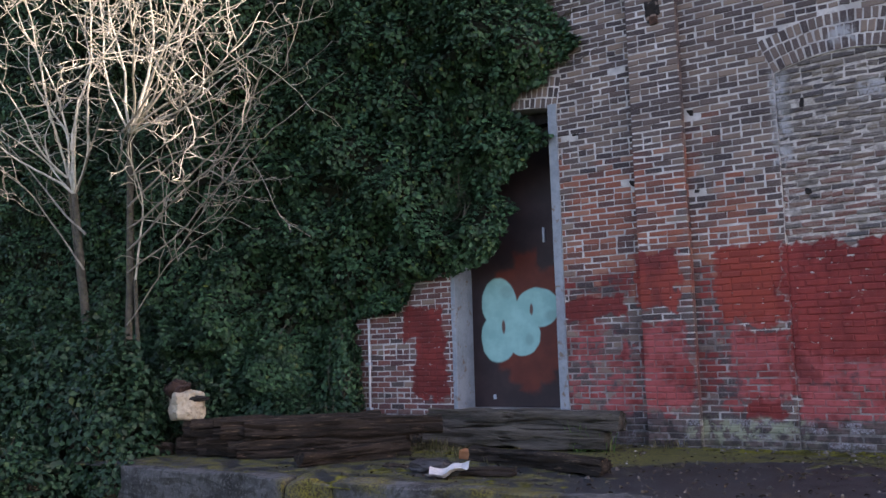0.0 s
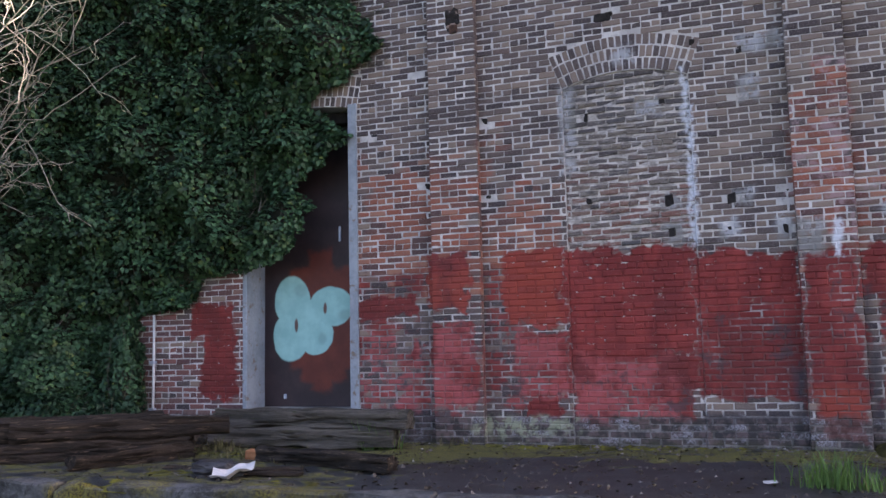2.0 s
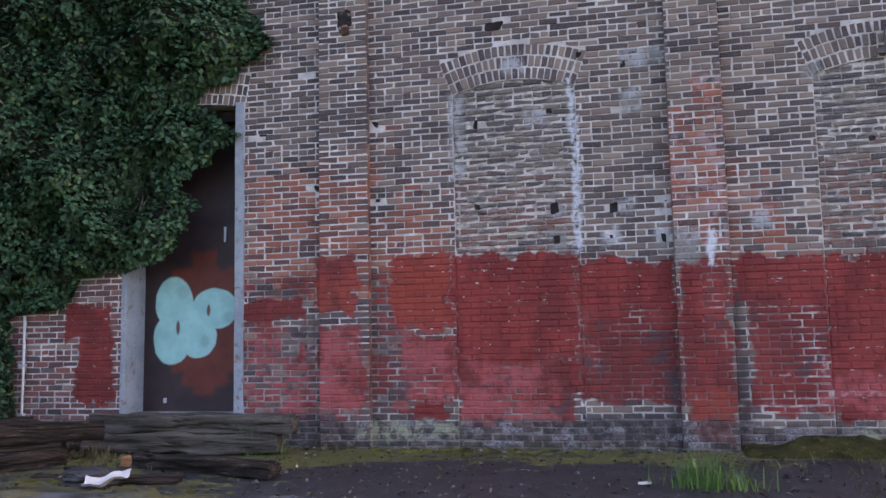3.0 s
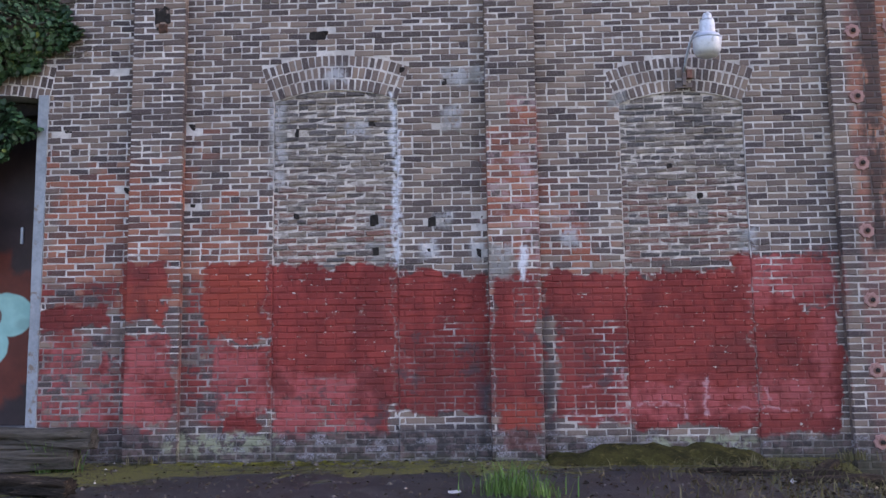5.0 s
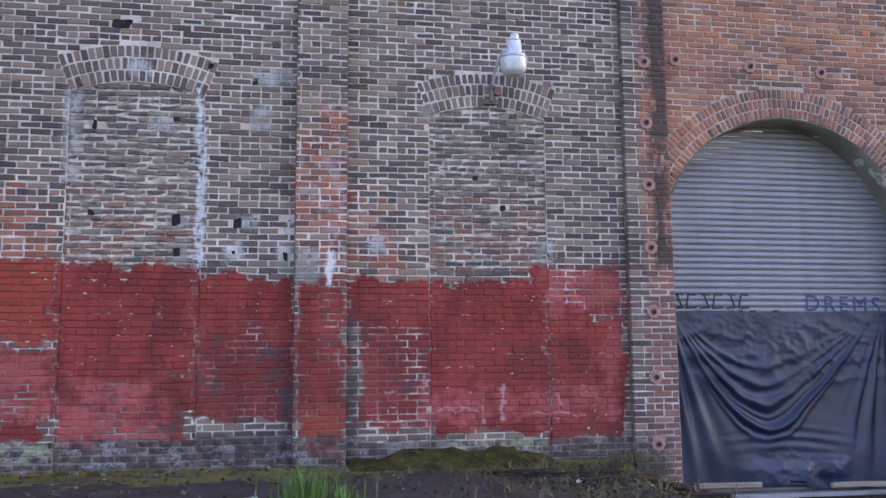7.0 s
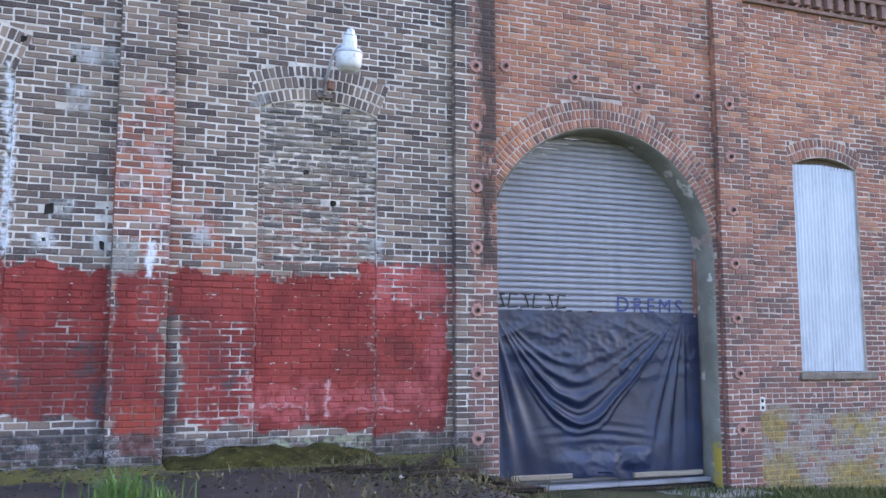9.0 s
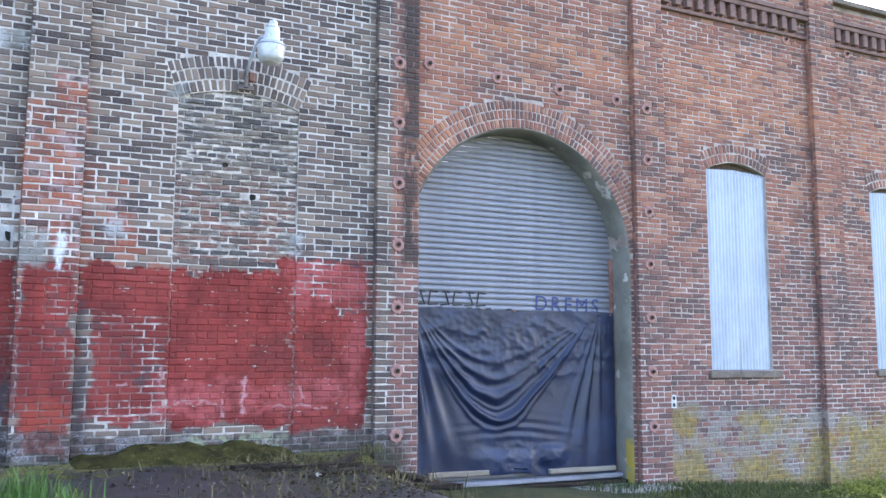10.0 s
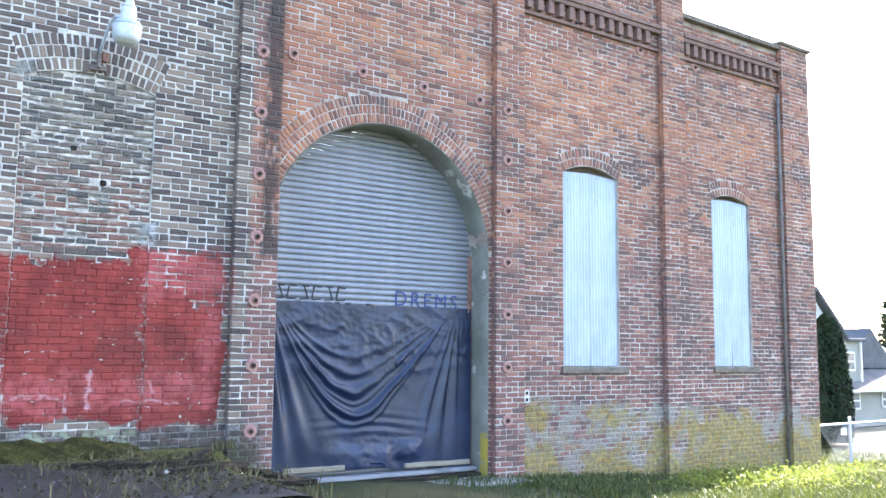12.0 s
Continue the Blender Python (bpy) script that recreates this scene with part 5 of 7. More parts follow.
for i, (x0, x1, z0, z1) in enumerate(POCKETS):
    bm = rough_block(x0 + 0.015, x1 - 0.015, FACE + 0.001, FACE + 0.03, z0 + 0.01, z1 - 0.01, i * 2.3, 0.045, 5, 0.01)
    solid("pocket", bm, DARK_HOLE, "dark pocket where bricks have fallen out", "hole", "structure")
for i, (x0, x1, z0, z1) in enumerate(FILL_POCKETS):
    bm = rough_block(x0 + 0.01, x1 - 0.01, FACE + 0.018, FACE + 0.05, z0 + 0.008, z1 - 0.008, 40 + i * 1.9, 0.035, 4, 0.01)
    solid("pocket", bm, DARK_HOLE, "dark pocket in the filling of a blocked window", "hole", "structure")


# ---------------- timbers ----------------
def tie(length, w, h, seed, broken=0.0):
    """An old sleeper: split, rounded and rotted, with cracks along its grain."""
    nx, ring_n = 46, 40
    v, f = [], []
    for i in range(nx + 1):
        x = -length / 2 + length * i / nx
        ragged = 0.0
        for k in range(ring_n):
            a = k * math.tau / ring_n + 0.1
            c, s = math.cos(a), math.sin(a)
            m = max(abs(c), abs(s))
            q = 0.86 + 0.14 * min(1, 1 / m - 0.2) if m > 0.92 else 0.93
            py, pz = c / m * w / 2 * (0.97 if m < 0.8 else 1), s / m * h / 2 * (0.97 if m < 0.8 else 1)
            d = 0.045 * noise.noise((x * 1.6 + seed, py * 9, pz * 9)) - 0.03 * max(0, noise.noise((x * 3.1, a * 1.1, seed + 4)) - 0.1) * 2 + 0.011 * noise.noise((x * 0.7 + seed, py * 26 + seed, pz * 26)) + 0.004 * noise.noise((x * 9, py * 40 + seed, pz * 40))
            crack = noise.noise((x * 0.5 + seed * 2, a * 5.0, seed))
            d -= 0.045 * max(0, 0.5 - abs(crack) * 9) * 2
            end = 1.0 - broken * max(0, noise.noise((seed, a * 1.5, 2)) + 0.3) * (i / nx > 0.75) * (i / nx - 0.75) * 4
            r = math.hypot(py, pz)
            off = 0.03 * noise.noise((seed, a * 3, 9)) * (1 if i in (0, nx) else 0)
            v.append((x + off, py * (1 + d / r) * end, pz * (1 + d / r) * end))
    for i in range(nx):
        for k in range(ring_n):
            f.append((i * ring_n + k, i * ring_n + (k + 1) % ring_n, (i + 1) * ring_n + (k + 1) % ring_n, (i + 1) * ring_n + k))
    f.append(tuple(range(ring_n)))
    f.append(tuple(nx * ring_n + k for k in reversed(range(ring_n))))
    return mesh_of("timber", v, f, TIMBER, False)


def lay_tie(x, y, z, turn, length, w, h, seed, label, tilt=0.0, broken=0.0, group="stacked sleepers"):
    ob = new("railway_tie", tie(length, w, h, seed, broken))
    if group == "door step beams":
        ob.data.materials[0] = TIMBER_GREY
    ob.matrix_world = pose(x, y, z + h / 2, 0, tilt, turn)
    return tagged(ob, label, "timber", group)


STACK = Vector((math.cos(radians(40)), math.sin(radians(40)), 0))
for layer in range(2):
    for k in range(5):
        base = Vector((-7.02 - 0.27 * k, 7.46 + 0.02 * k, 0))
        ln = 1.85 + 0.17 * ((k * 7 + layer * 2) % 3)
        mid_at = base + STACK * (ln / 2 + 0.08 * ((k + layer) % 2))
        lay_tie(mid_at.x, mid_at.y, 0.012 + layer * (0.198 + 0.008 * (k % 2)), 40 + (k * 3 % 5 - 2) * 1.5, ln, 0.205, 0.20, 3.0 + k * 1.7 + layer * 9,
                "dark rotten railway tie in a low stack", 0.4 * ((k % 3) - 1))
lay_tie(-5.62, 7.78, -0.005, 74, 1.35, 0.17, 0.15, 31, "short dark timber lying against the stack")
lay_tie(-4.62, 9.38, 0.02, 0.6, 2.3, 0.24, 0.21, 41, "grey weathered beam lying before the door", 0, 0.2, "door step beams")
lay_tie(-4.52, 9.42, 0.232, 0.2, 2.42, 0.26, 0.205, 43, "grey weathered beam forming a step at the door", 0.3, 0.35, "door step beams")
lay_tie(-3.62, 8.02, -0.005, -17.5, 1.75, 0.18, 0.155, 51, "split dark timber lying on the dock", 0.0, 0.2, "loose timbers")
lay_tie(-8.55, 7.35, 0.0, 15, 0.9, 0.16, 0.15, 57, "short rotten timber under the bushes", 0, 0.3, "loose timbers")
ORANGE_WOOD = simple("fresh_split_wood", (0.24, 0.09, 0.035), (0.36, 0.16, 0.07), 6.0, 0.85, 0, 0.6, None, (0.4, 6, 6))
solid("wood_splinter", rough_block(-0.16, 0.16, -0.05, 0.05, 0, 0.10, 7, 0.03, 5, 0.01), ORANGE_WOOD, "orange splintered piece of wood on the moss", "wood", "", False, (-4.50, 8.30, 0.0), -20)
for i, (x, y, l, a) in enumerate(((-4.75, 7.55, 0.55, 5), (-3.75, 7.35, 0.5, 12), (-4.9, 8.0, 0.4, -30), (-3.95, 7.62, 0.6, 20))):
    solid("board", rough_block(-l / 2, l / 2, -0.07, 0.07, 0, 0.025, i, 0.012, 5, 0.004), TIMBER, "thin rotten board lying on the dock", "board", "", False, (x, y, 0.005), a)


def crumple(name, rx, ry, rz, seed, material, label, category, at, turn, flat=0.0):
    bm = bmesh.new()
    bmesh.ops.create_icosphere(bm, subdivisions=4, radius=1)
    for v in bm.verts:
        p = v.co.copy()
        q = max(abs(p.x), abs(p.y), abs(p.z))
        p = p.lerp(p / q, 0.45)
        d = 0.13 * noise.noise(p * 1.7 + Vector((seed, 0, 0))) + 0.10 * abs(noise.noise(p * 3.7 + Vector((0, seed, 0)))) - 0.07 * abs(noise.noise(p * 8 + Vector((0, 0, seed))))
        p *= 1 + d
        v.co = (p.x * rx, p.y * ry, max(p.z * rz, -rz * 0.85) + rz * 0.85)
    return solid(name, bm, material, label, category, "", False, at, turn)


CREAM = simple("cream_sacking", (0.34, 0.29, 0.21), (0.50, 0.44, 0.34), 5.0, 0.9, 0, 0.5, (0.25, 0.19, 0.12))
PAPER = simple("wet_paper", (0.42, 0.42, 0.43), (0.58, 0.57, 0.56), 6.0, 0.8, 0, 0.3)
BLACK_BAG = simple("dark_bag", (0.02, 0.02, 0.022), (0.05, 0.05, 0.055), 5.0, 0.5, 0, 0.4)
sack = crumple("torn_sack", 0.27, 0.2, 0.19, 5.7, CREAM, "crumpled cream sack, torn open, on the stacked ties", "sack", (-8.10, 7.68, 0.405), -30)
bm = bmesh.new()
bmesh.ops.create_icosphere(bm, subdivisions=3, radius=1)
for v in bm.verts:
    v.co = Vector((v.co.x * 0.17, v.co.y * 0.14, v.co.z * 0.11)) * (1 + 0.5 * noise.noise(v.co * 2.2)) + Vector((-0.04, -0.09, 0.36))
part("torn_opening", bm, simple("dark_brown_stuffing", (0.025, 0.015, 0.012), (0.06, 0.035, 0.028), 9.0, 0.95, 0, 0.8), sack, "dark brown torn opening")
bm = bmesh.new()
bmesh.ops.create_icosphere(bm, subdivisions=3, radius=1)
for v in bm.verts:
    v.co = Vector((v.co.x * 0.04, v.co.y * 0.12, v.co.z * 0.035)) * (1 + 0.4 * noise.noise(v.co * 2.0)) + Vector((0.235, 0.09, 0.25))
part("tear", bm, DARK_HOLE, sack, "dark tear")
crumple("dark_bag", 0.19, 0.13, 0.07, 8.0, BLACK_BAG, "crumpled dark bag lying on the dock", "bag", (-4.35, 7.32, 0.0), 20)


def paper_scrap(at, turn, w, h, seed, label, lift=1.0):
    bm = bmesh.new()
    bmesh.ops.create_grid(bm, x_segments=10, y_segments=10, size=0.5)
    for v in bm.verts:
        x, y = v.co.x, v.co.y
        v.co = (x * w, y * h * (1 - 0.5 * (x < 0) * abs(x)), 0.01 + lift * (0.02 + 0.10 * max(0, x + 0.1) + 0.05 * noise.noise((x * 3, y * 3, seed)) + 0.10 * max(0, y)))
    ob = new("paper_scrap", bm_mesh("paper_scrap", bm, PAPER))
    ob.matrix_world = pose(*at, 0, 0, turn)
    mod = ob.modifiers.new("thick", "SOLIDIFY")
    mod.thickness = 0.003
    return tagged(ob, label, "paper")


paper_scrap((-4.02, 7.12, 0.0), 25, 0.36, 0.30, 3, "torn white paper lying on the dock")
paper_scrap((0.35, 7.75, -0.01), 10, 0.10, 0.07, 5, "small white scrap lying on the asphalt", 0.15)
paper_scrap((3.2, 8.2, -0.01), 50, 0.10, 0.05, 6, "small white scrap lying on the asphalt", 0.15)

# rubble and litter on the dock
rubble_v, rubble_f = [], []
rng = random.Random(77)
for i in range(700):
    x, y = rng.uniform(-6.5, 3.0), rng.uniform(6.8, 9.97)
    if rng.random() < 0.6:
        y = 9.98 - abs(rng.gauss(0, 0.25))
    s = rng.uniform(0.006, 0.022) * (1.8 if rng.random() < 0.06 else 1)
    o = len(rubble_v)
    z = dock_height(x, y) + (0.02 if y > 9.6 and -3.2 < x < 0.6 else 0)
    for dx, dy, dz in ((-1, 0, 0), (0.3, -1, 0), (0.9, 0.5, 0), (-0.2, 0.9, 0), (0.1, 0.1, 0.8)):
        rubble_v.append((x + dx * s * rng.uniform(0.7, 1.3), y + dy * s * rng.uniform(0.7, 1.3), z + dz * s - 0.002))
    rubble_f += [(o, o + 1, o + 4), (o + 1, o + 2, o + 4), (o + 2, o + 3, o + 4), (o + 3, o, o + 4)]
RUBBLE = leaf_material("rubble_bits", (0.05, 0.045, 0.04), (0.20, 0.18, 0.17), (0.55, 0.54, 0.52), 0.9)
tagged(new("rubble", mesh_of("rubble", rubble_v, rubble_f, RUBBLE)), "crumbs of mortar, brick and leaves scattered on the dock", "rubble", "", "stuff")


# ---------------- plants ----------------
class Leaves:
    """A cloud of small folded leaves, made into one mesh."""

    def __init__(self, seed):
        self.rng = np.random.default_rng(seed)
        self.v, self.n = [], 0

    def add(self, points, normals, size, spread=0.6, droop=0.35, aspect=0.62):
        r, k = self.rng, len(points)
        if not k:
            return
        p = np.asarray(points, float)
        nrm = np.asarray(normals, float) + r.normal(0, spread, (k, 3))
        nrm /= np.linalg.norm(nrm, axis=1, keepdims=True) + 1e-9
        way = r.normal(0, 1, (k, 3)) + np.array((0, 0, -droop * 2))
        way -= (way * nrm).sum(1, keepdims=True) * nrm
        way /= np.linalg.norm(way, axis=1, keepdims=True) + 1e-9
        side = np.cross(nrm, way)
        s = size * r.uniform(0.55, 1.3, (k, 1))
        fold = nrm * s * r.uniform(0.05, 0.28, (k, 1))
        quad = np.stack((p - way * s * 0.5, p + side * s * aspect * 0.5 + fold - way * s * 0.08, p + way * s * 0.5, p - side * s * aspect * 0.5 + fold - way * s * 0.08), 1)
        self.v.append(quad.reshape(-1, 3))
        self.n += k

    def mesh(self, name, material):
        v = np.concatenate(self.v).astype(np.float32)
        k = len(v) // 4
        o = np.arange(k)[:, None] * 4
        tri = np.concatenate((o + np.array([[0, 1, 2]]), o + np.array([[0, 2, 3]])), 1).reshape(-1)
        me = bpy.data.meshes.new(name)
        me.vertices.add(len(v))
        me.vertices.foreach_set("co", v.reshape(-1))
        me.loops.add(len(tri))
        me.loops.foreach_set("vertex_index", tri.astype(np.int32))
        me.polygons.add(k * 2)
        me.polygons.foreach_set("loop_start", np.arange(0, k * 6, 3, dtype=np.int32))
        me.update(calc_edges=True)
        me.materials.append(material)
        return me


def ivy_edge(z):
    """How far right the ivy reaches at the height z."""
    marks = ((1.55, -7.3), (1.62, -7.1), (1.68, -6.5), (2.04, -6.36), (2.10, -5.7), (2.2, -5.25), (2.55, -4.92), (2.85, -4.88), (3.15, -4.95), (3.45, -4.62), (3.66, -4.24), (3.85, -4.45), (4.1, -4.85), (4.35, -4.55), (4.6, -4.05), (4.78, -3.78), (4.95, -4.05), (5.3, -4.25), (5.6, -3.9), (8.0, -4.6))
    if z <= marks[0][0]:
        return -7.35
    for (a, xa), (b, xb) in zip(marks, marks[1:]):
        if z <= b:
            return xa + (xb - xa) * (z - a) / (b - a)
    return marks[-1][1]


def ivy_depth(x, z):
    """How far the ivy bulges out from the wall."""
    inside = ivy_edge(z) - x
    d = 0.06 + 0.42 * (1 - math.exp(-max(inside, 0) / 0.9))
    d += 0.22 * max(0, min(1, (-7.4 - x) / 1.5)) + 0.5 * max(0, min(1, (1.6 - z) / 1.6)) * max(0, min(1, (-7.6 - x) / 1.0))
    lump = 0.42 * noise.noise((x * 0.75, z * 0.75, 2.0)) + 0.55 * noise.noise((x * 1.7, z * 1.7, 5.0)) + 0.24 * noise.noise((x * 4.2, z * 4.2, 9.0))
    return d + lump * min(1, max(inside, 0) / 0.8 + 0.15)


rng = random.Random(5)
ivy_points, ivy_normals = [], []
while len(ivy_points) < 150000:
    z = rng.uniform(0.0, 8.6) if rng.random() < 0.9 else rng.uniform(0.0, 1.5)
    edge = ivy_edge(z) + 0.16 * noise.noise((z * 4, 1.0, 3.0)) + 0.14 * noise.noise((z * 13, 2.0, 3.0)) + (0.35 * max(0, noise.noise((z * 3.1, 7.0, 1.0))) if z > 4.3 else 0)
    x = edge - abs(rng.uniform(0, 1)) ** 1.15 * (15.5 + edge)
    if z < 2.2 and x > -7.25 + 0.12 * noise.noise((z * 6, 0, 0)):
        under = ivy_edge(z)
        if x > under:
            continue
    h = ivy_depth(x, z)
    e = 0.12
    gx, gz = (ivy_depth(x + e, z) - h) / e, (ivy_depth(x, z + e) - h) / e
    deep = rng.random() ** 2 * 0.22
    thin = min(1, max(0.2, h / 0.25))
    y = 9.985 - max(0.01, h - deep * thin - rng.gauss(0, 0.03))
    if z > 7.9 and x > -7.3:
        continue
    if noise.noise((x * 2.6, z * 2.6, 20.0)) < -0.34 and rng.random() < 0.7:
        continue
    ivy_points.append((x, y, z))
    ivy_normals.append((-gx * 0.9, -0.85, 0.75 - gz * 0.9))
cloud = Leaves(3)
cloud.add(ivy_points, ivy_normals, 0.078, 0.45, 0.5, 0.72)
ivy = thing("ivy", "dense dark green ivy covering the wall and half the door", "ivy", (-8.0, 9.9, 0.0))
leaves = new("leaves", cloud.mesh("leaves", IVY_LEAF))
leaves.parent, leaves.matrix_parent_inverse = ivy, ivy.matrix_world.inverted()
tagged(leaves, kind="stuff")
# the dark tangle of stems behind the leaves
bm = bmesh.new()
for i in range(300):
    z = rng.uniform(0, 6.0)
    x = rng.uniform(-14.5, ivy_edge(z) - 0.1)
    pts, p = [], Vector((x, 9.97, z))
    for k in range(6):
        if p.x > ivy_edge(p.z) - 0.05 or p.z < 0.05:
            break
        pts.append((p.x, 9.985 - max(0.015, ivy_depth(p.x, p.z) * rng.uniform(0.3, 0.75)), p.z))
        p = p + Vector((rng.uniform(-0.18, 0.18), 0, rng.uniform(0.1, 0.35)))
    if len(pts) > 2:
        add_tube(bm, pts, [0.012 - 0.0015 * k for k in range(len(pts))], 4, False)
stems = part("stem_tangle", bm, BARK_DARK, ivy, "brown climbing stems")
stems.matrix_parent_inverse = ivy.matrix_world.inverted()
tagged(stems, kind="stuff")
# bare creeper runners over the bricks
bm = bmesh.new()
for i in range(16):
    p, pts = Vector((-4.4 + rng.uniform(-0.3, 0.3), 9.985, rng.uniform(4.4, 5.6))), []
    for k in range(9):
        pts.append(tuple(p))
        p = p + Vector((rng.uniform(0.02, 0.13), rng.uniform(-0.004, 0.003), rng.uniform(-0.03, 0.08)))
    add_tube(bm, pts, [0.006 - 0.0004 * k for k in range(9)], 4, False)
runners = part("runner_tangle", bm, BARK_DARK, ivy)
runners.matrix_parent_inverse = ivy.matrix_world.inverted()
tagged(runners, kind="stuff")
# a dark sheet behind the leaves paints the shade inside the ivy
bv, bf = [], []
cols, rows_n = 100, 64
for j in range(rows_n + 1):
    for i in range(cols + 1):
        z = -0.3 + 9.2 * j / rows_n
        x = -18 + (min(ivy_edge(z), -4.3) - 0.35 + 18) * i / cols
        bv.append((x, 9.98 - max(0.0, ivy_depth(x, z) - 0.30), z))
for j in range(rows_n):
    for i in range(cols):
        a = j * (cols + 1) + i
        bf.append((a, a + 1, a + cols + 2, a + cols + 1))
core = part("inner_tangle", mesh_of("inner_tangle", bv, bf, simple("ivy_shade", (0.010, 0.013, 0.008), (0.026, 0.030, 0.018), 14.0, 0.95, 0, 0.9), True), None, ivy, "dark backing sheet that paints the shade inside the ivy")
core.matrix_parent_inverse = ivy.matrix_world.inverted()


def mound(name, centre, radii, count, leaf, material, seed, label, category, core_material=SOIL_OR_SHADE, top_bias=0.5, spread=0.55):
    """A low bush: a lumpy dome thick with leaves over a dark core that paints its inner shade, and bare stems."""
    r = random.Random(seed)
    c = Vector(centre)
    ob = thing(name, label, category, centre)

    def surface(d, shrink=1.0):
        lump = 1 + 0.20 * noise.noise(d * 2.1 + Vector((seed, 0, 0))) + 0.16 * noise.noise(d * 4.7 + Vector((0, seed, 0)))
        return Vector((d.x * radii[0], d.y * radii[1], d.z * radii[2])) * lump * shrink
    pts, nrm = [], []
    while len(pts) < count:
        d = Vector((r.gauss(0, 1), r.gauss(0, 1), abs(r.gauss(0, 1)))).normalized()
        p = surface(d, 1.0 - 0.35 * r.random() ** 2.2)
        pts.append(p)
        nrm.append(Vector((d.x / radii[0], d.y / radii[1], d.z / radii[2] + 0.4)).normalized())
    cl = Leaves(seed)
    cl.add(pts, nrm, leaf, spread, 0.35, 0.7)
    lv = new("leaves", cl.mesh("leaves", material))
    lv.parent = ob
    tagged(lv, kind="stuff")
    # a solid dark core stands in for the shade between the leaves
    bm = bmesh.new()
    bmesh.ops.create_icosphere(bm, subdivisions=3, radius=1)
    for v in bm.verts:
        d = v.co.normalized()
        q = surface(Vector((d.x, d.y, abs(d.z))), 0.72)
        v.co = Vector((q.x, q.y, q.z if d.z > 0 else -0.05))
    part("heart", bm, core_material, ob, "dark solid core that paints the shade inside the bush")
    bm = bmesh.new()
    for i in range(14):
        d = Vector((r.gauss(0, 1), r.gauss(0, 1), abs(r.gauss(0, 1)) + 0.4)).normalized()
        tip = surface(d, 1.12)
        mid_p = tip * 0.55 + Vector((r.uniform(-0.1, 0.1), r.uniform(-0.1, 0.1), 0.08))
        add_tube(bm, [(0, 0, 0), tuple(mid_p), tuple(tip)], [0.012, 0.008, 0.003], 4, False)
    tagged(part("twig_tangle", bm, BARK_DARK, ob), kind="stuff")
    return ob


mound("bush", (-10.3, 7.6, -0.55), (1.5, 0.9, 2.1), 11000, 0.10, BUSH_LEAF, 1, "dense green bramble bush below the bare trees", "bush")
mound("bush", (-11.9, 7.0, -0.6), (1.5, 1.0, 2.4), 9000, 0.10, BUSH_LEAF, 2, "dense green bramble bush, tallest of the row", "bush")
mound("bush", (-8.95, 7.25, -0.6), (0.85, 0.7, 1.7), 7500, 0.09, BUSH_LEAF, 3, "green bramble bush spilling over the dock edge", "bush")
mound("bush", (-9.8, 6.4, -0.65), (1.2, 0.75, 0.95), 6000, 0.09, BUSH_LEAF, 4, "low green bramble bush before the dock", "bush")
mound("bush", (-9.15, 7.5, -0.5), (0.85, 0.45, 1.95), 5000, 0.09, BUSH_LEAF, 9, "green bramble bush hiding the foot of the trees", "bush")
mound("bush", (-8.0, 9.0, -0.05), (1.0, 0.5, 0.65), 4500, 0.08, BUSH_LEAF, 5, "low green plants between the ties and the ivy", "bush")
mound("bush", (-7.3, 9.45, -0.02), (0.42, 0.3, 0.55), 2000, 0.07, BUSH_LEAF, 6, "small leafy plant at the corner of the brickwork", "bush")
mound("ivy_clump", (-7.36, 9.72, -0.02), (0.26, 0.24, 1.5), 2600, 0.065, IVY_LEAF, 16, "strand of ivy beside the white pipe", "ivy")
mound("bush", (-9.5, 8.6, -0.1), (0.9, 0.5, 1.15), 4000, 0.085, BUSH_LEAF, 7, "green bramble bush under the ivy", "bush")
mound("bush", (-7.95, 6.62, -0.35), (0.35, 0.3, 0.38), 900, 0.07, BUSH_LEAF, 8, "small weed clump on the dock edge", "bush")

# leaf litter heaped against the wall
lit = Leaves(9)
lp = [(x, y, dock_height(x, y) + 0.30 * math.exp(-((x + 7.5) / 1.1) ** 2) * max(0, min(1, (y - 8.7) / 0.8)) + rng.uniform(0, 0.03)) for x, y in ((rng.gauss(-7.3, 0.8), rng.uniform(8.4, 9.7)) for _ in range(2600))]
lit.add(lp, [(0, -0.2, 1)] * len(lp), 0.06, 0.5, 0.0, 0.6)
tagged(new("leaf_litter", lit.mesh("leaf_litter", leaf_material("dead_leaf", (0.05, 0.035, 0.02), (0.15, 0.11, 0.07), (0.3, 0.25, 0.18), 0.9))), "dead brown leaves heaped by the brickwork", "leaf litter", "", "stuff")
sheet("litter_heap", [-9.2 + i * 0.12 for i in range(30)], [8.4 + i * 0.1 for i in range(15)], lambda x, y: dock_height(x, y) - 0.03 + 0.32 * math.exp(-((x + 7.6) / 1.0) ** 2) * max(0, min(1, (y - 8.6) / 0.8)), SOIL_OR_SHADE, "heap of earth and dead leaves", "earth")


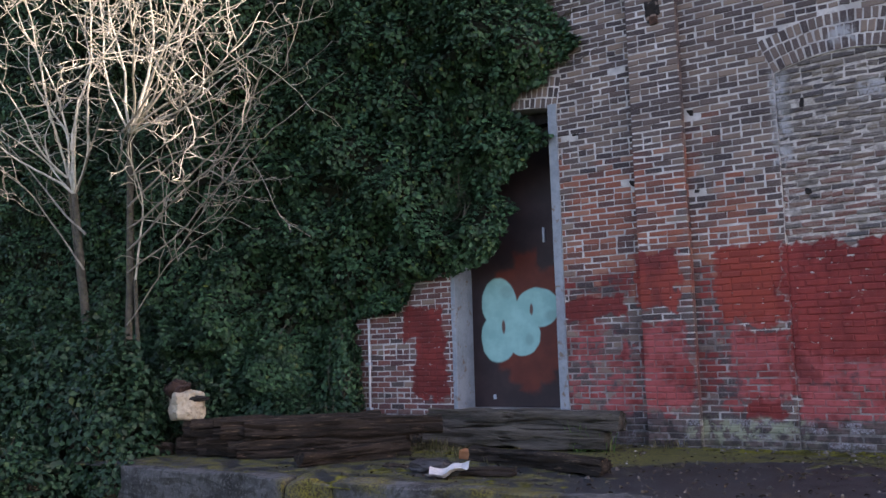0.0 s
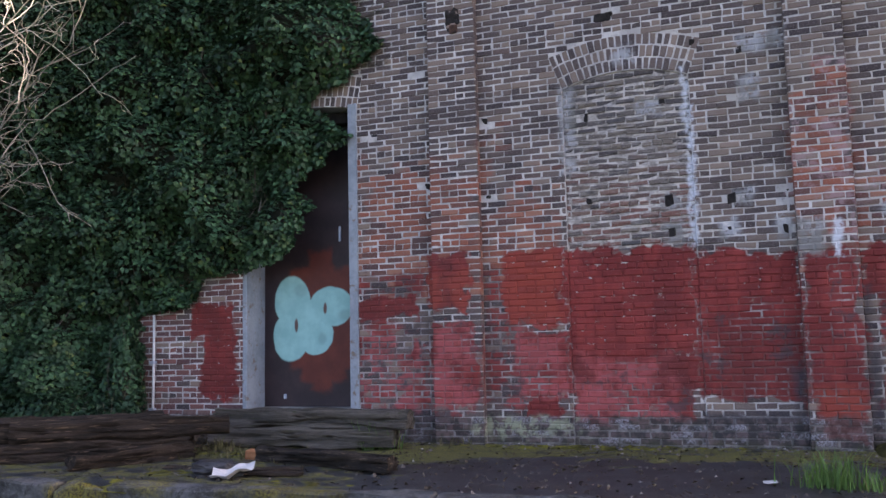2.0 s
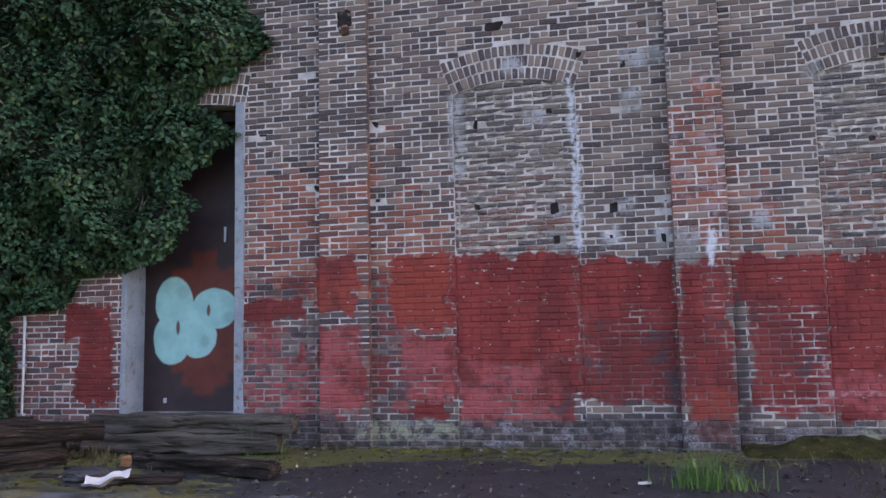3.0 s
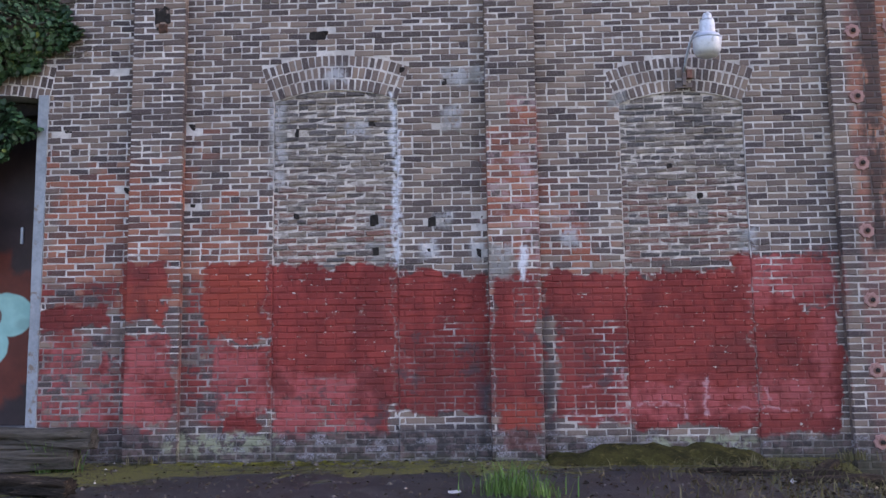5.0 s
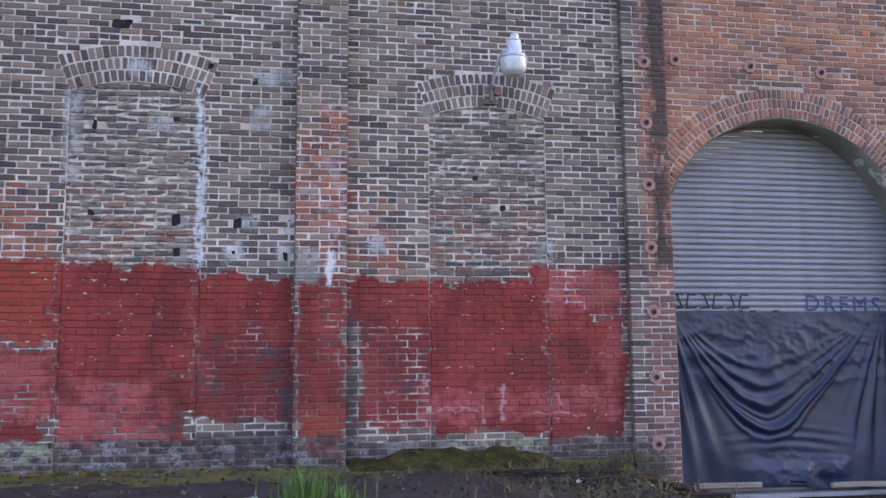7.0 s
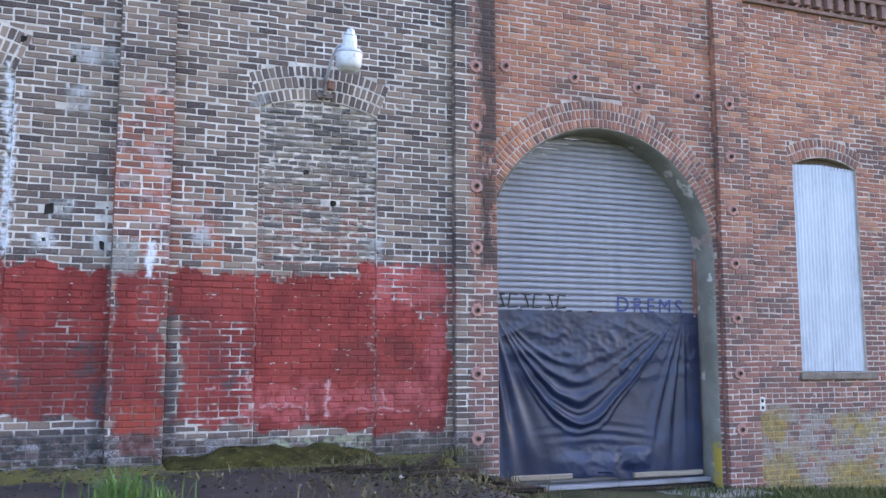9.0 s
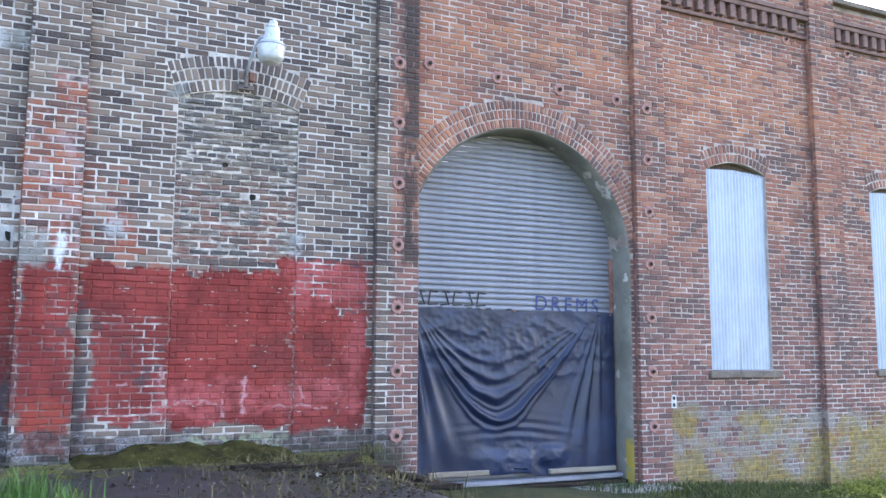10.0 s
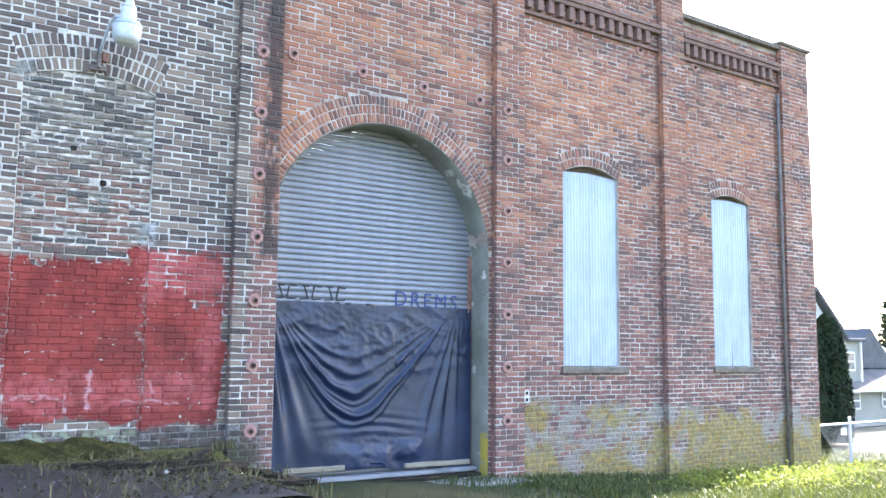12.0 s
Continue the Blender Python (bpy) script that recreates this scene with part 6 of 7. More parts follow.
# ---------------- bare trees ----------------
def bare_tree(at, label, seed, stems, long_limbs=()):
    """A many-stemmed leafless tree with kinked pale twigs."""
    r = random.Random(seed)
    ob = thing("bare_tree", label, "tree", at)
    wood, twigs, trunk, low_limbs = bmesh.new(), bmesh.new(), bmesh.new(), bmesh.new()
    where = [wood, twigs]

    def grow(p, d, length, radius, level, wander=0.10, rise=0.05):
        n = max(3, int(length / (0.16 if level < 2 else 0.085)))
        pts, rad, kids = [p.copy()], [radius], []
        for i in range(n):
            kink = wander if level == 0 else 0.22 if level == 1 else 0.42
            d = (d + Vector((r.gauss(0, kink), r.gauss(0, kink), r.gauss(0, kink) + (rise if level < 2 else 0.01)))).normalized()
            p = p + d * (length / n)
            pts.append(p.copy())
            rad.append(max(0.0048, radius * (1 - 0.70 * (i + 1) / n)))
            if level < 3 and i > (n * 0.25 if level == 0 else 0) and r.random() < (0.5 if level == 0 else 0.52 if level == 1 else 0.5):
                kids.append((p.copy(), d.copy(), rad[-1]))
        add_tube(where[0] if level < 2 else where[1], [tuple(q) for q in pts], rad, (8, 6, 4, 3)[level], False)
        for q, dd, rr in kids:
            out = Vector((r.gauss(0, 1), r.gauss(0, 1), r.gauss(0.25, 0.7))).normalized()
            nd = (dd * 0.55 + out * 0.85).normalized()
            if level == 0:
                grow(q, nd, r.uniform(0.6, 1.5), max(0.0075, min(rr * 0.5, 0.014)), 1)
            elif level == 1:
                grow(q, nd, r.uniform(0.25, 0.7), max(0.0058, min(rr * 0.6, 0.008)), 2)
            else:
                grow(q, nd, r.uniform(0.10, 0.30), 0.0048, 3)

    for (x, y, z), (tx, ty, tz), radius, up in stems:
        a, b = Vector((x, y, z)), Vector((tx, ty, tz))
        m = (a + b) / 2 + Vector((r.uniform(-0.08, 0.08), r.uniform(-0.08, 0.08), 0))
        path = [tuple(a.lerp(m, t / 4)) for t in range(4)] + [tuple(m.lerp(b, t / 4)) for t in range(5)]
        add_tube(trunk, path, [radius * (1.15 - 0.45 * i / 8) for i in range(9)], 9, False)
        for lean, yaw, ln, share in up:
            d = Vector((math.sin(radians(lean)) * math.cos(radians(yaw)), math.sin(radians(lean)) * math.sin(radians(yaw)), math.cos(radians(lean))))
            grow(b.copy(), d, ln, radius * share * 0.8, 0)
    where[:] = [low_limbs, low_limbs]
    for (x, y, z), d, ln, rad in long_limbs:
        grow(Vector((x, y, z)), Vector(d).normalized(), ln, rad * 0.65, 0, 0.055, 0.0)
    # crown and twigs take the sunlit tone, trunk and low limbs the shaded ones
    part("trunk", trunk, STEM_SHADED, ob, "grey-brown mossy stems, coloured darker as if in shade", True)
    part("crown", wood, BARK_SUNLIT, ob, "greenish-grey limbs, coloured pale as if in sun", True)
    tagged(part("twig_tangle", twigs, BARK_SUNLIT, ob, "kinked twigs, coloured pale as if in sun"), kind="stuff")
    tagged(part("low_branching", low_limbs, BARK_SHADED, ob, "grey-brown lower limbs and twigs, coloured as if in shade"), kind="stuff")
    return ob


bare_tree((-10.17, 8.0, 0.0), "leafless tree with several pale stems and kinked twigs", 3,
          [((0, 0, 0), (-0.62, -0.05, 3.5), 0.062, ((26, 180, 3.4, 0.5), (10, 200, 3.8, 0.55), (38, 165, 3.2, 0.42), (18, 20, 3.2, 0.45), (48, 190, 3.0, 0.38), (30, 340, 2.8, 0.36), (58, 185, 2.4, 0.32))),
           ((-0.2, 0.1, 0), (-1.0, 0.1, 3.8), 0.042, ((18, 170, 3.2, 0.6), (40, 200, 2.6, 0.5), (62, 190, 2.2, 0.42)))],
          [((-0.35, -0.05, 2.9), (-1, -0.1, 0.75), 2.6, 0.03), ((-0.3, -0.1, 2.4), (-0.8, -0.2, 1.0), 2.2, 0.024), ((-0.5, -0.1, 3.5), (0.9, -0.3, 0.7), 1.6, 0.022), ((-2.6, -0.3, 2.9), (0.9, -0.1, 0.05), 0.9, 0.024)])
bare_tree((-9.66, 8.0, 0.0), "leafless tree leaning over the ivy, pale where the sun strikes", 8,
          [((0, 0, 0), (0.02, 0, 4.2), 0.058, ((12, 10, 3.0, 0.5), (40, 5, 3.2, 0.5), (14, 170, 3.0, 0.45), (48, 340, 2.6, 0.42), (26, 190, 2.6, 0.36), (56, 20, 2.4, 0.36), (66, 30, 2.4, 0.32), (68, 345, 3.2, 0.36), (60, 335, 2.8, 0.34), (74, 350, 2.8, 0.32))),
           ((0.15, 0.05, 0), (0.1, 0.05, 2.2), 0.035, ((15, 0, 1.8, 0.6),))],
          [((0.0, 0, 3.2), (1, 0.30, 0.7), 3.0, 0.024), ((0.0, 0, 2.6), (1, 0.28, 0.55), 3.6, 0.026), ((0.0, 0, 2.3), (1, 0.25, 0.72), 3.0, 0.02), ((0.0, 0, 2.9), (1, 0.22, 0.5), 3.2, 0.022), ((0.0, 0, 1.6), (1, 0.2, 0.9), 2.4, 0.016), ((0.0, 0, 3.6), (1, 0.1, 0.35), 2.2, 0.020),
           ((0.0, -0.1, 4.2), (0.9, -0.1, 0.55), 2.0, 0.024), ((0.0, -0.2, 3.6), (0.7, -0.5, 0.4), 1.4, 0.018)])


# ---------------- grass, weeds and moss ----------------
def blades(name, spots, height, material, label, category, seed, lean=0.35, width=0.006, kind="stuff", parent=None):
    """Narrow bent blades, three segments each."""
    r = np.random.default_rng(seed)
    p = np.asarray(spots, float)
    k = len(p)
    h = height * r.uniform(0.45, 1.2, (k, 1))
    a = r.uniform(0, math.tau, k)
    out = np.stack((np.cos(a), np.sin(a), np.zeros(k)), 1)
    side = np.stack((-np.sin(a), np.cos(a), np.zeros(k)), 1) * width * r.uniform(0.7, 1.4, (k, 1))
    bend = lean * r.uniform(0.2, 1.4, (k, 1)) * h
    up = np.array((0, 0, 1.0))
    mid_p = p + up * h * 0.55 + out * bend * 0.35
    tip = p + up * h * 0.95 + out * bend
    v = np.stack((p - side, p + side, mid_p - side * 0.8, mid_p + side * 0.8, tip), 1).reshape(-1, 3)
    f = []
    for i in range(k):
        o = i * 5
        f += [(o, o + 1, o + 3, o + 2), (o + 2, o + 3, o + 4)]
    me = mesh_of(name, v.tolist(), f, material)
    ob = new(name, me)
    if parent:
        ob.parent = parent
    return tagged(ob, label, category, "", kind)


def tuft(x, y, z, r, n, height, seed, label):
    q = random.Random(seed)
    ob = thing("grass_tuft", label, "grass", (x, y, z), group="grass tufts")
    blades("foliage", [(q.gauss(0, r), q.gauss(0, r * 0.7), 0) for _ in range(n)], height, DRY_BLADE if "dry" in label or "weeds" in label or "thin" in label else TUFT_BLADE, "", "", seed, 0.5, 0.0055, "stuff", ob)
    return ob


tuft(0.75, 7.75, -0.03, 0.13, 170, 0.27, 1, "bright green grass tuft growing through the asphalt")
tuft(1.0, 7.65, -0.03, 0.10, 60, 0.18, 11, "small grass tuft beside a larger one")
tuft(-3.72, 9.45, 0.0, 0.11, 190, 0.34, 2, "dark green grass tuft at the end of the beam")
tuft(-4.95, 8.75, 0.0, 0.4, 200, 0.08, 3, "thin grass between timbers and beam")
tuft(-5.45, 9.0, 0.0, 0.12, 60, 0.16, 4, "thin grass beside the stacked ties")
tuft(3.3, 9.35, -0.02, 0.12, 70, 0.12, 5, "small dry grass tuft on the dock")
tuft(3.75, 9.3, -0.02, 0.18, 70, 0.07, 6, "short dry grass near the dock end")
tuft(3.8, 8.0, -0.06, 0.25, 70, 0.12, 7, "dry grass at the broken dock edge")
tuft(4.1, 7.4, -0.25, 0.2, 60, 0.28, 8, "tall dry stalks by the dock edge")
tuft(-2.9, 9.85, 0.0, 0.10, 60, 0.12, 9, "weeds at the foot of the pilaster")
tuft(4.35, 9.78, 0.0, 0.09, 60, 0.12, 10, "weeds at the foot of the sooty pilaster")


def moss_mound(x0, x1, y, depth, high, seed, label):
    bm = bmesh.new()
    nx, ny = 70, 14
    grid = []
    for i in range(nx + 1):
        for j in range(ny + 1):
            u, w = i / nx, j / ny
            x = x0 + (x1 - x0) * u
            yy = y - depth * (1 - w)
            env = (4 * u * (1 - u)) ** 0.35 * math.sin(w * math.pi * 0.5) ** 0.8
            z = dock_height(x, yy) - 0.02 + env * (high * (0.75 + 0.5 * noise.noise((x * 2.2, yy * 2, seed))) + 0.03 * noise.noise((x * 9, yy * 9, seed)) + 0.012 * noise.noise((x * 30, yy * 30, seed)))
            grid.append(bm.verts.new((x, yy, z)))
    for i in range(nx):
        for j in range(ny):
            a = i * (ny + 1) + j
            bm.faces.new((grid[a], grid[a + ny + 1], grid[a + ny + 2], grid[a + 1]))
    return solid("moss_bank", bm, MOSS, label, "moss", "stuff", True)


MOSS = simple("moss", (0.018, 0.019, 0.008), (0.062, 0.058, 0.018), 5.0, 0.98, 0, 1.0, (0.12, 0.10, 0.035), (1, 1, 1), 0.1, 0.03)
MOSS_BRIGHT = simple("bright_moss", (0.030, 0.030, 0.010), (0.19, 0.18, 0.030), 3.0, 0.98, 0, 1.0, (0.05, 0.05, 0.015), (1, 1, 1), 0.1, 0.02)
moss_mound(1.25, 3.5, 9.99, 0.45, 0.22, 3, "brown-green moss bank along the foot of the wall")
MOSS = MOSS_BRIGHT
moss_mound(-3.3, 0.6, 9.99, 0.45, 0.03, 6, "bright yellow-green moss strip along the wall")
moss_mound(-5.2, -4.2, 7.35, 0.5, 0.03, 8, "patch of bright moss on the dock")
moss_mound(-5.0, -4.6, 6.75, 0.3, 0.05, 9, "cushion of bright moss on the kerb")
moss_mound(-5.7, -4.5, 8.75, 0.6, 0.025, 12, "bright moss between the timbers")
moss_mound(-3.9, -2.7, 7.1, 0.35, 0.02, 13, "patch of moss near the kerb")
moss_mound(1.0, 1.9, 9.3, 0.5, 0.02, 10, "patch of moss on the asphalt")

# rotten timbers and litter at the broken dock end
for i, (x, y, l, a, z) in enumerate(((4.15, 8.55, 1.9, 96, -0.12), (4.35, 7.2, 1.5, 80, -0.32), (3.85, 9.2, 0.9, 60, -0.02), (3.6, 8.3, 0.8, 15, -0.02), (4.0, 7.7, 0.7, 140, -0.1), (3.3, 8.75, 0.9, -8, -0.02), (2.9, 9.05, 0.6, 10, -0.02))):
    solid("board", rough_block(-l / 2, l / 2, -0.06, 0.06, 0, 0.05, i + 20, 0.02, 6, 0.004), TIMBER, "dark rotten board at the broken end of the dock", "board", "", False, (x, y, z), a)
dead = Leaves(71)
dp = [(x, y, dock_height(x, y) + rng.uniform(0.003, 0.02)) for x, y in ((rng.gauss(3.7, 0.55), rng.uniform(6.8, 9.7)) for _ in range(1500)) if x < 4.4]
dp += [(x, y, dock_height(x, y) + rng.uniform(0.003, 0.015)) for x, y in ((rng.uniform(-6, 3.5), rng.uniform(6.8, 9.9)) for _ in range(1300))]
dead.add(dp, [(0, 0, 1)] * len(dp), 0.05, 0.35, 0.0, 0.5)
tagged(new("leaf_litter", dead.mesh("leaf_litter", leaf_material("dry_leaf", (0.03, 0.024, 0.018), (0.10, 0.08, 0.055), (0.26, 0.22, 0.16), 0.9))), "dry leaves and straw strewn over the dock", "leaf litter", "", "stuff")

q = random.Random(31)
straw = [(q.gauss(3.3, 0.7), q.uniform(7.0, 9.6)) for _ in range(900)]
blades("straw", [(x, y, dock_height(x, y)) for x, y in straw if x < 4.4], 0.09, DRY_BLADE, "dead straw and short weeds sprouting from the broken asphalt", "straw", 41, 1.6, 0.004)
for i, (x, y, high) in enumerate(((4.6, 7.2, 0.5), (4.9, 7.35, 0.42), (5.2, 7.4, 0.34), (5.6, 7.5, 0.4), (6.2, 7.6, 0.3), (4.25, 7.1, 0.36))):
    tuft(x, y, ground_height(x, y) if x > 4.5 else dock_height(x, y), 0.10, 16, high, 60 + i, "thin dead grass stalks before the dock end")
# lawn along the building
q = random.Random(12)
spots = []
while len(spots) < 34000:
    x, y = q.uniform(7.2, 19.0), q.uniform(6.8, 9.98) if q.random() < 0.8 else q.uniform(4.5, 7)
    if x > 15.9:
        y = q.uniform(5.0, 14.0)
    if x < 8.3 and y < 9.6 - 0.6 * (x - 7.2) and q.random() < 0.85:
        continue
    if noise.noise((x * 0.9, y * 0.9, 4)) + q.random() * 0.9 < 0.2:
        continue
    spots.append((x, y, ground_height(x, y) - 0.01))
blades("lawn_grass", spots, 0.13, GRASS_BLADE, "rough green grass along the foot of the building", "grass", 4, 0.7, 0.006)
for i, (x, y, r, n, h) in enumerate(((11.3, 8.72, 0.4, 900, 0.34), (12.6, 8.98, 0.5, 900, 0.32), (13.8, 9.2, 0.5, 900, 0.26), (12.0, 8.4, 0.6, 900, 0.28), (14.9, 9.4, 0.5, 800, 0.24), (10.6, 8.5, 0.35, 600, 0.26), (13.0, 8.6, 0.6, 900, 0.22), (16.0, 9.5, 0.6, 800, 0.2))):
    w = thing("weed_clump", "leafy yellow-green weeds in full sun", "weeds", (x, y, ground_height(x, y)), group="sunlit weeds")
    cl = Leaves(30 + i)
    pts = [(q.gauss(0, r), q.gauss(0, r * 0.6), q.uniform(0.02, h) * math.exp(-q.random())) for _ in range(n)]
    cl.add(pts, [(0, 0, 1)] * n, 0.055, 0.7, 0.1, 0.5)
    lv = new("leaves", cl.mesh("leaves", WEED_LEAF))
    lv.parent = w
    tagged(lv, kind="stuff")

# ---------------- beyond the corner ----------------
fence = thing("chain_link_fence", "low galvanised chain-link fence with a gate", "fence", (15.99, 10.12, -1.14))
for x in (0.02, 1.13, 3.4, 5.8, 8.2):
    p = part("post", add_tube(bmesh.new(), [(x, 0, -0.05), (x, 0, 1.02)], [0.03, 0.03], 10), GALV, fence)
    part("post_cap", add_lathe(bmesh.new(), [(0.034, 0), (0.03, 0.03), (0.012, 0.045)], (x, 0, 1.02), 10), GALV, p)
for x0, x1 in ((0.02, 1.13), (1.13, 8.2)):
    part("rail", add_tube(bmesh.new(), [(x0, 0, 0.93), (x1, 0, 0.93)], [0.02, 0.02], 8), GALV, fence)
bm = bmesh.new()
for i in range(-12, 110):
    for s in (1, -1):
        x0 = i * 0.075
        z0, z1 = 0.03, 0.92
        xa, xb = (x0, x0 + 0.89) if s > 0 else (x0 + 0.89, x0)
        if min(xa, xb) < 0.02 or max(xa, xb) > 8.2:
            continue
        add_tube(bm, [(xa, 0.004 * s, z0), (xb, 0.004 * s, z1)], [0.003, 0.003], 3, False)
tagged(part("wire_mesh", bm, GALV, fence, "diamond wire mesh"), kind="stuff")
part("sign", box(0.78, 0.98, -0.03, -0.022, 0.72, 0.86, 0.002), PVC, fence, "small white plate on the wire")


def thuja(x, y, z, columns, seed):
    ob = thing("thuja", "dark green columnar conifer hedge beside the house", "conifer", (x, y, z))
    part("trunk", add_tube(bmesh.new(), [(0, 0, 0), (0, 0, 1.2)], [0.07, 0.04], 8), BARK_DARK, ob)
    r = random.Random(seed)
    cl = Leaves(seed)
    bm = bmesh.new()
    for cx, w, h in columns:
        pts, nrm = [], []
        for _ in range(9000):
            t, a = r.random() ** 0.8, r.uniform(0, math.tau)
            rad = w * (math.sin(math.pi * min(1, 0.34 + t * 0.66)) ** 0.42) * (1 + 0.18 * noise.noise((math.cos(a) * 2, math.sin(a) * 2, t * 9 + cx))) * r.uniform(0.8, 1.04)
            pts.append((cx + rad * math.cos(a), rad * math.sin(a), 0.1 + t * h))
            nrm.append((math.cos(a), math.sin(a), 0.5))
        cl.add(pts, nrm, 0.11, 0.4, -0.6, 0.4)
        # dark core under the foliage, in place of the conifer's inner shade
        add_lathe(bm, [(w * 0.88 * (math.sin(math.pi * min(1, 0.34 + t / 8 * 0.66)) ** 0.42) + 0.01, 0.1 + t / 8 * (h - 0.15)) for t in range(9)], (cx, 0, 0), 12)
    part("heart", bm, SOIL_OR_SHADE, ob)
    lv = new("foliage", cl.mesh("foliage", THUJA_LEAF))
    lv.parent = ob
    tagged(lv, kind="stuff")


thuja(19.9, 12.5, -1.0, ((-0.22, 0.40, 2.85), (0.42, 0.50, 2.95)), 6)
SIDING = simple("grey_siding", (0.23, 0.235, 0.225), (0.28, 0.285, 0.27), 0.5, 0.8, 0, 0.1)
SHINGLE = simple("dark_shingles", (0.06, 0.065, 0.08), (0.10, 0.105, 0.12), 1.2, 0.9, 0, 0.3)
TRIM = simple("white_trim", (0.50, 0.50, 0.51), (0.6, 0.6, 0.6), 2.0, 0.6, 0, 0.05)
GLASS = simple("window_glass", (0.10, 0.12, 0.15), (0.16, 0.18, 0.22), 0.6, 0.1, 0, 0.02, None, (1, 1, 1), 0.6)


def pane_window(parent, x, y, z, w, h):
    f = part("window", box(x, x + w, y - 0.06, y, z, z + h), TRIM, parent, "white framed window")
    part("pane", box(x + 0.12, x + w - 0.12, y - 0.075, y - 0.062, z + 0.12, z + h / 2 - 0.05), GLASS, f)
    part("pane", box(x + 0.12, x + w - 0.12, y - 0.075, y - 0.062, z + h / 2 + 0.05, z + h - 0.12), GLASS, f)


def gable(bm, x0, x1, y0, y1, z0, z1):
    m = (x0 + x1) / 2
    a = [bm.verts.new(c) for c in ((x0, y0, z0), (x1, y0, z0), (m, y0, z1), (x0, y1, z0), (x1, y1, z0), (m, y1, z1))]
    for q in ((0, 1, 2), (3, 5, 4), (0, 2, 5, 3), (1, 4, 5, 2), (0, 3, 4, 1)):
        bm.faces.new([a[i] for i in q])
    return bm


def lap_wall(bm, x0, x1, y0, y1, z0, z1, lap=0.16):
    """A wall whose front is one folded sheet of lapping boards."""
    add_box(bm, x0, x1, y0 + 0.02, y1, z0, z1)
    prof, z = [], z0
    while z < z1 - 0.02:
        prof += [(y0 - 0.012, z), (y0 + 0.012, min(z + lap, z1))]
        z += lap
    lefts, rights = [bm.verts.new((x0, y, z)) for y, z in prof], [bm.verts.new((x1, y, z)) for y, z in prof]
    for i in range(len(prof) - 1):
        bm.faces.new((lefts[i], rights[i], rights[i + 1], lefts[i + 1]))
    return bm


house = thing("house", "grey sided house with a dormer and dark roof", "house", (50.0, 30.0, -3.0))
part("corner_board", box(2.55, 2.7, 0.1, 0.25, 2.45, 5.0), TRIM, house, "white corner board")
part("wall", lap_wall(bmesh.new(), -1.0, 11, 0, 9, 0, 2.3), SIDING, house, "pale grey lapped siding")
bm = bmesh.new()
ra = [bm.verts.new(c) for c in ((-1.5, -0.6, 2.15), (11.5, -0.6, 2.15), (11.5, 4.5, 5.4), (-1.5, 4.5, 5.4), (-1.5, 9.6, 2.15), (11.5, 9.6, 2.15))]
for z in ((0, 1, 2, 3), (3, 2, 5, 4)):
    bm.faces.new([ra[i] for i in z])
roof = part("roof", bm, SHINGLE, house, "dark shingle roof")
part("fascia", box(-1.5, 11.5, -0.66, -0.6, 2.05, 2.2), TRIM, roof)
dorm = part("dormer", lap_wall(bmesh.new(), 0.4, 2.6, 0.2, 4.4, 2.45, 5.0), SIDING, house)
part("dormer_roof", box(0.1, 2.9, -0.1, 4.6, 5.0, 5.2, 0.03), SHINGLE, dorm)
pane_window(house, 1.0, 0.19, 3.25, 0.95, 1.15)
pane_window(house, 0.9, -0.012, 1.0, 1.1, 1.05)
pane_window(house, 4.4, -0.012, 1.05, 1.1, 1.0)
pane_window(house, 8.4, -0.012, 1.05, 1.1, 1.0)
bm = gable(bmesh.new(), 3.0, 8.5, 1.2, 6, 3.4, 5.9)
part("gable", bm, SHINGLE, house)
cottage = thing("house", "white gabled cottage mostly hidden by a conifer", "house", (43.8, 27.0, -2.6))
part("wall", lap_wall(bmesh.new(), -3.9, 1.4, 0, 8, 0, 4.5), TRIM, cottage)
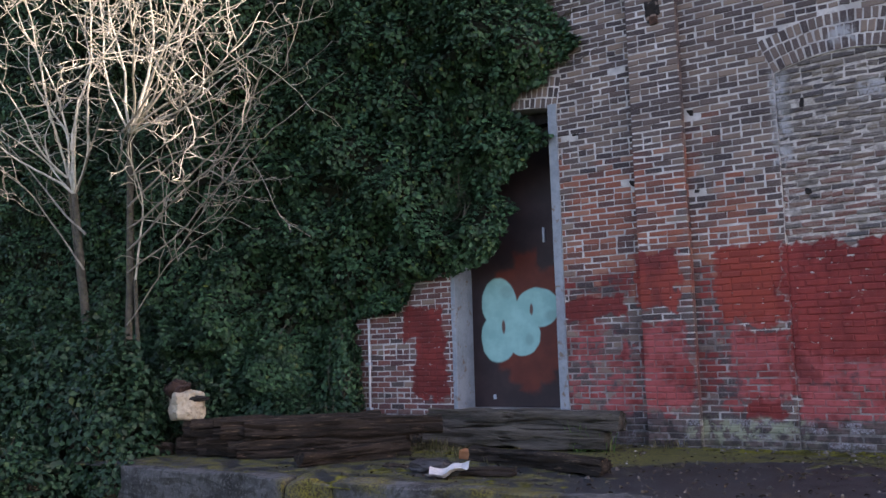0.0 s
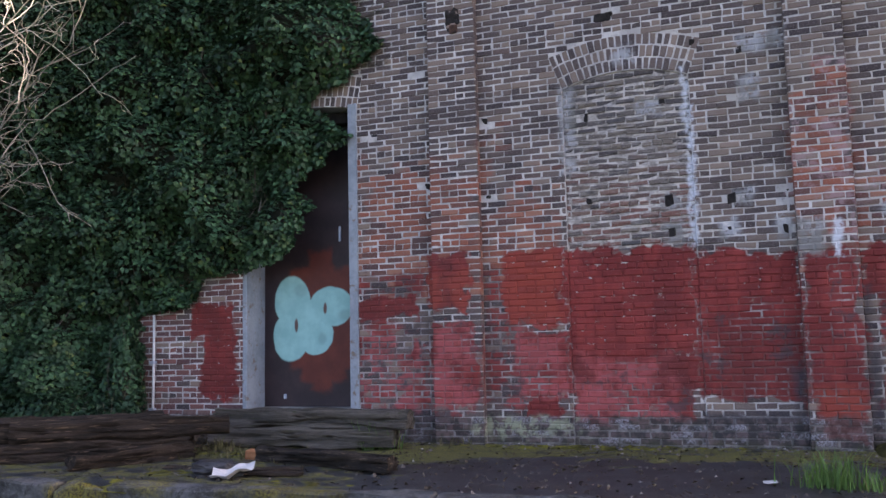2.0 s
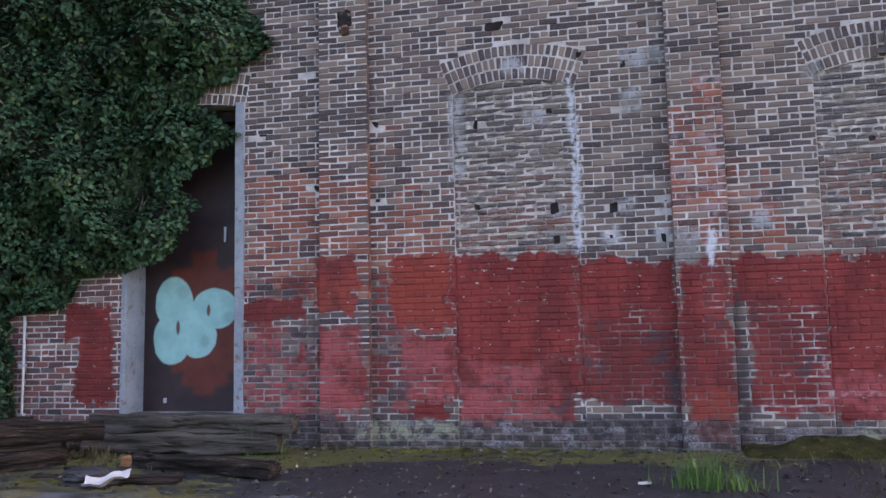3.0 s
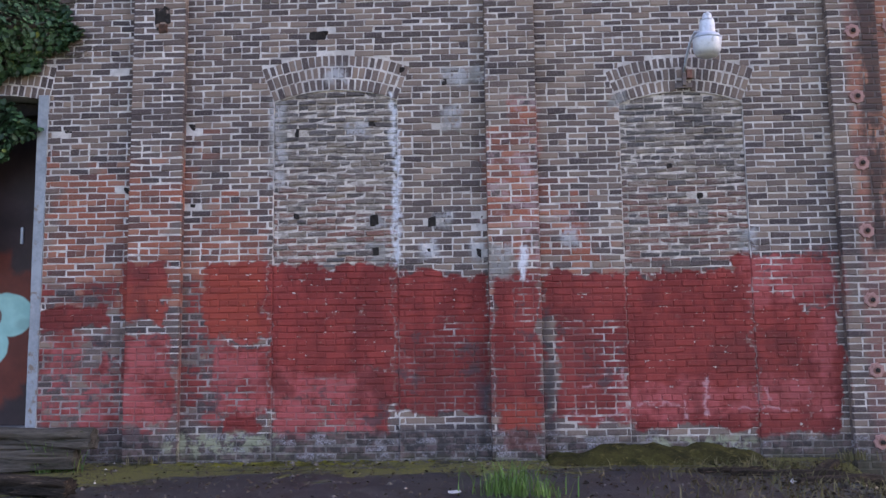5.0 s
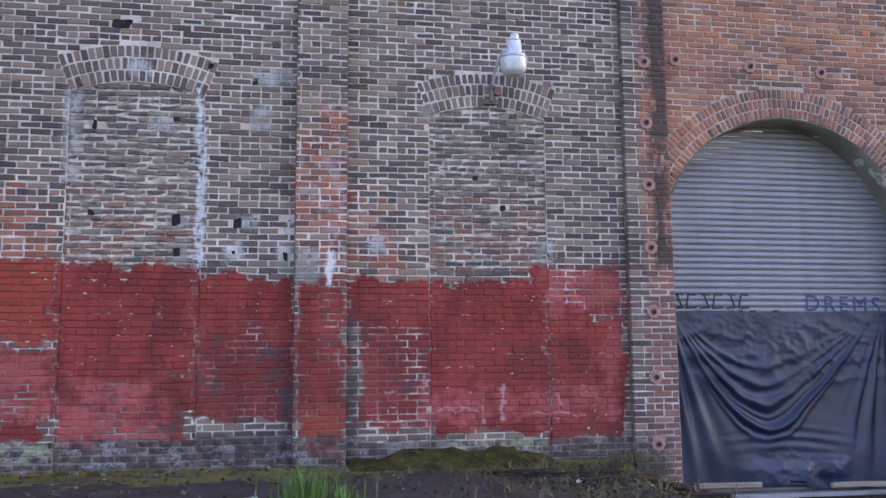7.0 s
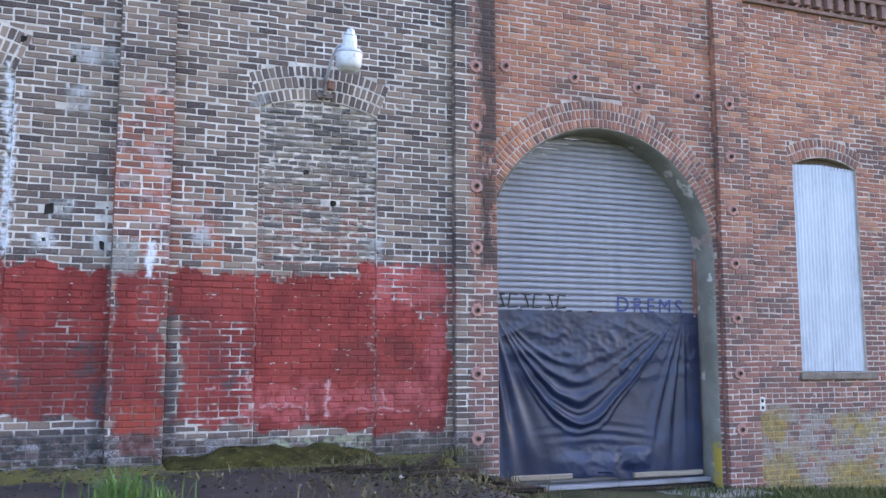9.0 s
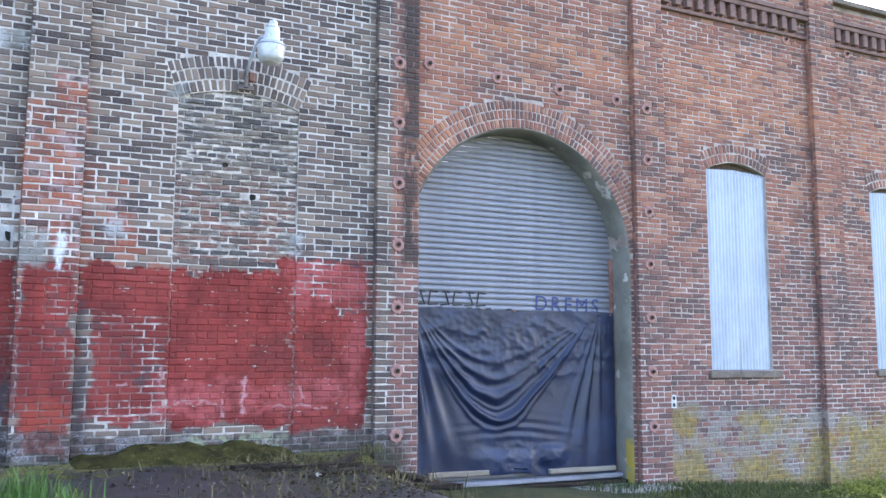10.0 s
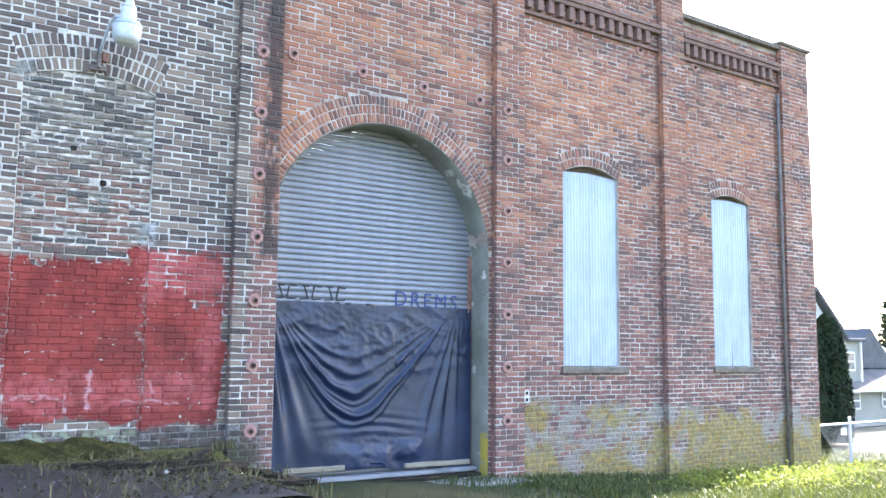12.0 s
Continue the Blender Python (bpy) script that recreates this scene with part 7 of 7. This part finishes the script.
part("gable_wall", gable(bmesh.new(), -3.9, 1.4, 0.0, 8, 4.5, 7.0), TRIM, cottage)
bm = bmesh.new()
for s in (-1, 1):
    m, e = -1.2, -1.2 + s * 2.75
    add_pts = [bm.verts.new(c) for c in ((m, -0.4, 7.25), (e, -0.4, 4.80), (e, 8.4, 4.80), (m, 8.4, 7.25), (m, -0.4, 7.05), (e, -0.4, 4.56), (e, 8.4, 4.56), (m, 8.4, 7.05))]
    for z in ((0, 1, 2, 3), (4, 7, 6, 5), (0, 4, 5, 1), (1, 5, 6, 2), (2, 6, 7, 3), (3, 7, 4, 0)):
        bm.faces.new([add_pts[i] for i in z])
part("roof", bm, SHINGLE, cottage)


def far_tree(x, y, z, h, seed):
    ob = thing("far_tree", "tall dark evergreen tree behind the houses", "tree", (x, y, z))
    part("trunk", add_tube(bmesh.new(), [(0, 0, 0), (0.1, 0, h * 0.5), (0, 0, h)], [0.35, 0.22, 0.04], 8), BARK_DARK, ob)
    r = random.Random(seed)
    cl = Leaves(seed)
    limbs = bmesh.new()
    for i in range(90):
        t = 0.25 + 0.75 * r.random()
        a, ln = r.uniform(0, math.tau), (1.05 - t) * h * 0.34 * r.uniform(0.5, 1.1) + 0.3
        tip = Vector((math.cos(a) * ln, math.sin(a) * ln, t * h - ln * 0.1))
        add_tube(limbs, [(0, 0, t * h), tuple(tip)], [0.05, 0.02], 4, False)
        pts = [tuple(Vector((0, 0, t * h)).lerp(tip, r.uniform(0.3, 1.05)) + Vector((r.gauss(0, 0.22), r.gauss(0, 0.22), r.gauss(0, 0.16)))) for _ in range(70)]
        cl.add(pts, [(0, 0, 1)] * 70, 0.34, 0.7, 0.4, 0.45)
    tagged(part("limbs", limbs, BARK_DARK, ob), kind="stuff")
    lv = new("foliage", cl.mesh("foliage", FAR_LEAF))
    lv.parent = ob
    tagged(lv, kind="stuff")


far_tree(84.5, 45.0, -3, 10.0, 4)
far_tree(93.0, 49.0, -3, 11.0, 5)

# ---------------- the bricks, last ----------------
for work in FINISH:
    work.finish()
